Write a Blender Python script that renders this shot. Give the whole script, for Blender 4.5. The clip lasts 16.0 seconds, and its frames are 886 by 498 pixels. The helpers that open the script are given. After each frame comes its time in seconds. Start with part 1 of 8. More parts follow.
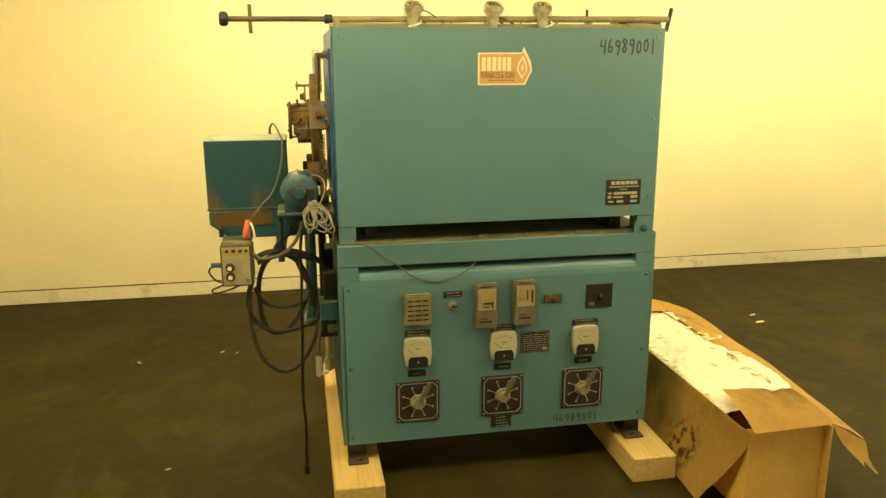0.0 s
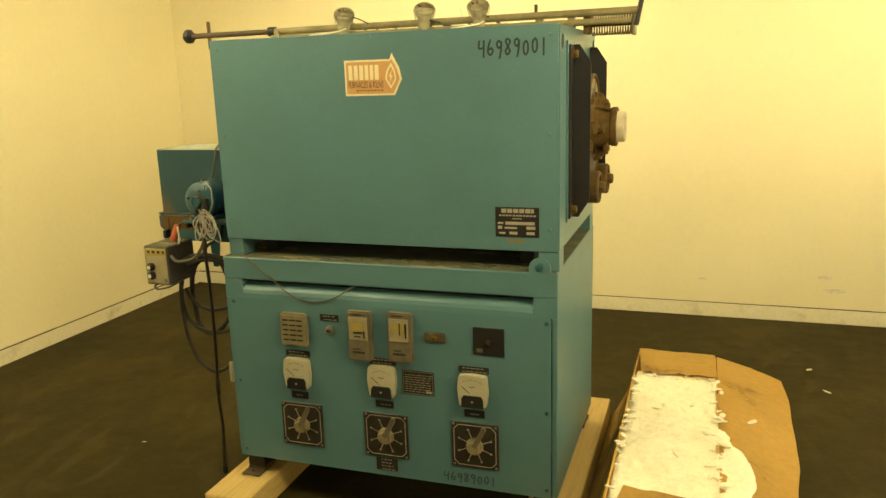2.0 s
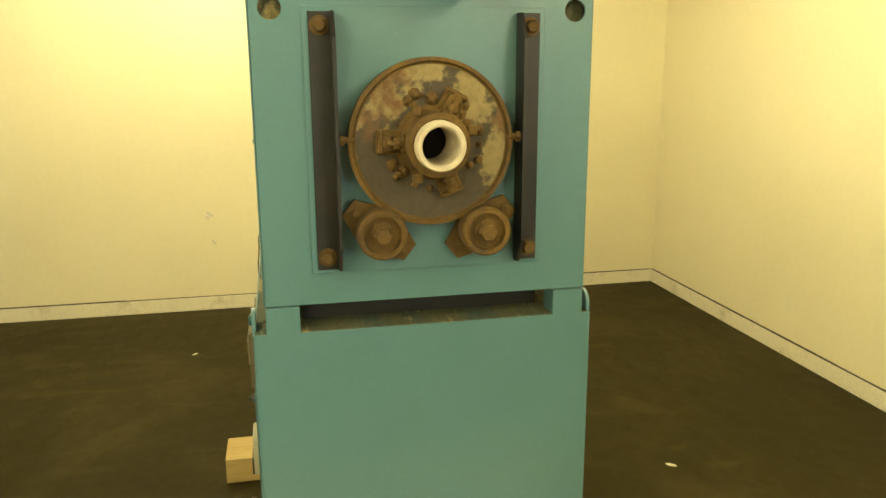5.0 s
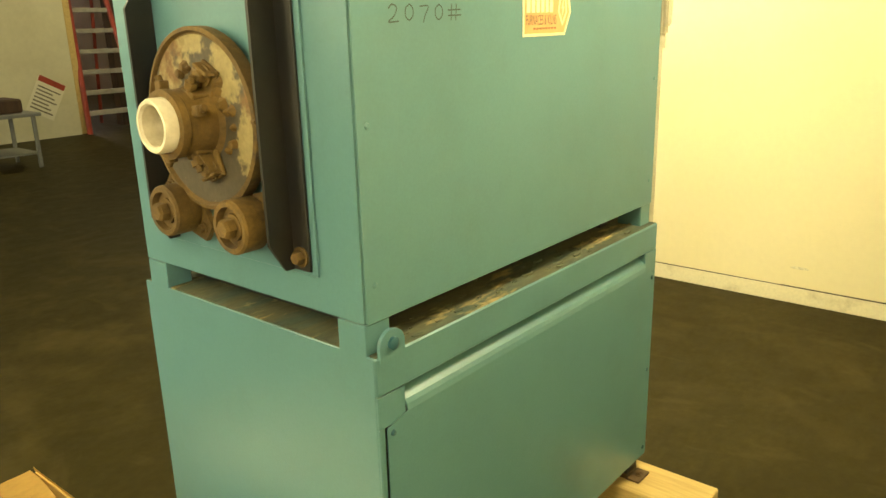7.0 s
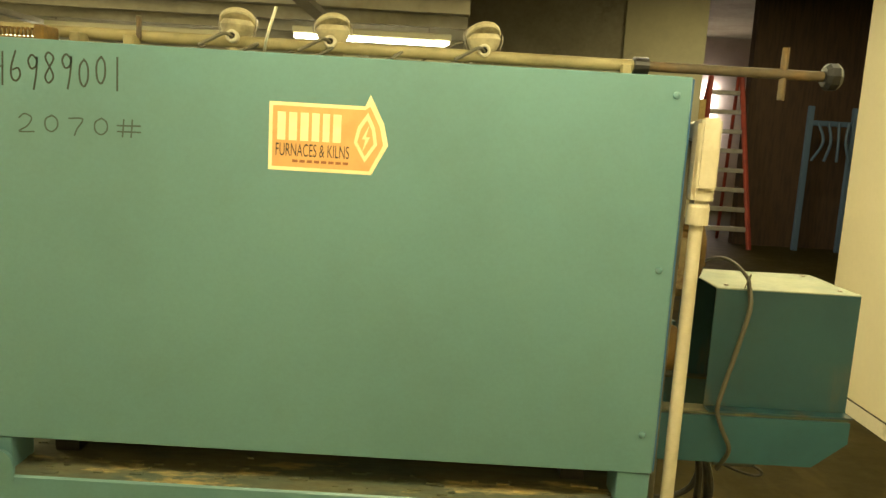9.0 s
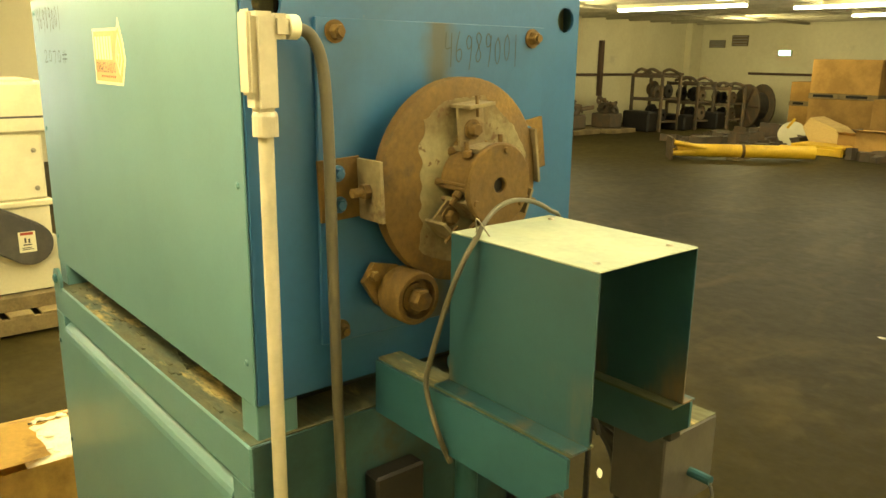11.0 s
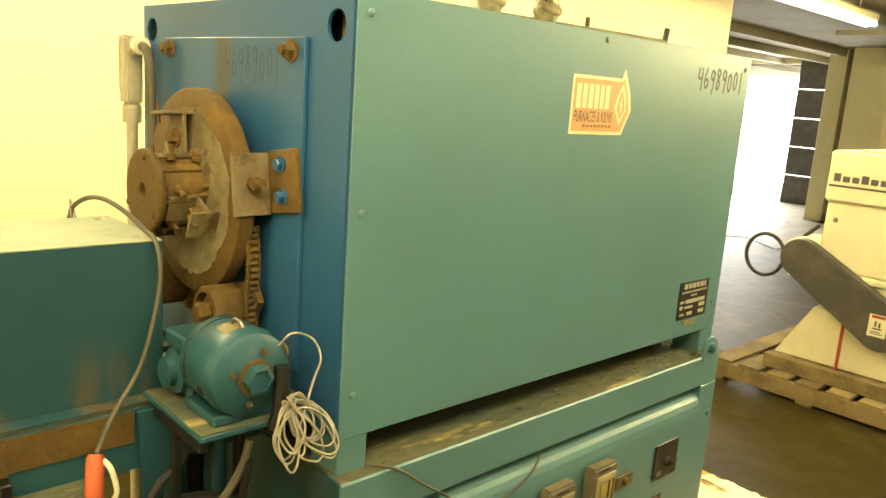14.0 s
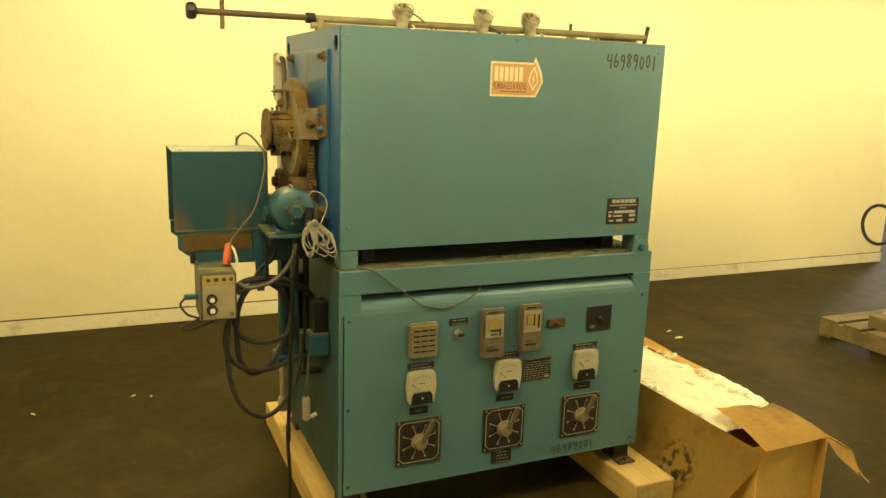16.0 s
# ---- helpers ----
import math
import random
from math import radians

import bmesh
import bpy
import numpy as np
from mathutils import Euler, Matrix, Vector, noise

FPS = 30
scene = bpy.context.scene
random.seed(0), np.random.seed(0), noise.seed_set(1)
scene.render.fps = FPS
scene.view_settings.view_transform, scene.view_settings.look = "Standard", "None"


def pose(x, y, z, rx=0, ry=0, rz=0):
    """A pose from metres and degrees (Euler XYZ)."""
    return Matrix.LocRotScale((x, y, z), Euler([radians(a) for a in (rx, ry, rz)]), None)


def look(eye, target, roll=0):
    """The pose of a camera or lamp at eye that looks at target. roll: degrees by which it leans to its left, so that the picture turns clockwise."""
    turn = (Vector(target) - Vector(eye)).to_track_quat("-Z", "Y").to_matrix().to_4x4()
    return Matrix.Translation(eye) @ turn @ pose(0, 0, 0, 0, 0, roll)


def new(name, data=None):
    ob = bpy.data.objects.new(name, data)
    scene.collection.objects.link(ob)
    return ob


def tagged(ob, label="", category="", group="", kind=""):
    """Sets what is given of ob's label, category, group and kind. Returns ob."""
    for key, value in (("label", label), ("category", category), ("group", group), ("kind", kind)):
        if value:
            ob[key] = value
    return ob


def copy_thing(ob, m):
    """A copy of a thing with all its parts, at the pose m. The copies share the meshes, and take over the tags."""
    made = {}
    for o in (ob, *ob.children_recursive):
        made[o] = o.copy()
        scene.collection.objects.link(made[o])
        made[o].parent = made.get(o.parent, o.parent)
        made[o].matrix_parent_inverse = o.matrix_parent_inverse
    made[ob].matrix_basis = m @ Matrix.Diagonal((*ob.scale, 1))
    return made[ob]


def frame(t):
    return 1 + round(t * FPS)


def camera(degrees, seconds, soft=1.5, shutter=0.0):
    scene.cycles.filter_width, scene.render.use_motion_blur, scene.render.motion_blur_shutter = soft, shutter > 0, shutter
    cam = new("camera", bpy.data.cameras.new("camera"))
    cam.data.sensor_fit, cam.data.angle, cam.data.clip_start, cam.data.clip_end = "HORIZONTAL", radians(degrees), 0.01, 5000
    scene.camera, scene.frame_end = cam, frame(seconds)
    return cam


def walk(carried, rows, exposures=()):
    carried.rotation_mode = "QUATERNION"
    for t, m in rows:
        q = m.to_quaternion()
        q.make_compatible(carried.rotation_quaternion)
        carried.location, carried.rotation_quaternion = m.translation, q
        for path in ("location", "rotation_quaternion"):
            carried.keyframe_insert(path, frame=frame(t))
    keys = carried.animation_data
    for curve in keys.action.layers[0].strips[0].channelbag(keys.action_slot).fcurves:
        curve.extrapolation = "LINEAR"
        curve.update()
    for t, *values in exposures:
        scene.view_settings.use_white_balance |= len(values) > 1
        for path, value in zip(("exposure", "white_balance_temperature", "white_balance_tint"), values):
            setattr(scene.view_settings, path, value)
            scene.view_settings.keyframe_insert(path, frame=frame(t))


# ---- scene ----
cam = camera(59.9, 16.0)
PATH = [
    (0, (-0.693, -3.034, 1.59), (-0.338, -1.125, 1.112), -0.2),
    (0.5, (-0.235, -3.066, 1.59), (-0.054, -1.122, 1.157), -1.0),
    (1, (0.186, -2.945, 1.583), (0.178, -0.997, 1.128), -1.5),
    (1.5, (0.631, -2.837, 1.565), (0.318, -0.909, 1.136), -1.6),
    (2, (1.05, -2.654, 1.562), (0.415, -0.81, 1.119), -1.8),
    (2.5, (1.441, -2.389, 1.565), (0.566, -0.634, 1.171), -1.1),
    (3, (1.833, -2.082, 1.568), (0.677, -0.488, 1.216), -1.6),
    (3.2, (1.932, -1.928, 1.554), (0.677, -0.407, 1.224), -2.4),
    (5.3, (2.309, -0.01, 1.504), (0.393, 0.158, 0.959), 0.4),
    (5.5, (2.265, 0.168, 1.473), (0.362, 0.181, 0.858), 0.6),
    (6, (2.126, 0.631, 1.474), (0.314, 0.226, 0.728), -1.1),
    (6.5, (1.921, 1.078, 1.53), (0.278, 0.229, 0.768), -2.7),
    (7, (1.549, 1.368, 1.547), (0.079, 0.138, 0.977), -1.5),
    (7.5, (1.172, 1.635, 1.554), (-0.01, 0.07, 1.162), 0.2),
    (7.6, (1.096, 1.676, 1.555), (-0.020, 0.050, 1.187), 0.5),
    (8, (0.729, 1.727, 1.565), (-0.081, -0.077, 1.264), 1.7),
    (8.2, (0.546, 1.739, 1.580), (-0.111, -0.129, 1.300), 2.4),
    (10.5, (-1.362, 1.24, 1.592), (-0.179, -0.313, 1.155), 0.5),
    (11, (-1.648, 0.925, 1.572), (-0.162, -0.323, 1.088), 0.8),
    (11.5, (-1.795, 0.545, 1.566), (-0.068, -0.308, 1.03), 1.5),
    (12, (-1.835, 0.119, 1.557), (0.071, -0.198, 1.039), 1.5),
    (12.5, (-1.81, -0.283, 1.566), (0.106, 0.012, 1.072), 2.5),
    (13, (-1.648, -0.613, 1.574), (0.131, 0.178, 1.114), 3.3),
    (13.5, (-1.489, -0.988, 1.557), (0.079, 0.197, 1.192), 3.5),
    (14, (-1.241, -1.255, 1.562), (0.109, 0.166, 1.164), 4.1),
    (14.5, (-1.077, -1.539, 1.552), (0.058, 0.06, 1.154), 4.3),
    (15, (-1.043, -1.883, 1.566), (-0.018, -0.208, 1.184), 3.5),
    (15.5, (-1.179, -2.238, 1.544), (-0.182, -0.543, 1.177), 3.2),
    (16, (-1.224, -2.634, 1.531), (-0.436, -0.843, 1.115), 1.9),
]
EXPOSURES = [(0.0, -0.02, 6800, 11), (1.0, -0.2, 6800, 11), (1.5, -0.24, 6700, 11), (3.0, -0.37, 6400, 10), (5.5, -0.05, 6000, 8), (6.3, 0.22, 6000, 8), (7.0, 0.3, 6000, 8), (7.5, 0.02, 6350, 9), (8.2, -0.22, 6200, 9),
             (10.5, 0.22, 6300, 8), (11.0, 0.44, 6400, 7), (11.5, 0.80, 6700, 7), (12.0, 0.98, 7100, 6), (12.6, 0.90, 7600, 6), (13.0, 0.78, 7600, 7), (13.5, 0.46, 7300, 8), (14.0, 0.36, 6600, 9),
             (14.5, 0.0, 6600, 9), (15.5, -0.13, 6700, 9), (16.0, -0.13, 6800, 10)]
walk(cam, [(t, look(eye, target, roll)) for t, eye, target, roll in PATH], EXPOSURES)

# ---- world and light ----
world = bpy.data.worlds.new("world")
world.use_nodes = True
scene.world = world
sky = world.node_tree.nodes.new("ShaderNodeTexSky")
sky.sky_type, sky.sun_disc = "NISHITA", False
sky.sun_elevation, sky.sun_rotation = radians(40), radians(60)
world.node_tree.links.new(sky.outputs[0], world.node_tree.nodes["Background"].inputs[0])
world.node_tree.nodes["Background"].inputs[1].default_value = 0.1
LAMP = (1.0, 0.825, 0.395)


def area_light(name, x, y, z, sx, sy, power, color, rx=0.0, ry=0.0, rz=0.0):
    data = bpy.data.lights.new(name, "AREA")
    data.shape, data.size, data.size_y, data.energy, data.color = "RECTANGLE", sx, sy, power, color
    ob = new(name, data)
    ob.matrix_basis = pose(x, y, z, rx, ry, rz)
    return ob


TUBE_POWER = 27.0
# strip lights: centre of each fixture on the plan, and whether it gets a lamp of its own
STRIPS_NEAR = [(-1.2, -1.25), (1.5, -1.3), (-0.4, 1.05), (2.4, 1.0), (4.2, -1.6), (-1.75, -0.5)]
NEAR_POWER = [0.57, 0.74, 0.80, 0.80, 2.1, 0.30]
STRIPS_SEEN = [(5.08, 1.40), (5.12, 0.44), (3.20, -6.8), (3.33, -9.2), (3.46, -11.7), (3.65, -14.3), 
               (5.9, -8.0), (6.1, -10.6), (8.0, -3.0), (8.0, -6.0)]
for (sx_, sy_), p_ in zip(STRIPS_NEAR, NEAR_POWER):
    for s_ in (-0.38, 0.38):
        data = bpy.data.lights.new("ceiling_lamp", "POINT")
        data.energy, data.color, data.shadow_soft_size = TUBE_POWER * 1.7 * p_, LAMP, 0.2
        new("ceiling_lamp", data).matrix_basis = pose(sx_ + s_, sy_, 2.20)
for sx_, sy_, p_ in [(5.1, 0.9, 0.9), (0.7, -9.6, 0.9), (3.5, -11.6, 1.6), (7.0, -4.0, 2.7), (7.6, -9.6, 2.0), (7.4, -15.2, 2.2)]:
    data = bpy.data.lights.new("ceiling_lamp", "POINT")
    data.energy, data.color, data.shadow_soft_size = TUBE_POWER * 1.7 * p_, LAMP, 0.25
    new("ceiling_lamp", data).matrix_basis = pose(sx_, sy_, 2.15)
area_light("daylight", 13.05, 6.17, 1.25, 2.4, 2.3, 380.0, (1.0, 0.96, 0.86), 90, 0, 90)
# unseen warm fill, added so that the brick room reads as lit
area_light("brick_room_fill", 13.2, 1.0, 2.3, 1.3, 0.4, 125.0, (1.0, 0.72, 0.35))
# unseen fill light, added to brighten the tall bay's walls and floor
area_light("west_bay_fill", -4.4, -8.4, 3.95, 1.3, 0.3, 60.0, LAMP)
area_light("window_daylight", -5.4, -17.45, 2.3, 2.6, 1.6, 160.0, (1.0, 0.93, 0.85), 90, 0, 180)

# ---- materials ----


def material(name, color, rough=0.6, metal=0.0, second=None, scale=4.0, low=0.45, high=0.62, grain=0.12, grain_scale=60.0,
             bump=0.1, bump_scale=80.0, stretch=(1, 1, 1), glow=0.0, spec=0.5, third=None, third_scale=1.3, third_at=(0.6, 0.72), vary=0.0, rough_var=0.12):
    """A two-scale surface: a base colour, patches of a second and a third colour, fine grain and relief."""
    m = bpy.data.materials.new(name)
    m.use_nodes = True
    nt = m.node_tree
    b = nt.nodes["Principled BSDF"]
    co = nt.nodes.new("ShaderNodeTexCoord")
    mp = nt.nodes.new("ShaderNodeMapping")
    mp.inputs["Scale"].default_value = stretch
    nt.links.new(co.outputs["Object"], mp.inputs["Vector"])

    def noise_tex(sc_, detail=6.0, rgh=0.6):
        n = nt.nodes.new("ShaderNodeTexNoise")
        n.inputs["Scale"].default_value, n.inputs["Detail"].default_value, n.inputs["Roughness"].default_value = sc_, detail, rgh
        nt.links.new(mp.outputs[0], n.inputs["Vector"])
        return n

    def step(sock, a, z):
        r = nt.nodes.new("ShaderNodeMapRange")
        r.inputs["From Min"].default_value, r.inputs["From Max"].default_value = a, z
        nt.links.new(sock, r.inputs["Value"])
        return r.outputs[0]

    def blend(fac, a, z, how="MIX"):
        x = nt.nodes.new("ShaderNodeMix")
        x.data_type, x.blend_type = "RGBA", how
        for sock, v in ((x.inputs["Factor"], fac), (x.inputs["A"], a), (x.inputs["B"], z)):
            if isinstance(v, (int, float)):
                sock.default_value = v
            elif isinstance(v, tuple):
                sock.default_value = (*v, 1.0)
            else:
                nt.links.new(v, sock)
        return x.outputs["Result"]

    col = color
    if second:
        col = blend(step(noise_tex(scale).outputs["Fac"], low, high), col, second)
    if third:
        col = blend(step(noise_tex(third_scale, 8.0, 0.68).outputs["Fac"], *third_at), col, third)
    g = step(noise_tex(grain_scale, 4.0).outputs["Fac"], 0.25, 0.75)
    mix = nt.nodes.new("ShaderNodeMapRange")
    mix.inputs["To Min"].default_value, mix.inputs["To Max"].default_value = 1.0 - grain, 1.0 + grain * 0.6
    nt.links.new(g, mix.inputs["Value"])
    gray = nt.nodes.new("ShaderNodeCombineColor")
    for k in range(3):
        nt.links.new(mix.outputs[0], gray.inputs[k])
    col = blend(1.0, col, gray.outputs[0], "MULTIPLY")
    if vary:
        info = nt.nodes.new("ShaderNodeObjectInfo")
        vr = nt.nodes.new("ShaderNodeMapRange")
        vr.inputs["To Min"].default_value, vr.inputs["To Max"].default_value = 1.0 - vary, 1.0 + vary * 0.5
        nt.links.new(info.outputs["Random"], vr.inputs["Value"])
        gv = nt.nodes.new("ShaderNodeCombineColor")
        for k in range(3):
            nt.links.new(vr.outputs[0], gv.inputs[k])
        col = blend(1.0, col, gv.outputs[0], "MULTIPLY")
    nt.links.new(col, b.inputs["Base Color"])
    rr = nt.nodes.new("ShaderNodeMapRange")
    rr.inputs["To Min"].default_value, rr.inputs["To Max"].default_value = max(0.03, rough - rough_var), min(1.0, rough + rough_var)
    nt.links.new(noise_tex(9.0).outputs["Fac"], rr.inputs["Value"])
    nt.links.new(rr.outputs[0], b.inputs["Roughness"])
    b.inputs["Metallic"].default_value = metal
    b.inputs["Specular IOR Level"].default_value = spec
    if bump:
        bp = nt.nodes.new("ShaderNodeBump")
        bp.inputs["Strength"].default_value, bp.inputs["Distance"].default_value = bump, 0.004
        nt.links.new(noise_tex(bump_scale, 5.0).outputs["Fac"], bp.inputs["Height"])
        nt.links.new(bp.outputs[0], b.inputs["Normal"])
    if glow:
        b.inputs["Emission Color"].default_value = (*color, 1.0)
        b.inputs["Emission Strength"].default_value = glow
    return m


M_TEAL = material("teal_paint", (0.099, 0.206, 0.226), 0.32, second=(0.087, 0.186, 0.205), scale=1.6, low=0.25, high=0.8, rough_var=0.03, grain=0.05,
                  grain_scale=140, bump=0.05, bump_scale=220, third=(0.080, 0.162, 0.170), third_scale=2.2, third_at=(0.46, 0.80))
M_SEA = material("sea_green_paint", (0.024, 0.088, 0.112), 0.36, second=(0.019, 0.070, 0.088), scale=3.0, grain=0.06, bump=0.05, bump_scale=180,
                 third=(0.20, 0.17, 0.07), third_scale=4.0, third_at=(0.68, 0.8))
# grime on paint that is also darkened for the shade under the shelf
M_GRIMY = material("grimy_shaded_paint", (0.022, 0.078, 0.094), 0.5, second=(0.017, 0.050, 0.054), scale=4.0, low=0.35, high=0.65, grain=0.15, bump=0.1, bump_scale=120,
                   third=(0.045, 0.036, 0.014), third_scale=5.0, third_at=(0.52, 0.72))
M_BLUE = material("blue_paint", (0.023, 0.097, 0.222), 0.36, second=(0.019, 0.081, 0.192), scale=2.5, low=0.3, high=0.75, rough_var=0.04, grain=0.06, bump=0.06,
                  bump_scale=160, third=(0.20, 0.16, 0.075), third_scale=5.0, third_at=(0.66, 0.8))
M_DUST = material("dusty_ledge", (0.100, 0.100, 0.052), 0.95, second=(0.058, 0.085, 0.062), scale=7.0, third=(0.36, 0.285, 0.115), third_scale=6.0,
                  third_at=(0.56, 0.63), stretch=(0.5, 1.6, 1.0), grain=0.3, bump=0.3, bump_scale=120)
M_RUST = material("rusty_steel", (0.096, 0.055, 0.010), 0.85, second=(0.148, 0.087, 0.015), scale=9.0, grain=0.3, grain_scale=90, bump=0.35,
                  bump_scale=90, third=(0.050, 0.033, 0.017), third_scale=7.0, third_at=(0.55, 0.68))
M_RUSTPLATE = material("rusty_plate_with_pale_scale", (0.062, 0.048, 0.026), 0.75, second=(0.25, 0.195, 0.078), scale=6.5, low=0.50, high=0.54, grain=0.25,
                       grain_scale=70, bump=0.35, bump_scale=60, third=(0.14, 0.072, 0.02), third_scale=5.0, third_at=(0.54, 0.62))
M_SCALE = material("pale_heat_scale", (0.225, 0.195, 0.105), 0.8, second=(0.12, 0.088, 0.036), scale=6.0, low=0.46, high=0.6, grain=0.25, bump=0.5, bump_scale=70,
                   third=(0.095, 0.052, 0.018), third_scale=20.0, third_at=(0.58, 0.60))
M_CLAMP = material("rust_and_scale_strap", (0.155, 0.115, 0.055), 0.75, second=(0.185, 0.150, 0.078), scale=14.0, low=0.45, high=0.6, grain=0.25, bump=0.3, bump_scale=90,
                   third=(0.085, 0.05, 0.018), third_scale=18.0, third_at=(0.55, 0.66))
M_DARKSTEEL = material("dark_rusty_steel", (0.085, 0.065, 0.038), 0.7, metal=0.3, second=(0.12, 0.075, 0.03), scale=8.0, grain=0.25, bump=0.25)
M_BLACK = material("black_paint", (0.007, 0.0065, 0.006), 0.5, second=(0.015, 0.012, 0.009), scale=7.0, grain=0.15, bump=0.08)
M_STEEL = material("worn_steel", (0.34, 0.31, 0.25), 0.45, metal=0.8, second=(0.22, 0.18, 0.12), scale=14.0, grain=0.15, bump=0.1)
M_CONDUIT = material("grey_conduit_paint", (0.47, 0.43, 0.32), 0.6, second=(0.40, 0.36, 0.26), scale=6.0, grain=0.1, bump=0.1, third=(0.28, 0.22, 0.12),
                     third_scale=9.0, third_at=(0.68, 0.78))
M_HEAD = material("grey_cast_head", (0.36, 0.315, 0.19), 0.6, second=(0.16, 0.14, 0.08), scale=18.0, grain=0.15, bump=0.15)
M_OLIVE = material("olive_drab_paint", (0.25, 0.215, 0.105), 0.6, second=(0.19, 0.16, 0.075), scale=9.0, grain=0.15, bump=0.15)
M_CERAMIC = material("white_ceramic", (0.62, 0.55, 0.40), 0.75, second=(0.50, 0.43, 0.29), scale=12.0, grain=0.12, bump=0.2)
# near-black faces that stand for the shade inside bores, slots and gaps
M_HOLE = material("hole_shade", (0.008, 0.007, 0.006), 0.95, grain=0.2)
M_RUBBER = material("black_rubber", (0.022, 0.021, 0.018), 0.6, second=(0.045, 0.04, 0.03), scale=20.0, grain=0.15, bump=0.1)
M_GREYCABLE = material("grey_cable", (0.085, 0.076, 0.050), 0.6, second=(0.09, 0.08, 0.05), scale=25.0, grain=0.15)
M_WIRE = material("white_wire", (0.36, 0.335, 0.27), 0.6, second=(0.25, 0.23, 0.18), scale=40.0, grain=0.2)
M_PALE = material("pale_plastic", (0.72, 0.68, 0.50), 0.5, grain=0.08)
M_ORANGE = material("orange_plastic", (0.50, 0.10, 0.028), 0.5, second=(0.38, 0.075, 0.022), scale=30.0, grain=0.1)
M_CREAM = material("cream_instrument_face", (0.34, 0.29, 0.17), 0.5, second=(0.28, 0.24, 0.14), scale=30.0, grain=0.1)
M_METER = material("meter_face", (0.46, 0.43, 0.30), 0.35, grain=0.05, bump=0.0)
M_TAUPE = material("taupe_instrument_case", (0.16, 0.135, 0.083), 0.5, second=(0.125, 0.105, 0.063), scale=20.0, grain=0.12)
M_TAN = material("tan_plastic", (0.235, 0.20, 0.105), 0.55, second=(0.19, 0.16, 0.08), scale=18.0, grain=0.12)
M_PLATE = material("black_nameplate", (0.02, 0.019, 0.017), 0.35, grain=0.1, bump=0.0)
M_ENGRAVE = material("engraved_aluminium", (0.46, 0.42, 0.32), 0.4, metal=0.3, grain=0.1, bump=0.0)
M_INDICATOR = material("brown_indicator_lens", (0.10, 0.07, 0.035), 0.3, second=(0.13, 0.10, 0.05), scale=30.0, grain=0.15)
M_DIALPLATE = material("dark_dial_plate", (0.024, 0.020, 0.015), 0.4, second=(0.04, 0.032, 0.022), scale=20.0, grain=0.15)
M_DIALKNOB = material("amber_knob", (0.25, 0.21, 0.115), 0.4, second=(0.18, 0.15, 0.08), scale=40.0, grain=0.15)
M_LEVER = material("smoky_pointer", (0.13, 0.11, 0.07), 0.35, grain=0.1)
M_YELLOWLAMP = material("yellow_dial", (0.36, 0.28, 0.07), 0.4, grain=0.1)
M_INK = material("marker_ink", (0.02, 0.03, 0.026), 0.5, grain=0.0, bump=0.0)
M_PENCIL = material("grey_marker", (0.035, 0.055, 0.048), 0.6, grain=0.0, bump=0.0)
M_STICKER = material("sticker_cream", (0.74, 0.65, 0.40), 0.5, second=(0.66, 0.56, 0.33), scale=20.0, grain=0.05, bump=0.0)
M_STICKERORANGE = material("sticker_orange", (0.56, 0.31, 0.12), 0.5, second=(0.49, 0.27, 0.10), scale=30.0, grain=0.06, bump=0.0)
M_STICKERBROWN = material("sticker_brown", (0.22, 0.085, 0.03), 0.5, grain=0.05, bump=0.0)
M_WALL = material("white_wall_paint", (0.79, 0.715, 0.465), 0.75, second=(0.75, 0.675, 0.43), scale=1.1, low=0.35, high=0.7, grain=0.03, grain_scale=30,
                  bump=0.08, bump_scale=40, third=(0.71, 0.66, 0.46), third_scale=0.9, third_at=(0.66, 0.8))
M_BASE = material("baseboard_paint", (0.76, 0.70, 0.50), 0.6, second=(0.56, 0.50, 0.33), scale=7.0, low=0.56, high=0.72, grain=0.1, bump=0.15,
                  third=(0.30, 0.25, 0.16), third_scale=11.0, third_at=(0.68, 0.74))
M_SCUFF = material("wall_scuff", (0.64, 0.59, 0.425), 0.85, second=(0.74, 0.69, 0.50), scale=30.0, low=0.4, high=0.6, grain=0.2)
M_CRACK = material("dark_joint", (0.07, 0.055, 0.03), 0.9, grain=0.2)
M_FARWALL = material("dull_white_wall", (0.60, 0.565, 0.37), 0.8, second=(0.54, 0.50, 0.32), scale=0.6, grain=0.06, grain_scale=12, bump=0.1, bump_scale=20,
                     third=(0.36, 0.33, 0.24), third_scale=0.9, third_at=(0.62, 0.78))
M_PLASTER = material("pinkish_plaster", (0.62, 0.50, 0.42), 0.85, second=(0.52, 0.41, 0.34), scale=1.5, grain=0.08, bump=0.1)
M_CONCRETE = material("bare_mottled_concrete", (0.34, 0.31, 0.215), 0.85, second=(0.25, 0.225, 0.15), scale=1.2, low=0.38, high=0.66, grain=0.14, grain_scale=18, bump=0.2, bump_scale=24,
                      third=(0.18, 0.155, 0.10), third_scale=2.6, third_at=(0.56, 0.74))
# pale floor colour that paints in the daylight glare at the loading bay
M_FLOORGLARE = material("painted_floor_glare", (0.34, 0.32, 0.27), 0.6, second=(0.27, 0.25, 0.21), scale=0.7, grain=0.15, grain_scale=12, bump=0.1, stretch=(1, 3, 1),
                   third=(0.16, 0.14, 0.11), third_scale=0.9, third_at=(0.58, 0.68))
M_BRICK = material("painted_tan_brick", (0.46, 0.29, 0.12), 0.85, second=(0.40, 0.25, 0.10), scale=1.6, grain=0.15, grain_scale=25, bump=0.3, bump_scale=30)
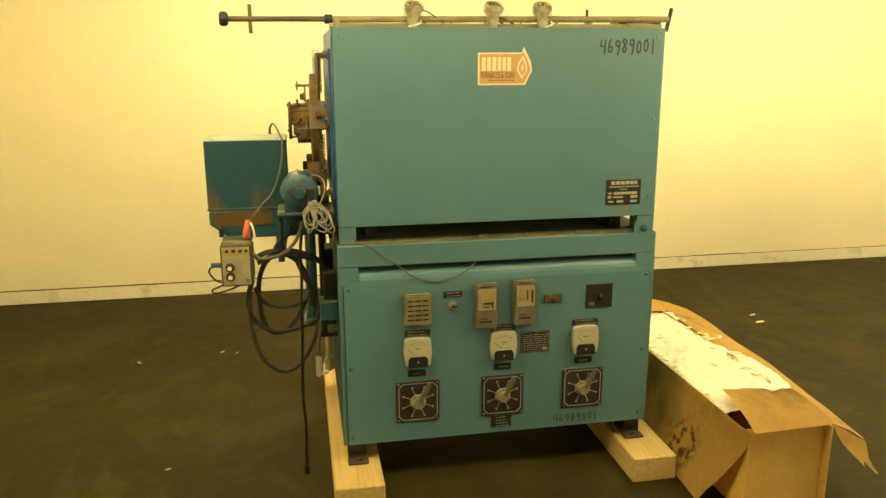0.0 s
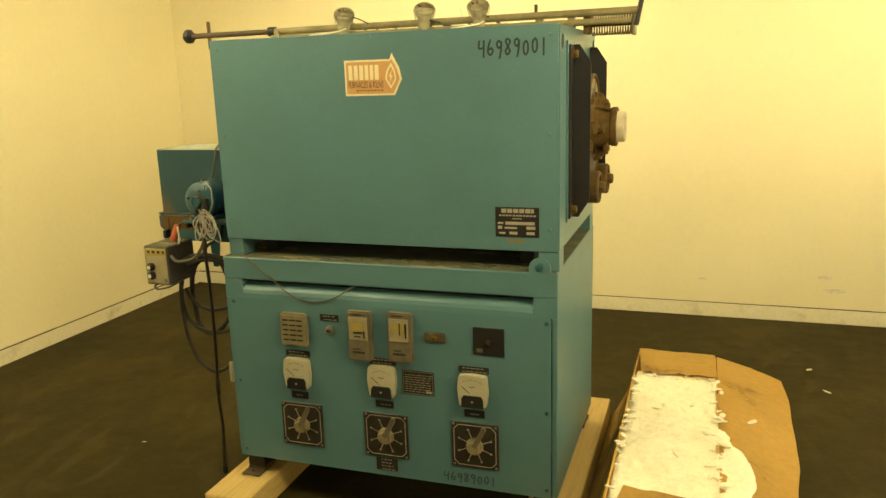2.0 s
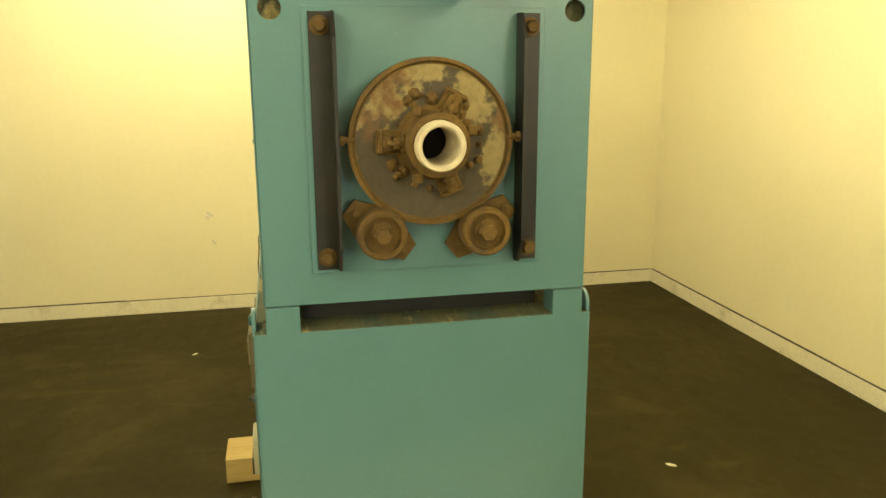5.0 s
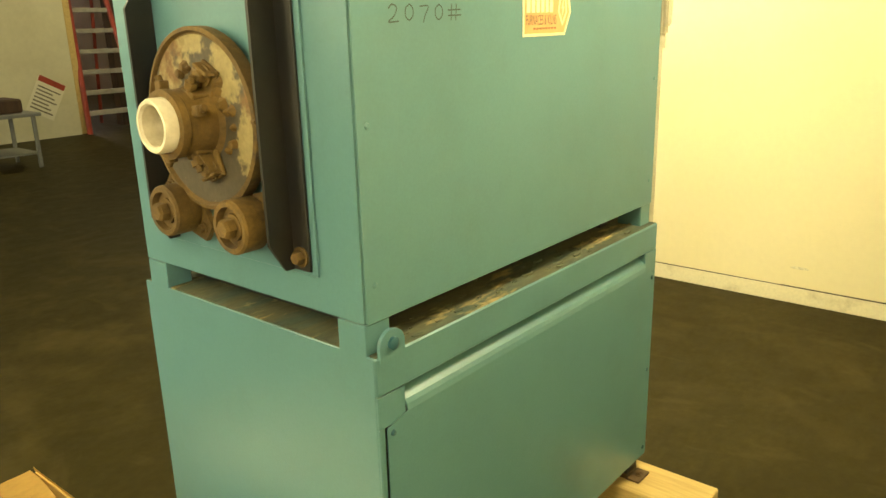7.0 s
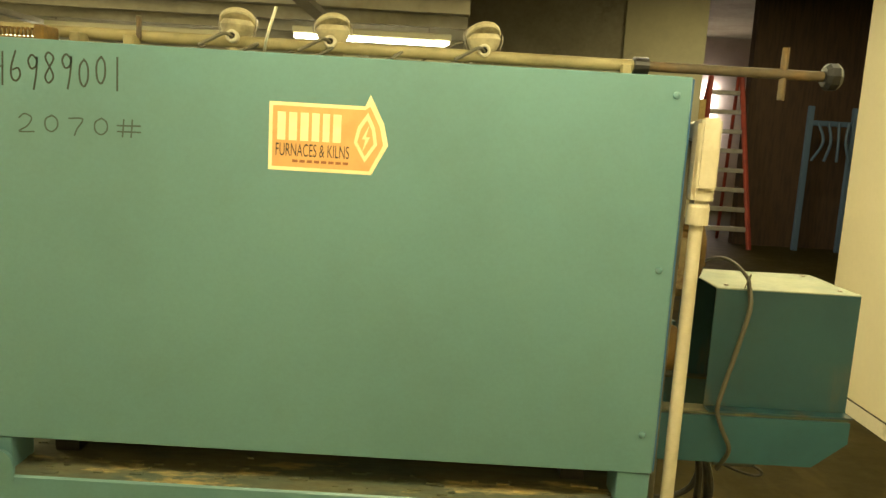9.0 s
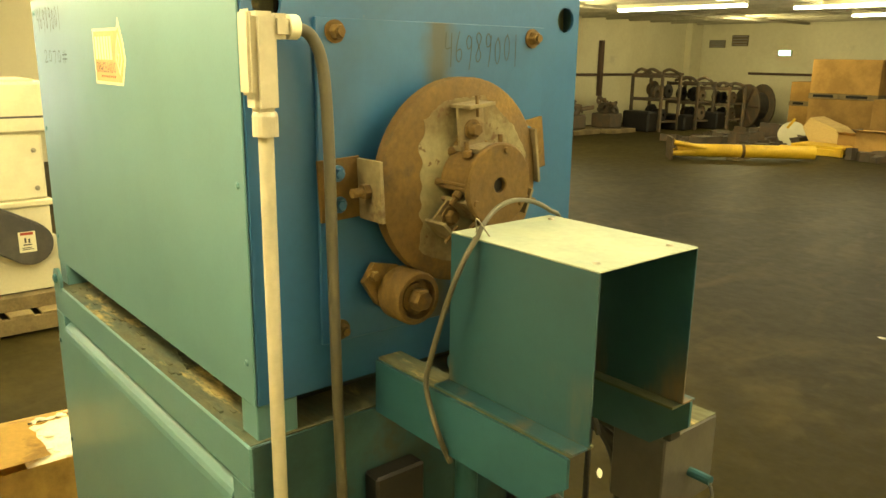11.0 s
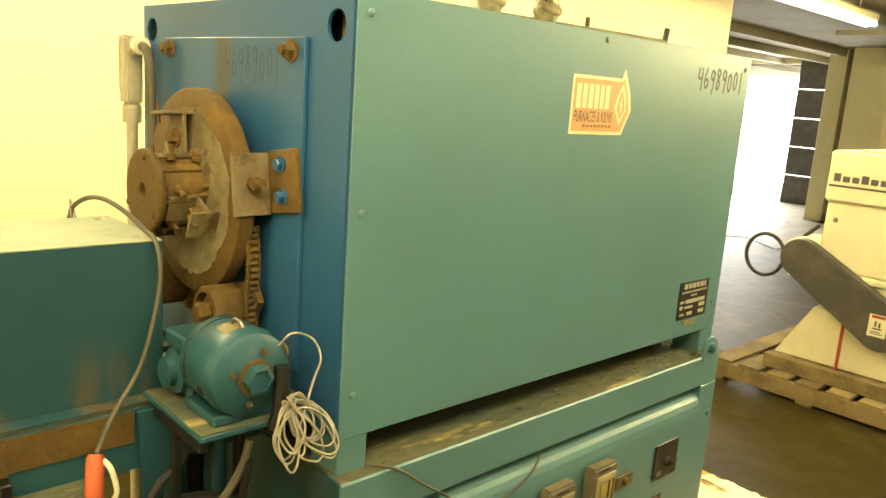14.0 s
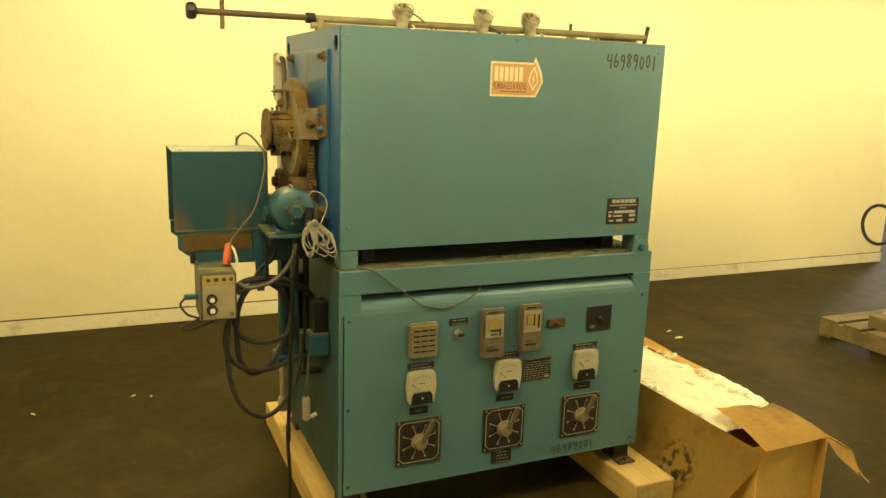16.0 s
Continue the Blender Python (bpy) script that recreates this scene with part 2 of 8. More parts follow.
M_WOODDARK = material("dark_timber", (0.075, 0.042, 0.022), 0.8, second=(0.05, 0.03, 0.018), scale=4.0, stretch=(6, 6, 0.6), grain=0.25, bump=0.2)
M_CEIL = material("grey_ceiling", (0.36, 0.335, 0.235), 0.9, second=(0.28, 0.26, 0.18), scale=1.0, grain=0.15, grain_scale=10, bump=0.1)
M_PINE = material("new_pine", (0.62, 0.45, 0.16), 0.65, second=(0.52, 0.36, 0.12), scale=5.0, stretch=(9, 0.7, 9), grain=0.18, grain_scale=40, bump=0.15)
M_PALLET = material("weathered_pallet_wood", (0.24, 0.18, 0.08), 0.85, second=(0.16, 0.12, 0.055), scale=5.0, grain=0.25, bump=0.25, vary=0.25)
M_CARD = material("cardboard", (0.74, 0.485, 0.125), 0.85, second=(0.62, 0.395, 0.092), scale=3.0, low=0.4, high=0.7, grain=0.1, grain_scale=45, bump=0.12,
                  bump_scale=50, third=(0.20, 0.115, 0.03), third_scale=3.0, third_at=(0.60, 0.76))
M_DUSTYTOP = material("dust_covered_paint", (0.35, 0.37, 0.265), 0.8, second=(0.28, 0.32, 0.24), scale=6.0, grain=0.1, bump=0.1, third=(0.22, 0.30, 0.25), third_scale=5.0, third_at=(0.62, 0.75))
M_CARDFAR = material("faded_cardboard", (0.46, 0.27, 0.065), 0.85, second=(0.33, 0.19, 0.045), scale=2.0, grain=0.12, bump=0.1, vary=0.3)
M_FOAM = material("white_packing_fill", (0.84, 0.80, 0.62), 0.8, second=(0.74, 0.69, 0.50), scale=40.0, low=0.5, high=0.75, grain=0.1, grain_scale=120, bump=0.5, bump_scale=90)
M_MACHINE = material("cream_machine_paint", (0.66, 0.62, 0.44), 0.5, second=(0.60, 0.55, 0.38), scale=3.0, grain=0.05, bump=0.05, third=(0.40, 0.34, 0.20),
                     third_scale=4.0, third_at=(0.70, 0.8))
# guard paint; on the loading bay walls it stands for shade
M_DARKGREY = material("dark_grey_guard_and_shade", (0.055, 0.052, 0.05), 0.5, second=(0.08, 0.075, 0.065), scale=8.0, grain=0.1)
M_GREYCAB = material("grey_cabinet_paint", (0.21, 0.21, 0.18), 0.55, second=(0.17, 0.17, 0.145), scale=2.0, grain=0.08)
M_YELLOW = material("safety_yellow", (0.74, 0.47, 0.02), 0.5, second=(0.62, 0.38, 0.02), scale=5.0, grain=0.12, bump=0.1)
M_JUNK = material("rusty_machinery", (0.10, 0.08, 0.05), 0.8, second=(0.15, 0.10, 0.05), scale=5.0, grain=0.2, bump=0.2, vary=0.4)
M_BLUEFAR = material("faded_blue", (0.09, 0.15, 0.24), 0.6, grain=0.15)
M_RED = material("red_fibreglass", (0.36, 0.055, 0.03), 0.5, second=(0.26, 0.04, 0.025), scale=6.0, grain=0.1)
M_ALU = material("dull_aluminium", (0.45, 0.42, 0.36), 0.5, metal=0.4, second=(0.36, 0.33, 0.27), scale=10.0, grain=0.1)
M_TUBE = material("lit_tube", (1.0, 0.92, 0.66), 0.5, grain=0.0, bump=0.0, glow=12.0)
M_DAY = material("bright_yard", (1.0, 0.98, 0.94), 0.9, grain=0.0, bump=0.0, glow=10.0)
M_PANE = material("bright_pane", (1.0, 0.97, 0.90), 0.5, grain=0.0, bump=0.0, glow=3.0)
M_EXIT = material("lit_exit_sign", (0.55, 1.0, 0.85), 0.5, grain=0.0, bump=0.0, glow=2.5)


def floor_material():
    """Sealed concrete with long pale mop and wheel marks over its patches."""
    m = material("dark_sealed_concrete", (0.029, 0.0228, 0.0050), 0.55, second=(0.036, 0.0285, 0.0072), scale=0.8, low=0.35, high=0.68, grain=0.22, grain_scale=26,
                 bump=0.12, bump_scale=35, third=(0.064, 0.051, 0.015), third_scale=1.1, third_at=(0.52, 0.80), spec=0.09, stretch=(0.9, 1.2, 1.0))
    nt = m.node_tree
    b = nt.nodes["Principled BSDF"]
    co = nt.nodes.new("ShaderNodeTexCoord")
    for turn_, size_, at_, tint_, amount_ in ((0.25, (0.9, 0.45, 1.0), (0.52, 0.66), (0.088, 0.068, 0.022), 0.30),
                                              (-0.9, (2.0, 1.1, 1.0), (0.57, 0.68), (0.088, 0.067, 0.024), 0.26),
                                              (1.2, (7.0, 0.9, 1.0), (0.60, 0.72), (0.020, 0.015, 0.006), 0.12)):
        src = b.inputs["Base Color"].links[0].from_socket
        mp, nz, edge, mix = (nt.nodes.new("ShaderNode" + k) for k in ("Mapping", "TexNoise", "MapRange", "Mix"))
        mp.inputs["Rotation"].default_value, mp.inputs["Scale"].default_value = (0, 0, turn_), size_
        nz.inputs["Scale"].default_value, nz.inputs["Detail"].default_value, nz.inputs["Distortion"].default_value = 1.0, 6.0, 2.6
        edge.inputs["From Min"].default_value, edge.inputs["From Max"].default_value = at_
        edge.inputs["To Max"].default_value = amount_
        mix.data_type = "RGBA"
        mix.inputs["B"].default_value = (*tint_, 1.0)
        nt.links.new(co.outputs["Object"], mp.inputs["Vector"])
        nt.links.new(mp.outputs[0], nz.inputs["Vector"])
        nt.links.new(nz.outputs["Fac"], edge.inputs["Value"])
        nt.links.new(edge.outputs[0], mix.inputs["Factor"])
        nt.links.new(src, mix.inputs["A"])
        nt.links.new(mix.outputs["Result"], b.inputs["Base Color"])
    return m


M_FLOOR = floor_material()


def stained_blue():
    """Blue paint with a brown streak that has run down above the driven ring."""
    m = material("stained_blue_paint", (0.023, 0.096, 0.220), 0.36, second=(0.018, 0.077, 0.180), scale=3.5, low=0.35, high=0.7, rough_var=0.04, grain=0.06, bump=0.06, bump_scale=160,
                 third=(0.16, 0.12, 0.055), third_scale=7.0, third_at=(0.66, 0.8))
    nt = m.node_tree
    b = nt.nodes["Principled BSDF"]
    src = b.inputs["Base Color"].links[0].from_socket
    co, sep, nz = nt.nodes.new("ShaderNodeTexCoord"), nt.nodes.new("ShaderNodeSeparateXYZ"), nt.nodes.new("ShaderNodeTexNoise")
    nt.links.new(co.outputs["Object"], sep.inputs[0])
    nt.links.new(co.outputs["Object"], nz.inputs["Vector"])
    nz.inputs["Scale"].default_value, nz.inputs["Detail"].default_value = 22.0, 6.0

    def calc(op, a, c):
        q = nt.nodes.new("ShaderNodeMath")
        q.operation = op
        for sock, v in zip(q.inputs, (a, c)):
            if isinstance(v, float):
                sock.default_value = v
            else:
                nt.links.new(v, sock)
        return q.outputs[0]

    away = calc("ABSOLUTE", calc("SUBTRACT", sep.outputs["Y"], 0.015), 0.0)
    ragged = calc("ADD", away, calc("MULTIPLY", calc("SUBTRACT", nz.outputs["Fac"], 0.5), 0.05))
    fade = nt.nodes.new("ShaderNodeMapRange")
    fade.inputs["From Min"].default_value, fade.inputs["From Max"].default_value = 0.045, 0.008
    nt.links.new(ragged, fade.inputs["Value"])
    mix = nt.nodes.new("ShaderNodeMix")
    mix.data_type = "RGBA"
    nt.links.new(calc("MULTIPLY", fade.outputs[0], 0.75), mix.inputs["Factor"])
    nt.links.new(src, mix.inputs["A"])
    mix.inputs["B"].default_value = (0.055, 0.048, 0.012, 1.0)
    nt.links.new(mix.outputs["Result"], b.inputs["Base Color"])
    return m


M_BLUESTAIN = stained_blue()


def stained_hood():
    """Sea green paint, darkened for the shade on the hood's sides, with rust bleeding up in ragged tongues from the
    hood's lower edge.
    """
    m = material("stained_shaded_hood_paint", (0.018, 0.064, 0.080), 0.38, second=(0.015, 0.052, 0.066), scale=3.0, grain=0.06, bump=0.05, bump_scale=180,
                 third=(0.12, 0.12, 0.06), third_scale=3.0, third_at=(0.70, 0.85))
    nt = m.node_tree
    b = nt.nodes["Principled BSDF"]
    src = b.inputs["Base Color"].links[0].from_socket
    co, sep, mp, nz = (nt.nodes.new("ShaderNode" + k) for k in ("TexCoord", "SeparateXYZ", "Mapping", "TexNoise"))
    mp.inputs["Scale"].default_value = (1.0, 1.0, 0.25)
    nt.links.new(co.outputs["Object"], sep.inputs[0])
    nt.links.new(co.outputs["Object"], mp.inputs[0])
    nt.links.new(mp.outputs[0], nz.inputs["Vector"])
    nz.inputs["Scale"].default_value, nz.inputs["Detail"].default_value = 14.0, 6.0
    up, lift, total = (nt.nodes.new("ShaderNode" + k) for k in ("MapRange", "MapRange", "Math"))
    up.inputs["From Min"].default_value, up.inputs["From Max"].default_value = 1.16 - F_BASE, 1.04 - F_BASE
    nt.links.new(sep.outputs["Z"], up.inputs["Value"])
    lift.inputs["From Min"].default_value, lift.inputs["From Max"].default_value = 0.48, 0.66
    nt.links.new(nz.outputs["Fac"], lift.inputs["Value"])
    total.operation = "MULTIPLY"
    nt.links.new(up.outputs[0], total.inputs[0])
    nt.links.new(lift.outputs[0], total.inputs[1])
    mix = nt.nodes.new("ShaderNodeMix")
    mix.data_type = "RGBA"
    nt.links.new(total.outputs[0], mix.inputs["Factor"])
    nt.links.new(src, mix.inputs["A"])
    mix.inputs["B"].default_value = (0.17, 0.095, 0.022, 1.0)
    nt.links.new(mix.outputs["Result"], b.inputs["Base Color"])
    return m


def stained_card():
    """Cardboard with a round smudged print and a wide damp stain on the hanging flap."""
    m = material("stained_cardboard", (0.62, 0.395, 0.098), 0.85, second=(0.50, 0.31, 0.07), scale=3.0, low=0.4, high=0.7, grain=0.1, grain_scale=45, bump=0.12,
                 bump_scale=50, third=(0.21, 0.125, 0.035), third_scale=2.6, third_at=(0.50, 0.74))
    nt = m.node_tree
    b = nt.nodes["Principled BSDF"]
    co = nt.nodes.new("ShaderNodeTexCoord")
    for centre, r_out, r_in, size_, at_, tint_, amount_ in (((-0.265, -0.42, 0.13), 0.120, 0.075, 30.0, (0.46, 0.56), (0.045, 0.032, 0.014), 0.85),
                                                            ((-0.265, 0.05, 0.17), 0.42, 0.10, 5.0, (0.36, 0.62), (0.16, 0.105, 0.04), 0.8)):
        src = b.inputs["Base Color"].links[0].from_socket
        gap, nz, near, spot, both, mix = (nt.nodes.new("ShaderNode" + k) for k in ("VectorMath", "TexNoise", "MapRange", "MapRange", "Math", "Mix"))
        gap.operation = "DISTANCE"
        gap.inputs[1].default_value = centre
        nt.links.new(co.outputs["Object"], gap.inputs[0])
        near.inputs["From Min"].default_value, near.inputs["From Max"].default_value, near.inputs["To Max"].default_value = r_out, r_in, amount_
        nt.links.new(gap.outputs["Value"], near.inputs["Value"])
        nz.inputs["Scale"].default_value, nz.inputs["Detail"].default_value = size_, 6.0
        nt.links.new(co.outputs["Object"], nz.inputs["Vector"])
        spot.inputs["From Min"].default_value, spot.inputs["From Max"].default_value = at_
        nt.links.new(nz.outputs["Fac"], spot.inputs["Value"])
        both.operation = "MULTIPLY"
        nt.links.new(near.outputs[0], both.inputs[0])
        nt.links.new(spot.outputs[0], both.inputs[1])
        mix.data_type = "RGBA"
        mix.inputs["B"].default_value = (*tint_, 1.0)
        nt.links.new(both.outputs[0], mix.inputs["Factor"])
        nt.links.new(src, mix.inputs["A"])
        nt.links.new(mix.outputs["Result"], b.inputs["Base Color"])
    return m


M_CARDSTAIN = stained_card()
F_BASE = 0.09
M_HOODSIDE = stained_hood()

# ---- building blocks ----
ORIGIN = {}


def thing(name, x, y, z, label, category, group=""):
    ob = new(name)
    ob.empty_display_size = 0.1
    ob.location = (x, y, z)
    ORIGIN[ob.name] = Vector((x, y, z))
    return tagged(ob, label, category, group)


def part(name, bm, mat, parent=None, label="", smooth=False):
    """Links a bmesh, drawn in world metres, as one mesh object under a thing or a part."""
    me = bpy.data.meshes.new(name)
    o = ORIGIN[parent.name] if parent else Vector((0, 0, 0))
    bmesh.ops.translate(bm, verts=bm.verts, vec=-o)
    if smooth:
        for f in bm.faces:
            f.smooth = True
    bm.to_mesh(me)
    bm.free()
    me.materials.append(mat)
    if smooth:
        me.set_sharp_from_angle(angle=radians(35))
    ob = new(name, me)
    if parent:
        ob.parent = parent
        ORIGIN[ob.name] = o
    return tagged(ob, label)


def solo(name, bm, mat, label, category, at=(0, 0, 0), group="", kind="", smooth=False):
    """A thing that is a single mesh, with its origin at the given place."""
    bmesh.ops.translate(bm, verts=bm.verts, vec=-Vector(at))
    ob = part(name, bm, mat, None, "", smooth)
    ob.location = at
    ORIGIN[ob.name] = Vector(at)
    return tagged(ob, label, category, group, kind)


def box(x0, y0, z0, x1, y1, z1, bevel=0.0, bm=None, rot=None, seg=1):
    bm = bm or bmesh.new()
    made = bmesh.ops.create_cube(bm, size=1.0)["verts"]
    c = Vector(((x0 + x1) / 2, (y0 + y1) / 2, (z0 + z1) / 2))
    bmesh.ops.scale(bm, verts=made, vec=(abs(x1 - x0), abs(y1 - y0), abs(z1 - z0)))
    if bevel:
        edges = list({e for v in made for e in v.link_edges})
        out = bmesh.ops.bevel(bm, geom=edges, offset=bevel, segments=seg, affect="EDGES", clamp_overlap=True)
        made = list({v for f in out["faces"] for v in f.verts} | {v for v in made if v.is_valid})
        made = list({v for w in made for e in w.link_edges for v in e.verts})
    if rot:
        bmesh.ops.rotate(bm, verts=made, cent=(0, 0, 0), matrix=Euler([radians(a) for a in rot]).to_matrix())
    bmesh.ops.translate(bm, verts=made, vec=c)
    return bm


def axis_turn(d):
    return Vector(d).to_track_quat("Z", "Y").to_matrix()


def lathe(at, d, profile, seg=32, bm=None, closed=False):
    """A turned shape: profile of (radius, height along d) from the place at. Its ends close where the radius is nought."""
    bm = bm or bmesh.new()
    q, at = axis_turn(d), Vector(at)
    rings = []
    for r, hh in profile:
        if r < 1e-6:
            rings.append([bm.verts.new(at + q @ Vector((0, 0, hh)))])
        else:
            rings.append([bm.verts.new(at + q @ Vector((r * math.cos(2 * math.pi * k / seg), r * math.sin(2 * math.pi * k / seg), hh))) for k in range(seg)])
    pairs = list(zip(rings, rings[1:])) + ([(rings[-1], rings[0])] if closed else [])
    for a, b in pairs:
        for k in range(seg):
            k2 = (k + 1) % seg
            if len(a) == 1 and len(b) > 1:
                bm.faces.new((a[0], b[k], b[k2]))
            elif len(b) == 1 and len(a) > 1:
                bm.faces.new((a[k], b[0], a[k2]))
            elif len(a) > 1:
                bm.faces.new((a[k], b[k], b[k2], a[k2]))
    bmesh.ops.recalc_face_normals(bm, faces=bm.faces)
    return bm


def rod(p0, p1, r, seg=16, bm=None, r1=None):
    p0, p1 = Vector(p0), Vector(p1)
    n = (p1 - p0).length
    r1 = r if r1 is None else r1
    return lathe(p0, p1 - p0, [(0, 0), (r, 0), (r1, n), (0, n)], seg, bm)


def bolt(p, d, r=0.012, hh=0.010, bm=None, washer=True):
    """A hexagon head with a washer."""
    bm = bm or bmesh.new()
    if washer:
        lathe(p, d, [(0, 0), (r * 1.45, 0), (r * 1.45, hh * 0.25), (0, hh * 0.25)], 16, bm)
    lathe(Vector(p) + Vector(d).normalized() * hh * 0.2, d, [(0, 0), (r, 0), (r, hh * 0.75), (r * 0.82, hh), (0, hh)], 6, bm)
    return bm


def smooth_line(pts, steps=8):
    pts = [Vector(p) for p in pts]
    ext = [2 * pts[0] - pts[1]] + pts + [2 * pts[-1] - pts[-2]]
    out = []
    for i in range(1, len(ext) - 2):
        a, b, c, d = ext[i - 1:i + 3]
        for k in range(steps):
            t = k / steps
            out.append(0.5 * ((2 * b) + (c - a) * t + (2 * a - 5 * b + 4 * c - d) * t * t + (3 * b - a - 3 * c + d) * t ** 3))
    out.append(pts[-1])
    return out


def cable(pts, r, seg=8, bm=None, steps=8, straight=False):
    """A round cable along a smooth line through the given points."""
    bm = bm or bmesh.new()
    line = [Vector(p) for p in pts] if straight else smooth_line(pts, steps)
    up, rings = Vector((0.31, 0.52, 0.79)), []
    for i, p in enumerate(line):
        d = (line[min(i + 1, len(line) - 1)] - line[max(i - 1, 0)]).normalized()
        s = d.cross(up)
        if s.length < 0.05:
            s = d.cross(Vector((1, 0, 0)))
        s.normalize()
        u = s.cross(d).normalized()
        up = u if u.length > 0 else up
        rings.append([bm.verts.new(p + s * (r * math.cos(2 * math.pi * k / seg)) + u * (r * math.sin(2 * math.pi * k / seg))) for k in range(seg)])
    for a, b in zip(rings, rings[1:]):
        for k in range(seg):
            bm.faces.new((a[k], a[(k + 1) % seg], b[(k + 1) % seg], b[k]))
    bm.faces.new(rings[0][::-1])
    bm.faces.new(rings[-1])
    return bm


def prism(outline, depth, at, u, v, bm=None):
    """A flat plate: an outline of (a, b) in the plane of u and v at the place at, thickened along u x v."""
    bm = bm or bmesh.new()
    at, u, v = Vector(at), Vector(u), Vector(v)
    n = u.cross(v).normalized() * depth
    low = [bm.verts.new(at + u * a + v * b) for a, b in outline]
    top = [bm.verts.new(at + u * a + v * b + n) for a, b in outline]
    bm.faces.new(low[::-1])
    bm.faces.new(top)
    for i in range(len(low)):
        j = (i + 1) % len(low)
        bm.faces.new((low[i], low[j], top[j], top[i]))
    bmesh.ops.recalc_face_normals(bm, faces=bm.faces)
    return bm


def plate_with_holes(outline_w, outline_h, holes, depth, at, u, v, seg=28):
    """A rectangular plate with round holes (a, b, r), thickened along u x v; built as bridged strips."""
    bm = bmesh.new()
    at, u, v = Vector(at), Vector(u), Vector(v)
    n = u.cross(v).normalized() * depth
    xs = sorted({0.0, outline_w, *[q for a, b, r in holes for q in (a - r * 1.25, a + r * 1.25)]})
    ys = sorted({0.0, outline_h, *[q for a, b, r in holes for q in (b - r * 1.25, b + r * 1.25)]})
    for lay in (0, 1):
        off = n * lay
        for x0, x1 in zip(xs, xs[1:]):
            for y0, y1 in zip(ys, ys[1:]):
                hole = [q for q in holes if x0 - 1e-6 <= q[0] - q[2] and q[0] + q[2] <= x1 + 1e-6 and y0 - 1e-6 <= q[1] - q[2] and q[1] + q[2] <= y1 + 1e-6]
                if not hole:
                    bm.faces.new([bm.verts.new(at + u * a + v * b + off) for a, b in ((x0, y0), (x1, y0), (x1, y1), (x0, y1))])
                    continue
                ca, cb, r = hole[0]
                inner, outer = [], []
                for k in range(seg):
                    w = 2 * math.pi * (k + 0.5) / seg
                    c, s = math.cos(w), math.sin(w)
                    m_ = max(abs(c), abs(s))
                    sx = (x1 - ca) if c > 0 else (ca - x0)
                    sy = (y1 - cb) if s > 0 else (cb - y0)
                    outer.append(bm.verts.new(at + u * (ca + c / m_ * sx) + v * (cb + s / m_ * sy) + off))
                    inner.append(bm.verts.new(at + u * (ca + c * r) + v * (cb + s * r) + off))
                for k in range(seg):
                    k2 = (k + 1) % seg
                    bm.faces.new((outer[k], outer[k2], inner[k2], inner[k]))
    rim = [(0, 0), (outline_w, 0), (outline_w, outline_h), (0, outline_h)]
    for i in range(4):
        a, b = rim[i], rim[(i + 1) % 4]
        bm.faces.new([bm.verts.new(p) for p in (at + u * a[0] + v * a[1], at + u * b[0] + v * b[1], at + u * b[0] + v * b[1] + n, at + u * a[0] + v * a[1] + n)])
    for ca, cb, r in holes:
        for k in range(seg):
            w0, w1 = 2 * math.pi * (k + 0.5) / seg, 2 * math.pi * (k + 1.5) / seg
            p0, p1 = at + u * (ca + math.cos(w0) * r) + v * (cb + math.sin(w0) * r), at + u * (ca + math.cos(w1) * r) + v * (cb + math.sin(w1) * r)
            bm.faces.new([bm.verts.new(p) for p in (p0, p1, p1 + n, p0 + n)])
    bmesh.ops.remove_doubles(bm, verts=bm.verts, dist=1e-5)
    bmesh.ops.recalc_face_normals(bm, faces=bm.faces)
    return bm


# hand-written figures, each a list of strokes in a unit cell
STROKES = {
    "4": [[(0.1, 1.0), (0.05, 0.5), (0.55, 0.52)], [(0.55, 1.0), (0.5, -0.12)]],
    "6": [[(0.35, 1.0), (0.1, 0.45), (0.12, 0.1), (0.35, 0.0), (0.55, 0.2), (0.45, 0.42), (0.15, 0.35)]],
    "9": [[(0.55, 0.85), (0.3, 1.0), (0.1, 0.8), (0.25, 0.55), (0.5, 0.65), (0.56, 0.95), (0.5, 0.4), (0.35, -0.15)]],
    "8": [[(0.5, 0.9), (0.25, 1.0), (0.12, 0.8), (0.35, 0.5), (0.5, 0.2), (0.25, 0.0), (0.08, 0.2), (0.3, 0.5), (0.52, 0.78), (0.48, 0.92)]],
    "0": [[(0.35, 0.95), (0.12, 0.7), (0.12, 0.25), (0.32, 0.05), (0.52, 0.3), (0.52, 0.72), (0.33, 0.96)]],
    "1": [[(0.3, 1.05), (0.28, -0.08)]],
    "2": [[(0.05, 0.75), (0.25, 1.0), (0.5, 0.8), (0.35, 0.35), (0.05, 0.02), (0.6, 0.05)]],
    "7": [[(0.05, 0.95), (0.55, 0.95), (0.35, 0.4), (0.25, 0.0)]],
    "#": [[(0.25, 1.0), (0.2, 0.0)], [(0.55, 1.0), (0.5, 0.0)], [(0.0, 0.62), (0.85, 0.66)], [(0.0, 0.3), (0.85, 0.32)]],
}


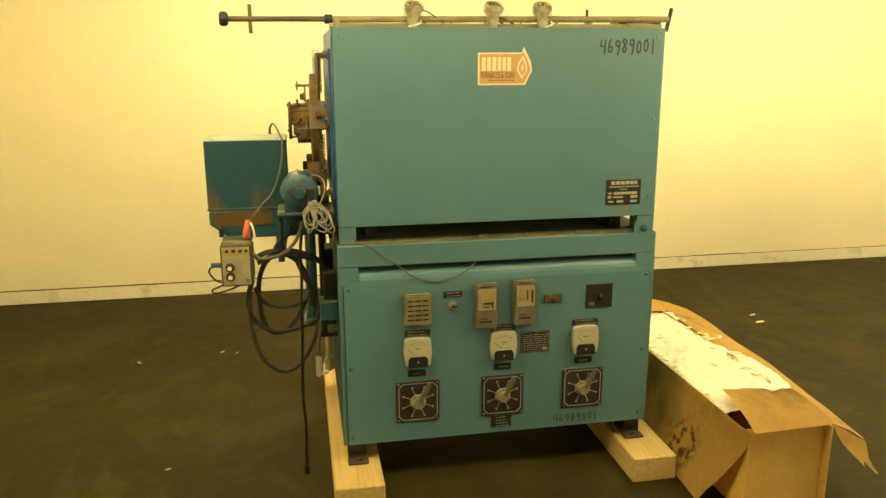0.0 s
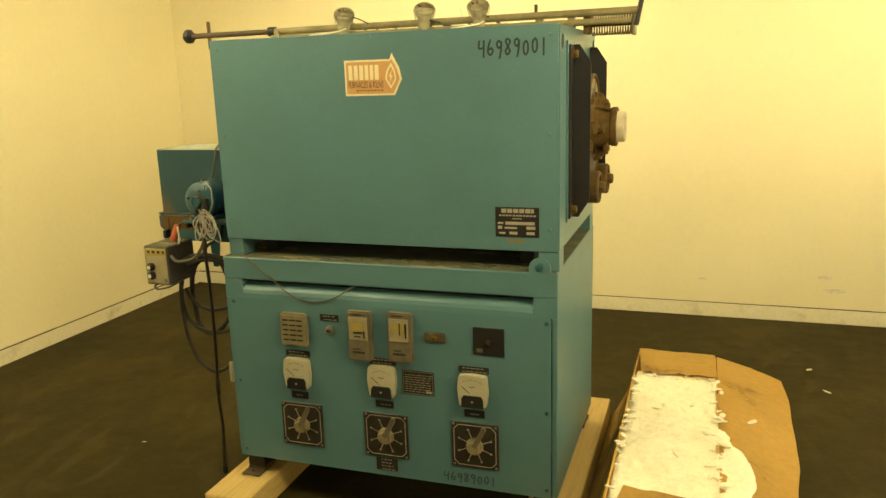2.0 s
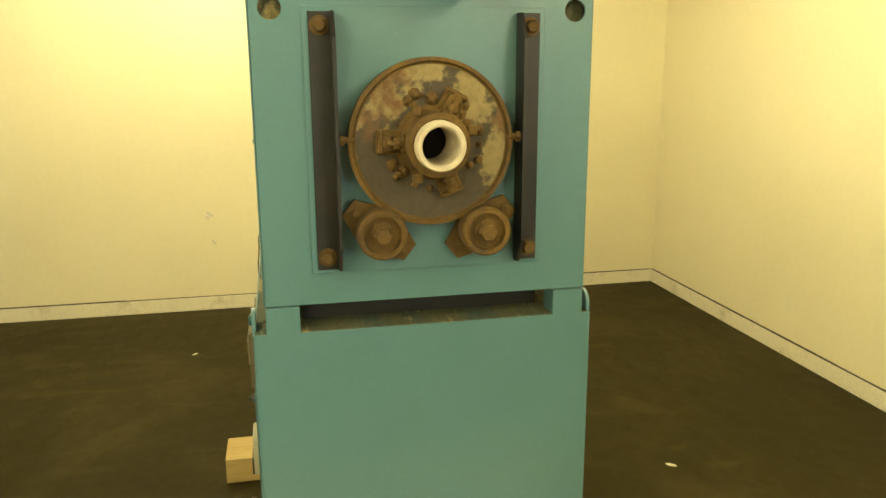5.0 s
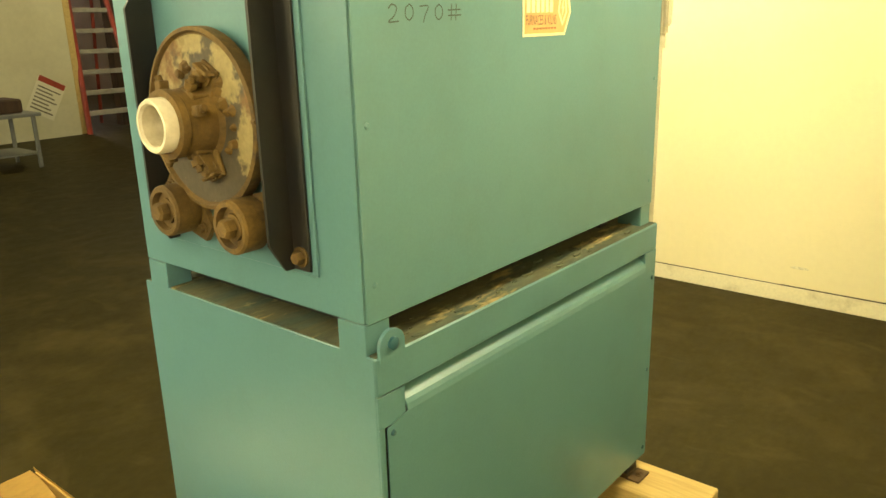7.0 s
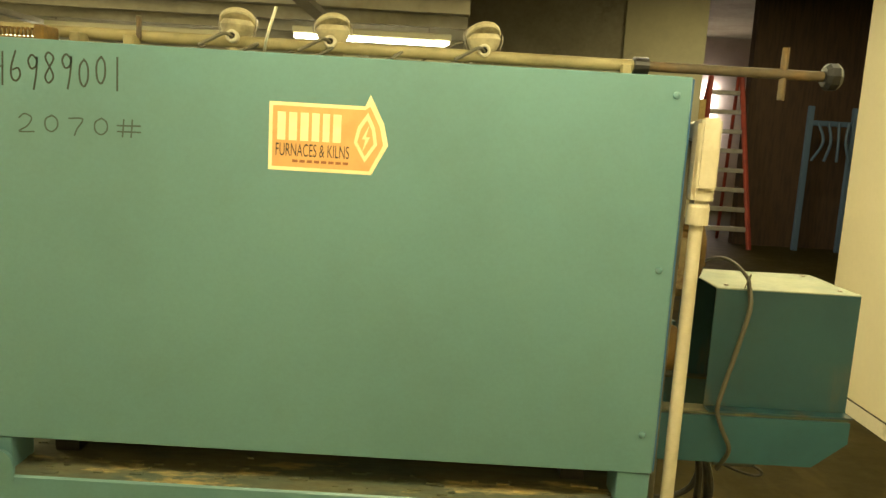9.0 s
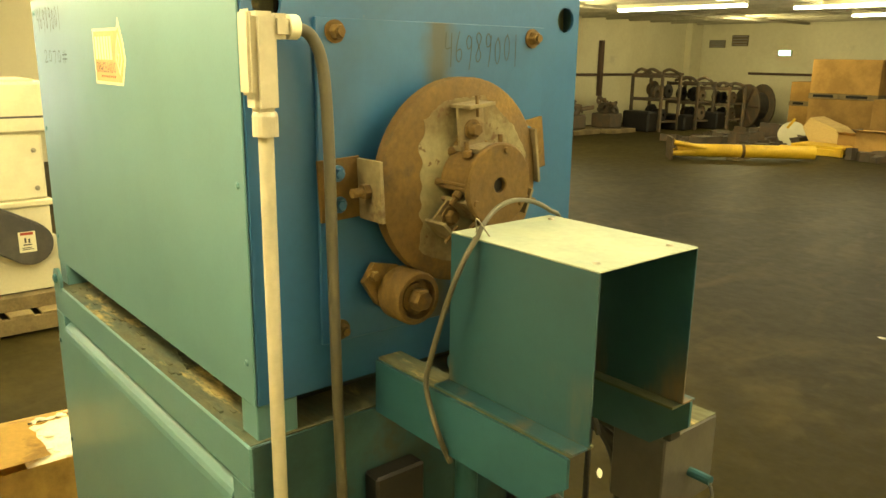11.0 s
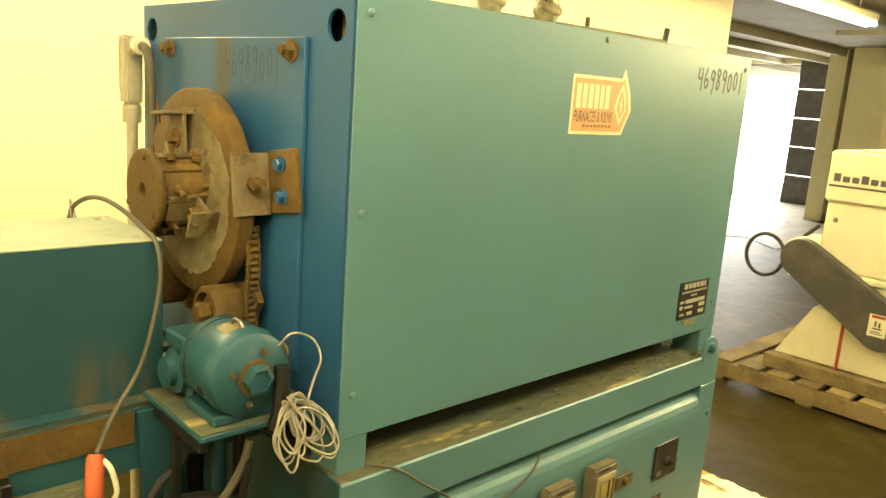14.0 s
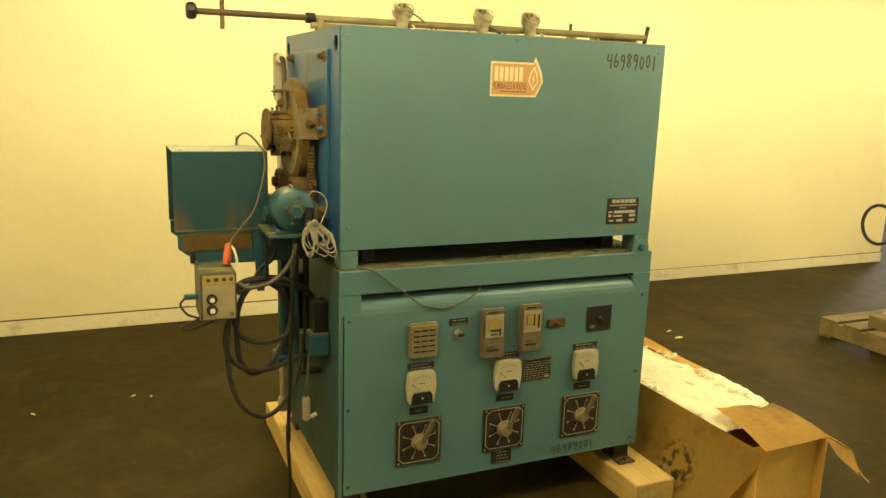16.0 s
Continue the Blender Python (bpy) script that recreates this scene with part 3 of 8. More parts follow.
def handwriting(text, at, u, v, width, height, thick, bm=None, pressed=0.0006):
    """Figures written by hand on a face: u runs along the line, v up; strokes are flat ribbons just proud of the face."""
    bm = bm or bmesh.new()
    at, u, v = Vector(at), Vector(u), Vector(v)
    n = u.cross(v).normalized()
    cell = width / len(text)
    for i, ch in enumerate(text):
        wob = 0.07 * math.sin(i * 2.3)
        for stroke in STROKES[ch]:
            line = smooth_line([(a * cell * 1.15 + i * cell, (b + wob) * height, 0) for a, b in stroke], 5)
            left, right = [], []
            for k, p in enumerate(line):
                d = (line[min(k + 1, len(line) - 1)] - line[max(k - 1, 0)]).normalized()
                s = Vector((-d.y, d.x, 0)) * thick * 0.5
                for lst, q in ((left, p + s), (right, p - s)):
                    lst.append(bm.verts.new(at + u * q.x + v * q.y + n * pressed))
            for k in range(len(line) - 1):
                bm.faces.new((left[k], right[k], right[k + 1], left[k + 1]))
    return bm


def lettering(text, at, u, v, width, height, bm=None, lift=0.0005):
    """Printed words in the built-in font, fitted to a width and a height."""
    cu = bpy.data.curves.new("words", "FONT")
    cu.body = text
    tmp = new("words", cu)
    bpy.context.view_layer.update()
    me = bpy.data.meshes.new_from_object(tmp.evaluated_get(bpy.context.evaluated_depsgraph_get()))
    bpy.data.objects.remove(tmp)
    bpy.data.curves.remove(cu)
    bm = bm or bmesh.new()
    at, u, v = Vector(at), Vector(u), Vector(v)
    n = u.cross(v).normalized()
    xs, ys = [q.co.x for q in me.vertices], [q.co.y for q in me.vertices]
    x0, y0, kx, ky = min(xs), min(ys), width / (max(xs) - min(xs)), height / (max(ys) - min(ys))
    made = [bm.verts.new(at + u * ((q.co.x - x0) * kx) + v * ((q.co.y - y0) * ky) + n * lift) for q in me.vertices]
    for p in me.polygons:
        try:
            bm.faces.new([made[i] for i in p.vertices])
        except ValueError:
            pass
    bpy.data.meshes.remove(me)
    return bm


def bars(rows, at, u, v, lift=0.0005, bm=None):
    """Flat bars (a, b, width, height) that stand for writing too small to read."""
    bm = bm or bmesh.new()
    at, u, v = Vector(at), Vector(u), Vector(v)
    n = u.cross(v).normalized() * lift
    for a, b, w, hh in rows:
        bm.faces.new([bm.verts.new(at + u * p + v * q + n) for p, q in ((a, b), (a + w, b), (a + w, b + hh), (a, b + hh))])
    return bm


X, Y, Z = Vector((1, 0, 0)), Vector((0, 1, 0)), Vector((0, 0, 1))
# ---- the building ----


def wall(name, x0, y0, z0, x1, y1, z1, mat, label):
    return solo(name, box(x0, y0, z0, x1, y1, z1), mat, label, "wall", (x0, y0, z0), kind="structure")


CEIL = 2.62
BAY = 4.20
solo("floor", box(-9.4, -18.9, -0.12, 20.0, 12.0, 0.0), M_FLOOR, "dark worn sealed concrete warehouse floor", "floor", kind="structure")
bm = box(-0.30, -18.9, CEIL, 20.0, -3.25, CEIL + 0.15)
box(-9.4, -3.25, CEIL, 20.0, 12.0, CEIL + 0.15, 0, bm)
y_ = -18.2
while y_ < 11.5:
    if not 2.2 < y_ < 2.7:
        box(-0.29 if y_ < -3.3 else -9.2, y_, CEIL - 0.11, 19.8, y_ + 0.06, CEIL - 0.001, 0, bm)
    y_ += 0.9
for x_ in (0.9, 4.2, 7.6):
    box(x_, -18.4, CEIL - 0.16, x_ + 0.12, 2.2, CEIL - 0.112, 0, bm)
# the taller bay to the south-west, with the fascias that close it against the low ceiling
box(-9.4, -18.9, BAY, -0.30, -3.25, BAY + 0.15, 0, bm)
box(-0.30, -18.9, CEIL + 0.15, -0.15, -3.25, BAY + 0.15, 0, bm)
box(-9.4, -3.25, CEIL + 0.15, -0.15, -3.10, BAY + 0.15, 0, bm)
solo("ceiling", bm, M_CEIL, "dim grey warehouse ceiling with joists and pipes", "ceiling", kind="structure")

wall("wall_north", -2.95, 2.355, 0, 5.60, 2.55, CEIL, M_WALL, "smooth white painted partition wall")
wall("wall_west", -2.95, -3.25, 0, -2.75, 2.355, CEIL, M_WALL, "smooth white painted partition wall")
for nm, q in (("baseboard_north", (-2.735, 2.339, 0.0, 5.60, 2.355, 0.088)), ("baseboard_west", (-2.75, -3.25, 0.0, -2.735, 2.339, 0.088))):
    solo(nm, box(*q, 0.002), M_BASE, "scuffed cream painted baseboard", "baseboard", kind="structure")
rng = random.Random(5)
for nm, horizontal in (("baseboard_joint_north", True), ("baseboard_joint_west", False)):
    bm = bmesh.new()
    a, end = (-2.735, 5.6) if horizontal else (-3.25, 2.339)
    while a < end:
        w = rng.uniform(0.25, 0.8)
        b2 = min(a + w, end)
        hh = rng.uniform(0.002, 0.006)
        if horizontal:
            box(a, 2.344, 0.0885, b2, 2.3545, 0.0885 + hh, 0, bm)
        else:
            box(-2.7495, a, 0.0885, -2.739, b2, 0.0885 + hh, 0, bm)
        a = b2
    solo(nm, bm, M_CRACK, "dark uneven gap along the top of the baseboard", "trim", kind="structure")

# scuffs on the white walls
for n_, a, zz, w, hh, north in ((1, 1.77, 0.285, 0.09, 0.020, True), (2, 1.84, 0.205, 0.14, 0.026, True), (3, 1.07, 0.240, 0.05, 0.016, True), (4, -0.03, 0.235, 0.008, 0.12, True),
                               (5, -0.75, 0.626, 0.050, 0.050, False), (6, -0.735, 0.444, 0.035, 0.026, False), (7, 0.30, 0.20, 0.10, 0.014, False)):
    out = []
    for k in range(16):
        q = 2 * math.pi * k / 16
        rr = 1.0 + 0.55 * noise.noise(Vector((math.cos(q) * 1.7, math.sin(q) * 1.7, n_ * 3.1)))
        out.append((0.5 * w * rr * math.cos(q), 0.5 * hh * rr * math.sin(q)))
    if north:
        bm = prism(out, 0.0006, (a, 2.3549, zz), X, Z)
    else:
        bm = prism(out, 0.0006, (-2.7499, a, zz), Y, Z)
    solo("wall_scuff", bm, M_SCUFF, "faint grey scuff on the white wall", "scuff", (a, 2.355, zz) if north else (-2.75, a, zz), kind="structure")
wall("wall_south", -2.75, -18.7, 0, 10.95, -18.5, BAY, M_FARWALL, "dull white warehouse end wall")
wall("wall_east", 10.75, -18.5, 0, 10.95, -0.85, CEIL, M_FARWALL, "dull white painted block warehouse wall")
wall("wall_east_pier", 10.95, 2.65, 0, 11.5, 3.20, CEIL, M_FARWALL, "painted concrete pier beside the loading bay")
wall("wall_dock_divider", 11.5, 3.30, 0, 15.2, 3.50, CEIL, M_FARWALL, "painted divider between the back room and the loading bay")
solo("pilaster", box(11.22, 3.37, 0, 11.5, 3.64, CEIL, 0.01), M_FARWALL, "pale painted column at the loading bay", "pilaster", (11.3, 3.5, 0), kind="structure")
# dark grey fill stands for the shade in the gap by the column
solo("wall_recess", box(11.42, 3.2005, 0, 11.4995, 3.3695, CEIL), M_DARKGREY, "recess beside the column, filled dark grey for its shade", "wall", (11.45, 3.25, 0), kind="structure")
wall("wall_east_header", 10.70, -0.85, 2.38, 10.95, 2.65, CEIL, M_FARWALL, "painted lintel over a wide opening")
wall("wall_brick_room", 15.0, -3.0, 0, 15.2, 3.30, CEIL, M_BRICK, "tan painted brick wall of the back room")
wall("wall_brick_side", 10.95, -3.2, 0, 15.2, -3.0, CEIL, M_BRICK, "tan painted brick side wall of the back room")
wall("wall_west_bay_south", -4.05, -10.8, 0, -0.35, -10.55, BAY, M_CONCRETE, "mottled bare concrete wall in the tall bay")
wall("wall_west_bay_pier", -4.05, -10.549, 0, -2.80, -10.50, BAY, M_FARWALL, "pale painted facing on the concrete wall")
wall("wall_dark_timber", -9.2, -11.2, 0, -5.0, -11.0, BAY, M_WOODDARK, "dark stained timber partition")
wall("wall_far_west", -9.4, -18.7, 0, -9.2, 12.0, BAY, M_FARWALL, "dull white warehouse side wall")
wall("wall_bay_back", -9.2, -18.7, 0, -2.75, -18.5, BAY, M_FARWALL, "dull white warehouse end wall")
wall("wall_outer_north", -9.2, 11.8, 0, 20.0, 12.0, CEIL, M_FARWALL, "dull white outer wall")
wall("wall_outer_east", 19.8, 3.5, 0, 20.0, 11.8, CEIL, M_FARWALL, "dull white outer wall")
# dark grey paints in the shade on the surfaces around the bright opening
wall("wall_dock_left", 5.62, 9.0, 0, 13.2, 9.2, CEIL, M_DARKGREY, "wall beside the loading door, its shade painted dark grey")
wall("wall_dock_right", 13.2, 7.45, 0, 13.4, 9.2, CEIL, M_DARKGREY, "wall next to the loading door, dark grey for its shade")
wall("wall_dock_header", 13.2, 4.90, 2.52, 13.4, 7.45, CEIL, M_FARWALL, "lintel over the open loading door")
wall("wall_dock_close", 5.42, 2.54, 0, 5.62, 9.2, CEIL, M_FARWALL, "shaded wall behind the white partition")
dock = thing("door_2", 13.25, 4.2, 0.0, "dark grey sectional loading door leaf standing beside the bright opening", "door")
tagged(dock, kind="structure")
for k in range(5):
    part("door_section", box(13.20, 3.505, 0.005 + k * 0.52, 13.28, 4.895, 0.515 + k * 0.52, 0.012), M_DARKGREY, dock)
    part("section_strap", box(13.190, 3.52, 0.49 + k * 0.52, 13.1995, 4.88, 0.505 + k * 0.52, 0.002), M_GREYCAB, dock)
solo("backdrop", box(17.5, 3.6, 0.001, 17.6, 11.7, CEIL - 0.12), M_DAY, "glaring daylight beyond the open loading door", "backdrop", (17.5, 7, 0), kind="structure")

# thin ragged slab in a paler colour, for the daylight glare on the floor
bm = bmesh.new()
prism([(7.9, 2.60), (8.4, 3.2), (7.7, 3.9), (8.2, 4.8), (7.6, 5.6), (8.0, 6.6), (7.7, 8.9), (17.4, 8.9), (17.4, 3.7), (11.2, 3.66), (10.6, 2.62)], 0.003, (0, 0, 0.004), X, Y, bm)
solo("floor_apron", bm, M_FLOORGLARE, "pale slab that paints the daylight glare on the loading bay floor", "floor", (10, 5, 0), kind="structure")
# rails, pilasters and the sliding door on the far walls
for a, b in ((-18.15, -13.35), (-12.78, -8.15), (-7.58, -4.75)):
    solo("wall_rail", box(10.70, a, 1.18, 10.75, b, 1.24, 0.006), M_WOODDARK, "dark bumper rail along the white wall", "rail", (10.75, a, 1.18), kind="structure")
for a, b in ((-2.6, 0.5), (1.4, 3.80), (4.43, 9.10)):
    solo("wall_rail", box(a, -18.5, 1.24, b, -18.45, 1.30, 0.006), M_WOODDARK, "dark bumper rail along the white wall", "rail", (a, -18.5, 1.31), kind="structure")
for y_ in (-18.23, -13.06, -7.87):
    solo("pilaster", box(10.55, y_ - 0.255, 0, 10.75, y_ + 0.255, CEIL, 0.01), M_FARWALL, "painted concrete pilaster", "pilaster", (10.75, y_, 0), kind="structure")
for x_ in (0.95, 4.13):
    solo("pilaster", box(x_ - 0.28, -18.5, 0, x_ + 0.28, -18.28, CEIL, 0.01), M_FARWALL, "painted concrete pilaster", "pilaster", (x_, -18.5, 0), kind="structure")
door = thing("door_1", 10.68, -2.4, 0.0, "closed white sliding warehouse door with scuffed lower edge", "door")
tagged(door, kind="structure")
part("door_leaf", box(10.66, -4.35, 0.02, 10.72, -1.0, 2.36, 0.008), M_WALL, door)
part("kick_plate", box(10.645, -4.33, 0.02, 10.659, -1.02, 0.52, 0.004), M_FARWALL, door, "scuffed pale kick plate")
bm = bmesh.new()
for _ in range(26):
    yy, zz = rng.gauss(-2.35, 0.18), rng.uniform(0.06, 0.28)
    box(10.640, yy, zz, 10.6445, yy + rng.uniform(0.06, 0.22), zz + rng.uniform(0.015, 0.05), 0, bm)
part("scuff_marks", bm, M_CRACK, door, "dark scuffs")
solo("wall_pipe", rod((10.58, -2.5, 0), (10.58, -2.5, CEIL - 0.12), 0.045, 12), M_FARWALL, "painted pipe running up the wall", "pipe", (10.58, -2.5, 0), kind="structure", smooth=True)
solo("wall_post", box(10.66, -14.46, 0.70, 10.749, -14.33, 2.02, 0.008), M_WOODDARK, "short dark timber post fixed to the wall", "post", (10.7, -14.4, 0.7), kind="structure")
for x0_, x1_, z0_, z1_ in ((9.85, 10.32, 1.92, 2.12), (9.20, 9.66, 1.96, 2.24)):
    vent = thing("wall_vent", x0_, -18.45, z0_, "dark louvred vent in the far wall", "vent", "wall vents")
    tagged(vent, kind="structure")
    part("frame", box(x0_, -18.499, z0_, x1_, -18.47, z1_, 0.004), M_JUNK, vent)
    for k in range(4):
        zz = z0_ + (z1_ - z0_) * (k + 0.5) / 4
        part("slat", box(x0_ + 0.02, -18.4695, zz - 0.015, x1_ - 0.02, -18.455, zz + 0.012, 0.002), M_GREYCAB, vent)
solo("wall_duct", box(10.45, -4.4, 2.40, 10.62, -0.9, 2.50, 0.01), M_FARWALL, "door track box above the sliding door", "trim", (10.5, -2.6, 2.4), kind="structure")

# strip lights
first = None
for x_, y_ in STRIPS_NEAR + STRIPS_SEEN:
    if first is None:
        first = thing("strip_light", x_, y_, CEIL - 0.115, "lit fluorescent strip light hung below the ceiling", "ceiling light", "strip lights")
        part("fixture", box(x_ - 1.22, y_ - 0.06, 2.44, x_ + 1.22, y_ + 0.06, CEIL - 0.115, 0.01), M_FARWALL, first)
        for s in (-0.9, 0.9):
            part("hanger", rod((x_ + s, y_, CEIL - 0.1155), (x_ + s, y_, CEIL - 0.0005), 0.006, 8), M_STEEL, first)
        for s in (-1, 1):
            part("tube", rod((x_ - 1.20, y_ + s * 0.035, 2.415), (x_ + 1.20, y_ + s * 0.035, 2.415), 0.022, 10), M_TUBE, first, "glowing white tube", True)
    else:
        copy_thing(first, pose(x_, y_, CEIL - 0.115))
first = None
for x_, y_ in ((0.62, -6.0), (0.62, -8.45), (0.68, -10.95), (0.78, -13.5)):
    if first is None:
        first = thing("strip_light", x_, y_, CEIL - 0.115, "short lit fluorescent strip light hung below the ceiling", "ceiling light", "short strip lights")
        part("fixture", box(x_ - 0.77, y_ - 0.06, 2.44, x_ + 0.77, y_ + 0.06, CEIL - 0.115, 0.01), M_FARWALL, first)
        for sgn in (-0.55, 0.55):
            part("hanger", rod((x_ + sgn, y_, CEIL - 0.1155), (x_ + sgn, y_, CEIL - 0.0005), 0.006, 8), M_STEEL, first)
        for sgn in (-1, 1):
            part("tube", rod((x_ - 0.75, y_ + sgn * 0.035, 2.415), (x_ + 0.75, y_ + sgn * 0.035, 2.415), 0.022, 10), M_TUBE, first, "glowing white tube", True)
    else:
        copy_thing(first, pose(x_, y_, CEIL - 0.115))
# ---- the furnace ----
furnace = thing("tube_furnace", 0.03, 0.03, 0.09, "two-part teal painted electric tube furnace on timber skids", "furnace")
F = furnace
UX0, UX1, UY0, UY1, UZ0, UZ1 = -0.567, 0.630, -0.337, 0.413, 1.010, 1.698
LX0, LX1, LY0, LY1, LZ0, LZ1 = -0.578, 0.634, -0.364, 0.432, 0.172, 0.948
AX_Y, AX_Z = 0.034, 1.371

upper = part("upper_casing", box(UX0 + 0.035, UY0 + 0.006, UZ0 + 0.004, UX1 - 0.035, UY1 - 0.006, UZ1 - 0.004, 0.002), M_BLACK, F, "dark inner casing")
front_panel = part("front_panel", box(UX0, UY0, UZ0, UX1, UY0 + 0.004, UZ1, 0.0015), M_TEAL, F)
back_panel = part("back_panel", box(UX0, UY1 - 0.004, UZ0, UX1, UY1, UZ1, 0.0015), M_TEAL, F)
part("top_panel", box(UX0 + 0.003, UY0 + 0.0045, UZ1 - 0.005, UX1 - 0.002, UY1 - 0.0045, UZ1 - 0.001, 0.001), M_TEAL, F)
part("bottom_plate", box(UX0 + 0.004, UY0 + 0.005, UZ0, UX1 - 0.004, UY1 - 0.005, UZ0 + 0.003), M_BLACK, F)
wid = (UY1 - 0.0045) - (UY0 + 0.0045)
hole_a, hole_b = 0.042, wid - 0.040
right_end = part("right_end_plate", plate_with_holes(wid, UZ1 - UZ0 - 0.006, [(hole_a, 1.647 - UZ0 - 0.003, 0.024), (hole_b, 1.647 - UZ0 - 0.003, 0.024)], 0.006,
                 (UX1 - 0.002, UY0 + 0.0045, UZ0 + 0.003), Y, Z), M_TEAL, F)
left_end = part("left_end_plate", plate_with_holes(wid, UZ1 - UZ0 - 0.006, [(hole_b, 1.647 - UZ0 - 0.003, 0.024), (hole_a, 1.647 - UZ0 - 0.003, 0.024)], 0.006,
                (UX0 + 0.002, UY1 - 0.0045, UZ0 + 0.003), -Y, Z), M_BLUE, F, "blue painted end plate")
for panel, yy, n in ((front_panel, UY0, -1), (back_panel, UY1, 1)):
    for xx in (-0.543, 0.605):
        for zz in (1.082, 1.375, 1.667):
            part("screw", lathe((xx, yy, zz), (0, n, 0), [(0, 0), (0.0065, 0), (0.005, 0.0025), (0, 0.0035)], 10), M_TEAL, panel)
part("screw", lathe((0.03, UY0, 1.684), (0, -1, 0), [(0, 0), (0.0060, 0), (0.005, 0.003), (0, 0.004)], 10), M_TEAL, front_panel)

# insulation seen through the round holes
for x_ in (UX0 + 0.028, UX1 - 0.031):
    for y_ in (UY0 + 0.0465, UY1 - 0.0445):
        part("hole_backing", box(x_, y_ - 0.03, 1.617, x_ + 0.003, y_ + 0.03, 1.677), M_DUST, F, "dusty insulation behind the round hole")

# feet between the two cabinets
for x0, x1 in ((UX0 + 0.002, UX0 + 0.060), (UX1 - 0.062, UX1 + 0.004)):
    for y0, y1 in ((UY0 + 0.003, UY0 + 0.078), (UY1 - 0.078, UY1 - 0.003)):
        part("foot_block", box(x0, y0, LZ1 - 0.004, x1, y1, UZ0 - 0.0005, 0.002), M_TEAL, F)
for x_ in (UX0 + 0.1, UX1 - 0.14):
    part("cross_channel", box(x_, UY0 + 0.09, LZ1 + 0.002, x_ + 0.045, UY1 - 0.09, UZ0 - 0.002), M_BLACK, F)

# lower cabinet
lower = part("lower_cabinet", box(LX0 + 0.004, LY0 + 0.045, LZ0 + 0.004, LX1 - 0.004, LY1 - 0.045, LZ1 - 0.006), M_BLACK, F, "dark cabinet interior")
part("dusty_top", box(LX0 + 0.005, LY0 + 0.004, LZ1 - 0.0055, LX1 - 0.005, LY1 - 0.004, LZ1 + 0.0012), M_DUST, F, "cabinet top covered in dust and debris")
bm = bmesh.new()
for _ in range(150):
    xx = rng.uniform(LX0 + 0.03, LX1 - 0.03)
    yy = rng.choice((rng.uniform(LY0 + 0.015, LY0 + 0.09), rng.uniform(LY1 - 0.09, LY1 - 0.015), rng.uniform(LY0, LY1)))
    yy = min(max(yy, LY0 + 0.02), LY1 - 0.02)
    w = rng.uniform(0.003, 0.016)
    box(xx, yy, LZ1 + 0.0010, xx + w * rng.uniform(0.6, 2.4), yy + w * 0.6, LZ1 + 0.0012 + rng.uniform(0.001, 0.004), 0, bm)
tagged(part("debris", bm, M_DUST, F, "crumbs of insulation and dirt"), kind="stuff")
tagged(part("right_side_panel", box(LX1 - 0.004, LY0 + 0.004, LZ0, LX1, LY1 - 0.004, LZ1, 0.0015), M_TEAL, F))
left_side = part("left_side_panel", box(LX0, LY0 + 0.004, LZ0, LX0 + 0.004, LY1 - 0.004, LZ1, 0.0015), M_GRIMY, F, "grimy side panel, painted darker for the shade under the shelf")


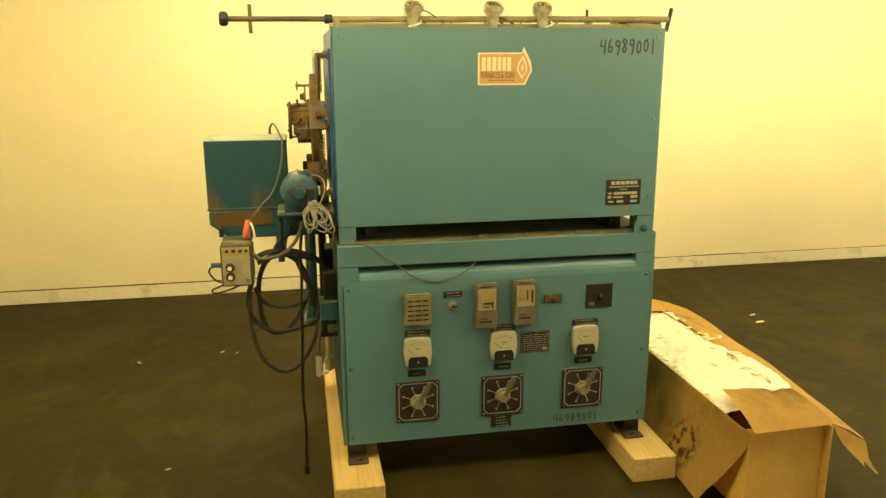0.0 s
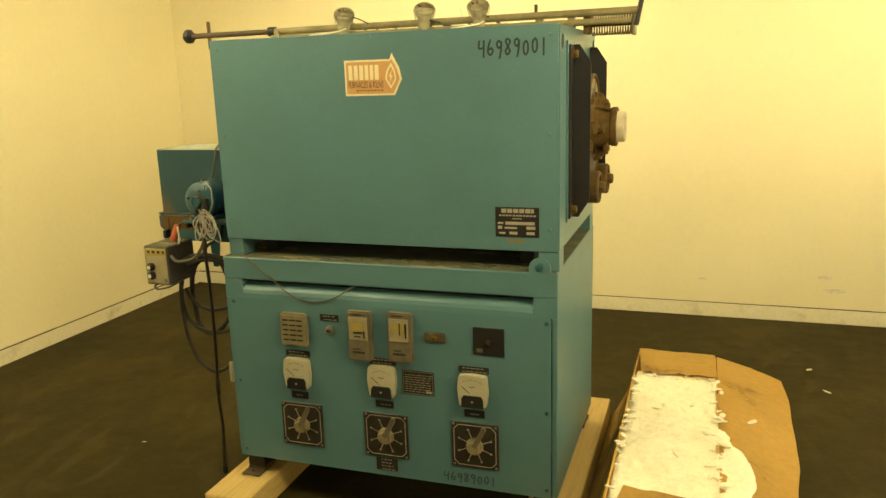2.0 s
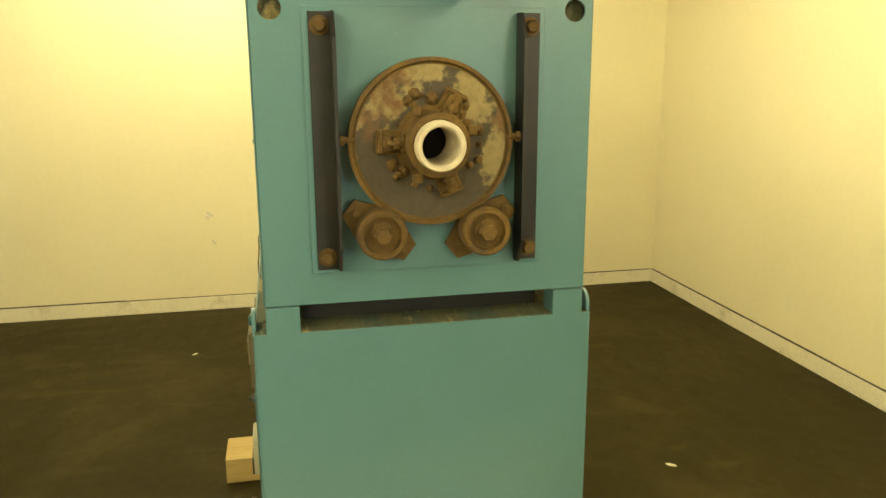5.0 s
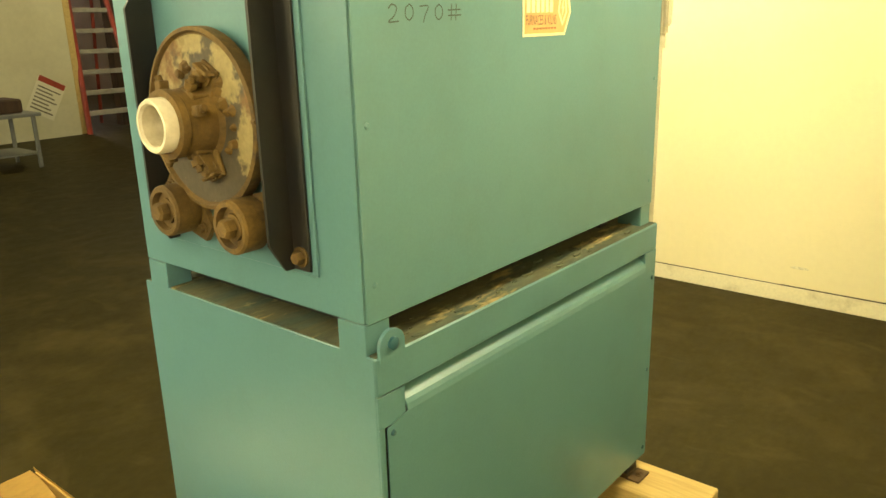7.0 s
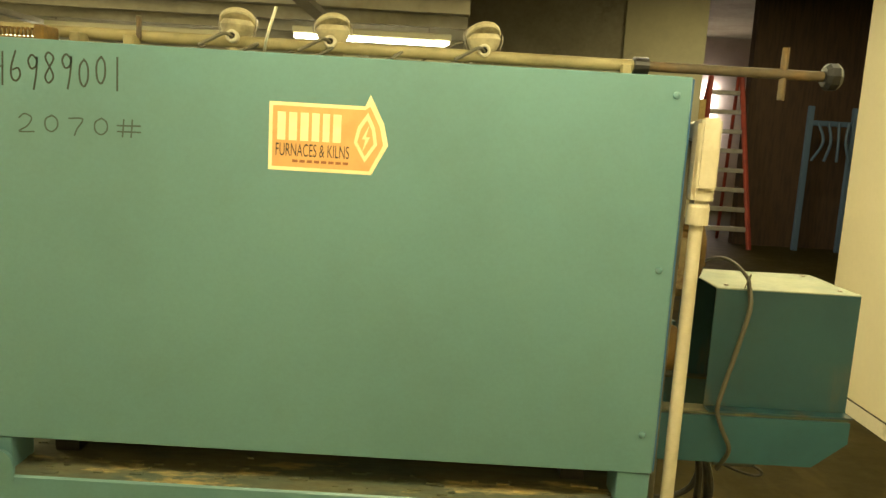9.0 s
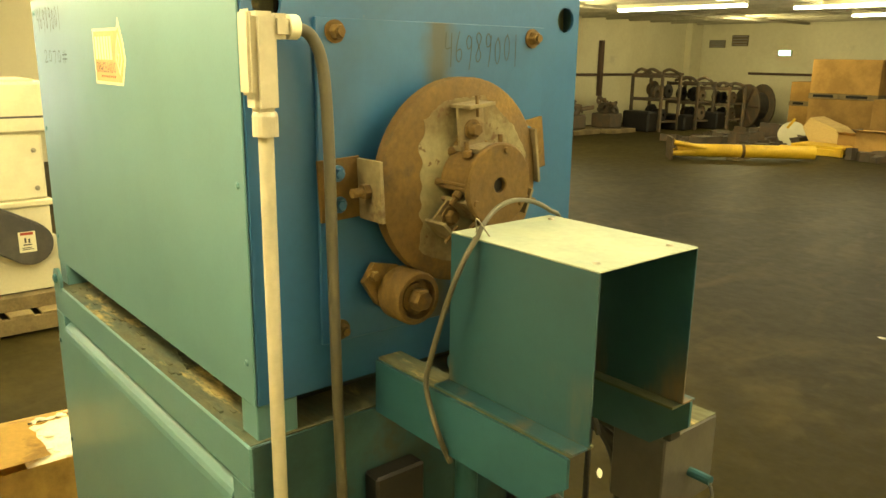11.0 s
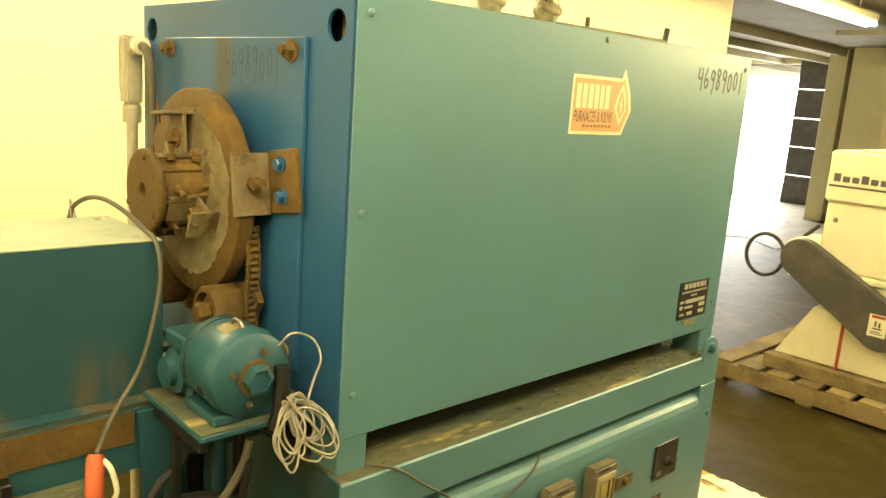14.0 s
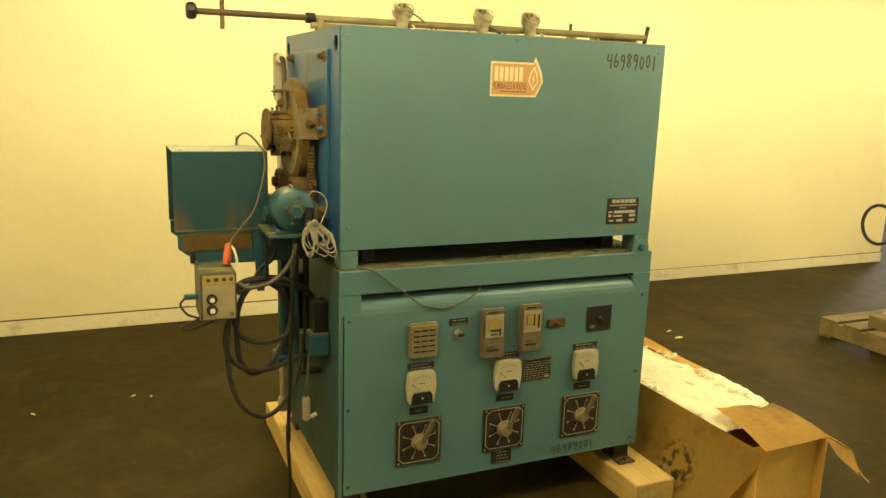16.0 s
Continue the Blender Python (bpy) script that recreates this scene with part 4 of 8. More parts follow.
def cabinet_face(sy, panel_name, label):
    """One long face: a top rail, two stiles, a dark slot and a removable panel whose rounded lip runs under the slot."""
    yo = LY0 if sy < 0 else LY1

    def yy(d):
        return yo + sy * d

    part("top_rail", box(LX0 + 0.001, yy(-0.045), 0.868, LX1 - 0.001, yy(0.0), LZ1, 0.003), M_TEAL, F)
    for x0, x1 in ((LX0 + 0.001, -0.505), (0.557, LX1 - 0.001)):
        part("stile", box(x0, yy(-0.040), 0.800, x1, yy(0.0), 0.8675, 0.001), M_TEAL, F)
    for x0, x1 in ((LX0 + 0.001, -0.563), (0.617, LX1 - 0.001)):
        part("stile", box(x0, yy(-0.040), LZ0, x1, yy(0.0), 0.7995, 0.001), M_TEAL, F)
    prof = [(-0.036, 0.852), (-0.032, 0.851), (-0.022, 0.846), (-0.009, 0.839), (-0.002, 0.831), (0.003, 0.818), (0.005, 0.800), (0.005, LZ0 + 0.004)]
    if sy > 0:
        prof = [(-0.038, 0.862), (-0.034, 0.8605), (-0.008, 0.842), (-0.001, 0.836), (0.003, 0.827), (0.005, 0.814), (0.005, 0.800), (0.005, LZ0 + 0.004)]
    bmf = bmesh.new()
    rows_ = []
    for d, zz in prof:
        xa, xb = (-0.504, 0.556) if zz > 0.812 else (-0.561, 0.615)
        rows_.append((bmf.verts.new((xa, yy(d), zz)), bmf.verts.new((xb, yy(d), zz))))
    for a, b in zip(rows_, rows_[1:]):
        bmf.faces.new((a[0], a[1], b[1], b[0]) if sy < 0 else (a[1], a[0], b[0], b[1]))
    inner_ = [(bmf.verts.new(q0.co - Vector((0, sy * 0.003, 0.0015))), bmf.verts.new(q1.co - Vector((0, sy * 0.003, 0.0015)))) for q0, q1 in rows_]
    for a, b in zip(inner_, inner_[1:]):
        bmf.faces.new((a[1], a[0], b[0], b[1]))
    bmf.faces.new((rows_[-1][0], rows_[-1][1], inner_[-1][1], inner_[-1][0]))
    for e in (0, 1):
        for k in range(len(rows_) - 1):
            bmf.faces.new((rows_[k][e], rows_[k + 1][e], inner_[k + 1][e], inner_[k][e]))
    bmesh.ops.recalc_face_normals(bmf, faces=bmf.faces)
    p = part(panel_name, bmf, M_TEAL, F, label)
    for xx in (-0.545, 0.600):
        for zz in (0.785, 0.48, 0.205):
            part("screw", lathe((xx, yy(0.005), zz), (0, sy, 0), [(0, 0), (0.007, 0), (0.0055, 0.003), (0, 0.004)], 10), M_SEA, p)
    return p


control = cabinet_face(-1, "control_panel", "removable front panel with controls")
cabinet_face(1, "rear_panel", "plain removable rear panel")
# the hinge lugs that hold the two cabinets together
for yy, n in ((LY0 - 0.002, -1), (LY1 + 0.002, 1)):
    out = [(-0.034, 0.0), (0.034, 0.0), (0.034, 0.03)] + [(0.034 * math.cos(w), 0.03 + 0.030 * math.sin(w)) for w in [math.pi * k / 12 for k in range(1, 12)]] + [(-0.034, 0.03)]
    if n < 0:
        bm = prism(out, 0.008, (0.578, yy + 0.008, LZ1 - 0.012), X, Z)
    else:
        bm = prism(out, 0.008, (0.588, yy, LZ1 - 0.012), X, Z)
        bmesh.ops.translate(bm, verts=bm.verts, vec=(0, 0, 0))
    lug = part("lug", bm, M_TEAL, F)
    cx = 0.578 if n < 0 else 0.588
    part("pin", lathe((cx, yy, LZ1 + 0.020), (0, n, 0), [(0, 0), (0.013, 0), (0.013, 0.006), (0.009, 0.008), (0, 0.008)], 16), M_SEA, lug, smooth=True)

# legs
for x0 in (LX0 + 0.015, LX1 - 0.085):
    for y0, y1 in ((LY0 + 0.02, LY0 + 0.10), (LY1 - 0.10, LY1 - 0.02)):
        leg = part("leg", box(x0, y0, 0.118, x0 + 0.07, y1, LZ0 + 0.003, 0.003), M_BLACK, F, "short dark steel foot")
        s = -1 if y0 < 0 else 1
        yc = (y0 if s < 0 else y1)
        part("base_angle", box(x0 - 0.004, yc - (0.045 if s < 0 else 0.0), 0.102, x0 + 0.074, yc + (0.0 if s < 0 else 0.045), 0.110, 0.002), M_DARKSTEEL, leg)
        part("lag_bolt", bolt((x0 + 0.035, yc + s * 0.024, 0.110), Z, 0.008, 0.009), M_DARKSTEEL, leg)
        part("foot_plate", box(x0, y0, 0.102, x0 + 0.07, y1, 0.1175), M_DARKSTEEL, leg)

# ---- control panel instruments, on the panel's face ----
PY = LY0 - 0.0055 - 0.0008


def on_panel(d):
    return PY - d


grille = part("alarm_horn", box(-0.346, on_panel(0.026), 0.643, -0.244, PY, 0.762, 0.006, seg=2), M_TAN, control, "tan louvred alarm horn")
bm = bmesh.new()
for k in range(5):
    for a, b in ((-0.333, -0.312), (-0.307, -0.283), (-0.278, -0.257)):
        box(a, on_panel(0.0275), 0.664 + k * 0.018, b, on_panel(0.0258), 0.669 + k * 0.018, 0, bm)
part("louvre_slots", bm, M_HOLE, control, "dark louvre slots of the horn")
for k, (x0, x1, z0, z1) in enumerate([(-0.197, -0.127, 0.738, 0.762), (-0.344, -0.247, 0.596, 0.619), (-0.016, 0.082, 0.596, 0.620), (0.306, 0.410, 0.597, 0.620),
                                      (-0.333, -0.265, 0.435, 0.462), (-0.002, 0.066, 0.437, 0.463), (0.322, 0.392, 0.439, 0.465), (-0.011, 0.070, 0.197, 0.246)]):
    lp = part("label_plate", box(x0, on_panel(0.0022), z0, x1, PY, z1, 0.0008), M_PLATE, control, "small engraved black label")
    rows_ = []
    n = 4 if z1 - z0 > 0.04 else (2 if k < 4 else 1)
    for r in range(n):
        zz = (z1 - z0) * (r + 0.5) / n - 0.002
        a = 0.012 if k < 4 else 0.02
        while a < (x1 - x0) - 0.02:
            w = rng.uniform(0.006, 0.016)
            rows_.append((a, zz, w, 0.0026))
            a += w + 0.004
    part("engraving", bars(rows_, (x0, on_panel(0.0022), z0), X, Z), M_ENGRAVE, control)
toggle = part("toggle_switch", lathe((-0.163, PY, 0.705), (0, -1, 0), [(0, 0), (0.017, 0), (0.017, 0.004), (0.011, 0.006), (0.011, 0.012), (0, 0.012)], 20), M_STEEL, control, "chrome rotary toggle", True)
part("toggle_lever", rod((-0.163, on_panel(0.010), 0.703), (-0.155, on_panel(0.034), 0.713), 0.0045, 10), M_BLACK, control)
for x0, tilt in ((-0.082, 0), (0.066, 1)):
    x1, z0, z1 = x0 + 0.086, 0.614 + 0.006 * tilt, 0.789 + 0.004 * tilt
    case = part("temperature_controller", box(x0, on_panel(0.030), z0, x1, PY, z1, 0.005, seg=2), M_TAUPE, control, "taupe cased temperature controller")
    part("controller_bezel", box(x0 + 0.008, on_panel(0.033), z0 + 0.075, x1 - 0.008, on_panel(0.0305), z1 - 0.018, 0.002), M_CREAM, control, "cream upper face of the controller")
    part("controller_scale", box(x0 + 0.020, on_panel(0.036), z0 + 0.105, x1 - 0.022, on_panel(0.0332), z1 - 0.034, 0.004, seg=2), M_YELLOWLAMP, control, "yellow thumbwheel scale")
    bm = box(x0 + (0.046 if tilt else 0.028), on_panel(0.0375), z0 + 0.100, x0 + (0.050 if tilt else 0.060), on_panel(0.0362), z0 + (0.142 if tilt else 0.106))
    if not tilt:
        box(x0 + 0.062, on_panel(0.0345), z0 + 0.082, x0 + 0.067, on_panel(0.0331), z0 + 0.110, 0, bm)
        box(x0 + 0.028, on_panel(0.0345), z0 + 0.086, x0 + 0.052, on_panel(0.0331), z0 + 0.090, 0, bm)
    else:
        box(x0 + 0.066, on_panel(0.0345), z0 + 0.090, x0 + 0.071, on_panel(0.0331), z0 + 0.140, 0, bm)
    part("controller_pointer", bm, M_PLATE, control)
    part("controller_label", bars([(0.018, 0.026, 0.046, 0.008), (0.020, 0.040, 0.028, 0.004)], (x0, on_panel(0.0302), z0), X, Z), M_PLATE, control, "dark printed strip on the controller")
    part("controller_top_print", bars([(0.018, 0.162, 0.040, 0.005)], (x0, on_panel(0.0302), z0), X, Z), M_PLATE, control)
part("indicator_plate", box(0.190, on_panel(0.006), 0.693, 0.262, PY, 0.728, 0.012, seg=3), M_INDICATOR, control, "small oval indicator plate")
part("indicator_lamp", lathe((0.226, on_panel(0.004), 0.710), (0, -1, 0), [(0, 0), (0.009, 0), (0.009, 0.005), (0.004, 0.009), (0, 0.009)], 14), M_RUST, control, "", True)
part("selector_plate", box(0.358, on_panel(0.004), 0.663, 0.463, PY, 0.758, 0.0015), M_PLATE, control, "square black selector plate")
part("selector_knob", lathe((0.412, on_panel(0.004), 0.706), (0, -1, 0), [(0, 0), (0.012, 0), (0.011, 0.010), (0.005, 0.012), (0.005, 0.020), (0, 0.020)], 14), M_BLACK, control, "", True)
part("selector_pin", lathe((0.412, on_panel(0.0205), 0.706), (0, -1, 0), [(0, 0), (0.0045, 0), (0.0035, 0.002), (0, 0.002)], 10), M_STEEL, control)
part("selector_marking", bars([(0.012, 0.010, 0.022, 0.014)], (0.358, on_panel(0.0042), 0.663), X, Z), M_TAUPE, control)
dp = part("data_plate", box(0.102, on_panel(0.002), 0.499, 0.217, PY, 0.585, 0.001), M_PLATE, control, "black engraved instruction plate")
rows_ = [(0.004, 0.002, 0.107, 0.0012), (0.004, 0.0818, 0.107, 0.0012), (0.004, 0.002, 0.0012, 0.08), (0.1098, 0.002, 0.0012, 0.08), (0.086, 0.008, 0.020, 0.008)]
for r in range(8):
    a = 0.010
    while a < (0.078 if r == 0 else 0.098):
        w = rng.uniform(0.006, 0.02)
        rows_.append((a, 0.010 + r * 0.0085, w, 0.0022))
        a += w + 0.004
part("engraving", bars(rows_, (0.102, on_panel(0.002), 0.499), X, Z), M_ENGRAVE, control)


def panel_meter(x0, z1):
    w, hh = 0.106, 0.112
    z0 = z1 - hh
    out = [(0.010, 0.0), (w - 0.010, 0.0), (w - 0.006, 0.006), (w, hh * 0.5), (w - 0.004, hh - 0.010), (w - 0.010, hh - 0.003), (w * 0.5, hh), (0.010, hh - 0.003), (0.004, hh - 0.010), (0.0, hh * 0.5), (0.006, 0.006)]
    bmm = prism(out, 0.022, (x0, PY, z0), X, Z)
    bmesh.ops.bevel(bmm, geom=bmm.edges[:], offset=0.0025, segments=2, affect="EDGES", clamp_overlap=True)
    part("panel_meter", bmm, M_METER, control, "white faced analogue panel meter", True)
    arc = [(0.015, -0.001), (w - 0.015, -0.001), (w - 0.017, 0.030), (w - 0.024, 0.040), (0.024, 0.040), (0.017, 0.030)]
    part("meter_cover", prism(arc, 0.007, (x0, on_panel(0.0205), z0), X, Z), M_PLATE, control, "black lower cover of the meter")
    ticks = [(0.022 + 0.0050 * k, 0.084 + 0.010 * math.sin(math.pi * k / 12), 0.0012, 0.007 if k % 3 == 0 else 0.004) for k in range(13)]
    ticks += [(0.043, 0.070, 0.020, 0.0025)]
    part("meter_scale", bars(ticks, (x0, on_panel(0.0228), z0), X, Z), M_PLATE, control)
    p0 = Vector((x0 + 0.046, on_panel(0.0232), z0 + 0.046))
    part("meter_needle", rod(p0, p0 + Vector((-0.030, 0, 0.026)), 0.0009, 6), M_PLATE, control)
    part("meter_screw", lathe((x0 + w * 0.5, on_panel(0.0277), z0 + 0.020), (0, -1, 0), [(0, 0), (0.004, 0), (0.004, 0.001), (0, 0.001)], 10), M_ENGRAVE, control)


for x0, z1 in ((-0.350, 0.594), (-0.022, 0.596), (0.304, 0.597)):
    panel_meter(x0, z1)


def power_dial(x0, z0, dark):
    s = 0.166
    part("dial_plate", box(x0, on_panel(0.005), z0, x0 + s, PY, z0 + s, 0.002), M_DIALPLATE, control, "square dark dial plate")
    c = 0.016
    o = 0.010
    ring = [(o + c, o), (s - o - c, o), (s - o, o + c), (s - o, s - o - c), (s - o - c, s - o), (o + c, s - o), (o, s - o - c), (o, o + c)]
    bmm = bmesh.new()
    for i in range(8):
        a, b = Vector((*ring[i], 0)), Vector((*ring[(i + 1) % 8], 0))
        n = Vector((-(b - a).y, (b - a).x, 0)).normalized() * 0.0016
        bmm.faces.new([bmm.verts.new((x0 + q.x, on_panel(0.0054), z0 + q.y)) for q in (a + n, a - n, b - n, b + n)])
    cx, cz = x0 + s / 2, z0 + s / 2
    for k in range(8):
        w = math.radians(45 * k + 22)
        d = Vector((math.cos(w), 0, math.sin(w)))
        n = Vector((-d.z, 0, d.x)) * 0.0017
        bmm.faces.new([bmm.verts.new(Vector((cx, on_panel(0.0056), cz)) + q) for q in (d * 0.026 + n, d * 0.026 - n, d * 0.060 - n * 0.8, d * 0.060 + n * 0.8)])
        tip = [d * 0.061 + Vector((math.cos(math.pi * q / 4), 0, math.sin(math.pi * q / 4))) * 0.0042 for q in range(8)]
        bmm.faces.new([bmm.verts.new(Vector((cx, on_panel(0.0056), cz)) + q) for q in tip])
    part("dial_markings", bmm, M_ENGRAVE, control, "pale ring and ticks on the dial")
    for a in (0.009, s - 0.009):
        for b in (0.009, s - 0.009):
            part("dial_screw", lathe((x0 + a, on_panel(0.005), z0 + b), (0, -1, 0), [(0, 0), (0.005, 0), (0.004, 0.003), (0, 0.003)], 10), M_STEEL, control)
    part("dial_knob", lathe((cx, on_panel(0.005), cz), (0, -1, 0), [(0, 0), (0.030, 0), (0.029, 0.010), (0.022, 0.016), (0.020, 0.026), (0, 0.028)], 24), M_DIALKNOB, control, "amber dial knob", True)
    d, n = Vector((0.46, 0, 0.888)), Vector((-0.888, 0, 0.46))
    pts = [d * 0.008 + n * 0.008, d * 0.008 - n * 0.008, d * 0.082 - n * 0.009, d * 0.090 - n * 0.004, d * 0.090 + n * 0.004, d * 0.082 + n * 0.009]
    part("dial_pointer", prism([(q.x, q.z) for q in pts], 0.010, (cx, on_panel(0.024), cz), X, Z), M_LEVER, control, "smoky plastic pointer handle")


for x0, z0, dark in ((-0.379, 0.252, False), (-0.050, 0.250, True), (0.274, 0.254, True)):
    power_dial(x0, z0, dark)
# the written stock number, and the weight on the rear
part("written_number", handwriting("46989001", (0.243, PY - 0.0002, 0.196), X, Z, 0.19, 0.030, 0.0042), M_PENCIL, control, "faint hand-written stock number")
part("written_number", handwriting("46989001", (0.386, UY0, 1.612), X, Z, 0.218, 0.046, 0.0058), M_INK, front_panel, "stock number written in black marker")
part("written_number", handwriting("46989001", (0.580, UY1, 1.626), -X, Z, 0.224, 0.049, 0.0032), M_INK, back_panel, "stock number written in black marker")
part("written_weight", handwriting("2070#", (0.541, UY1, 1.546), -X, Z, 0.206, 0.030, 0.0026), M_PENCIL, back_panel, "weight written in grey marker")
part("written_number", handwriting("46989001", (UX0 - 0.0042 - 0.0085, 0.030, 1.562), -Y, Z, 0.190, 0.052, 0.0018), M_INK, left_end, "stock number written in grey marker")


def maker_sticker(at, u):
    """Orange and cream sticker; the brand word is drawn as plain blocks."""
    base = front_panel if u.x > 0 else back_panel
    at, n = Vector(at), u.cross(Z).normalized()
    out = [(0, 0), (0.172, 0), (0.198, 0.050), (0.190, 0.085), (0.166, 0.131), (0.158, 0.112), (0, 0.112)]
    s = part("sticker", prism(out, 0.0006, at, u, Z), M_STICKER, base, "peeling orange and cream maker's sticker")
    inner = [(0.006, 0.006), (0.168, 0.006), (0.190, 0.050), (0.183, 0.080), (0.166, 0.112), (0.158, 0.106), (0.006, 0.106)]
    part("sticker_ground", prism(inner, 0.0003, at + n * 0.0006, u, Z), M_STICKERORANGE, s, "orange ground")
    a, rows_ = 0.014, []
    for w in (0.018, 0.018, 0.018, 0.017, 0.016, 0.018):
        rows_.append((a, 0.050, w - 0.0045, 0.046))
        a += w + 0.001
    for row in rows_:
        part("brand_block", bars([row], at + n * 0.0009, u, Z, 0.0003), M_STICKER, s, "cream block")
    part("sticker_words", lettering("FURNACES & KILNS", at + n * 0.0009 + u * 0.012 + Z * 0.024, u, Z, 0.122, 0.021, lift=0.0003), M_PLATE, s, "dark bold printed words")
    part("sticker_small_print", bars([(0.040 + 0.012 * k, 0.014, 0.009, 0.0045) for k in range(8)], at + n * 0.0009, u, Z, 0.0003), M_STICKERBROWN, s)
    flame = [(0.160, 0.020), (0.180, 0.050), (0.175, 0.078), (0.163, 0.102), (0.147, 0.078), (0.141, 0.052)]
    part("flame", prism(flame, 0.0003, at + n * 0.0009, u, Z), M_STICKER, s, "cream flame outline")
    inner = [(0.160, 0.030), (0.174, 0.051), (0.170, 0.074), (0.162, 0.090), (0.152, 0.074), (0.147, 0.053)]
    part("flame_core", prism(inner, 0.0003, at + n * 0.0012, u, Z), M_STICKERORANGE, s)
    boltz = [(0.156, 0.038), (0.168, 0.062), (0.161, 0.062), (0.166, 0.082), (0.154, 0.058), (0.160, 0.058)]
    part("spark", prism(boltz, 0.0003, at + n * 0.0015, u, Z), M_STICKER, s)


maker_sticker((-0.065, UY0 - 0.0002, 1.502), X)
maker_sticker((0.124, UY1 + 0.0002, 1.508), -X)
np_ = part("nameplate", box(0.431, UY0 - 0.0015, 1.054, 0.571, UY0 - 0.0001, 1.150, 0.0006), M_PLATE, front_panel, "black maker's rating plate")
rows_ = [(0.020, 0.078, 0.016, 0.013), (0.039, 0.078, 0.016, 0.013), (0.058, 0.078, 0.016, 0.013), (0.077, 0.078, 0.016, 0.013), (0.096, 0.078, 0.016, 0.013), (0.114, 0.078, 0.010, 0.013)]
rows_ += [(0.012 + 0.011 * k, 0.067, 0.008, 0.005) for k in range(11)] + [(0.055, 0.058, 0.03, 0.003)]
rows_ += [(0.008, 0.042, 0.018, 0.006), (0.032, 0.040, 0.094, 0.010), (0.008, 0.026, 0.014, 0.010), (0.030, 0.027, 0.04, 0.006), (0.10, 0.026, 0.028, 0.010), (0.012, 0.010, 0.020, 0.006),
          (0.045, 0.009, 0.026, 0.009), (0.10, 0.009, 0.026, 0.009)]
part("plate_engraving", bars(rows_, (0.431, UY0 - 0.0016, 1.054), X, Z), M_ENGRAVE, np_, "pale engraved fields")
part("tag", box(0.468, UY0 - 0.0014, 1.036, 0.523, UY0 - 0.0001, 1.049, 0.0005), M_TAN, front_panel, "small tan tag")

# ---- discharge end: bearing plate, black angles, riding ring, rollers, ceramic tube ----
ex = UX1 + 0.004
bearing = part("bearing_plate", box(ex + 0.0005, -0.228, 1.084, ex + 0.006, 0.297, 1.652, 0.001), M_TEAL, F)
for y0, s in ((-0.215, 1), (0.284, -1)):
    yi = y0 + s * 0.052
    bm = box(ex + 0.007, min(y0, yi), 1.094, ex + 0.013, max(y0, yi), 1.640, 0.001)
    out = [(0.0, 1.094), (0.020, 1.094), (0.055, 1.150), (0.055, 1.586), (0.020, 1.640), (0.0, 1.640)]
    prism(out, 0.007, (ex + 0.0125, max(yi, yi - s * 0.007), 0), X, Z, bm)
    ang = part("black_angle", bm, M_BLACK, F, "black painted steel guard angle")
    for zz in (1.122, 1.612):
        part("angle_bolt", bolt((ex + 0.013, y0 + s * 0.022, zz), X, 0.014, 0.015), M_RUST, ang)
ring = part("riding_ring", lathe((ex + 0.023, AX_Y, AX_Z), X, [(0.056, 0), (0.176, 0), (0.178, 0.004), (0.178, 0.030), (0.170, 0.032), (0.166, 0.024), (0.056, 0.024)], 64, closed=True), M_RUST, F, "large rusty riding ring", True)
part("ring_face", lathe((ex + 0.0471, AX_Y, AX_Z), X, [(0.056, 0), (0.163, 0), (0.163, 0.001), (0.056, 0.001)], 48, closed=True), M_RUSTPLATE, ring, "stained face of the ring")
hub = part("tube_hub", lathe((ex + 0.040, AX_Y, AX_Z), X, [(0.0525, 0), (0.082, 0), (0.080, 0.008), (0.070, 0.016), (0.066, 0.040), (0.063, 0.070), (0.066, 0.074), (0.066, 0.090), (0.0555, 0.092), (0.0525, 0.09)], 40), M_RUST, F, "rusty tube hub", True)
part("ceramic_tube", lathe((ex + 0.010, AX_Y, AX_Z), X, [(0.040, 0.0), (0.052, 0.0), (0.052, 0.141), (0.049, 0.147), (0.043, 0.147), (0.039, 0.142), (0.039, 0.0)], 44), M_CERAMIC, F, "chipped white ceramic tube end", True)
part("tube_bore", lathe((ex + 0.012, AX_Y, AX_Z), X, [(0, 0), (0.042, 0)], 32), M_HOLE, F, "dark bore of the tube")


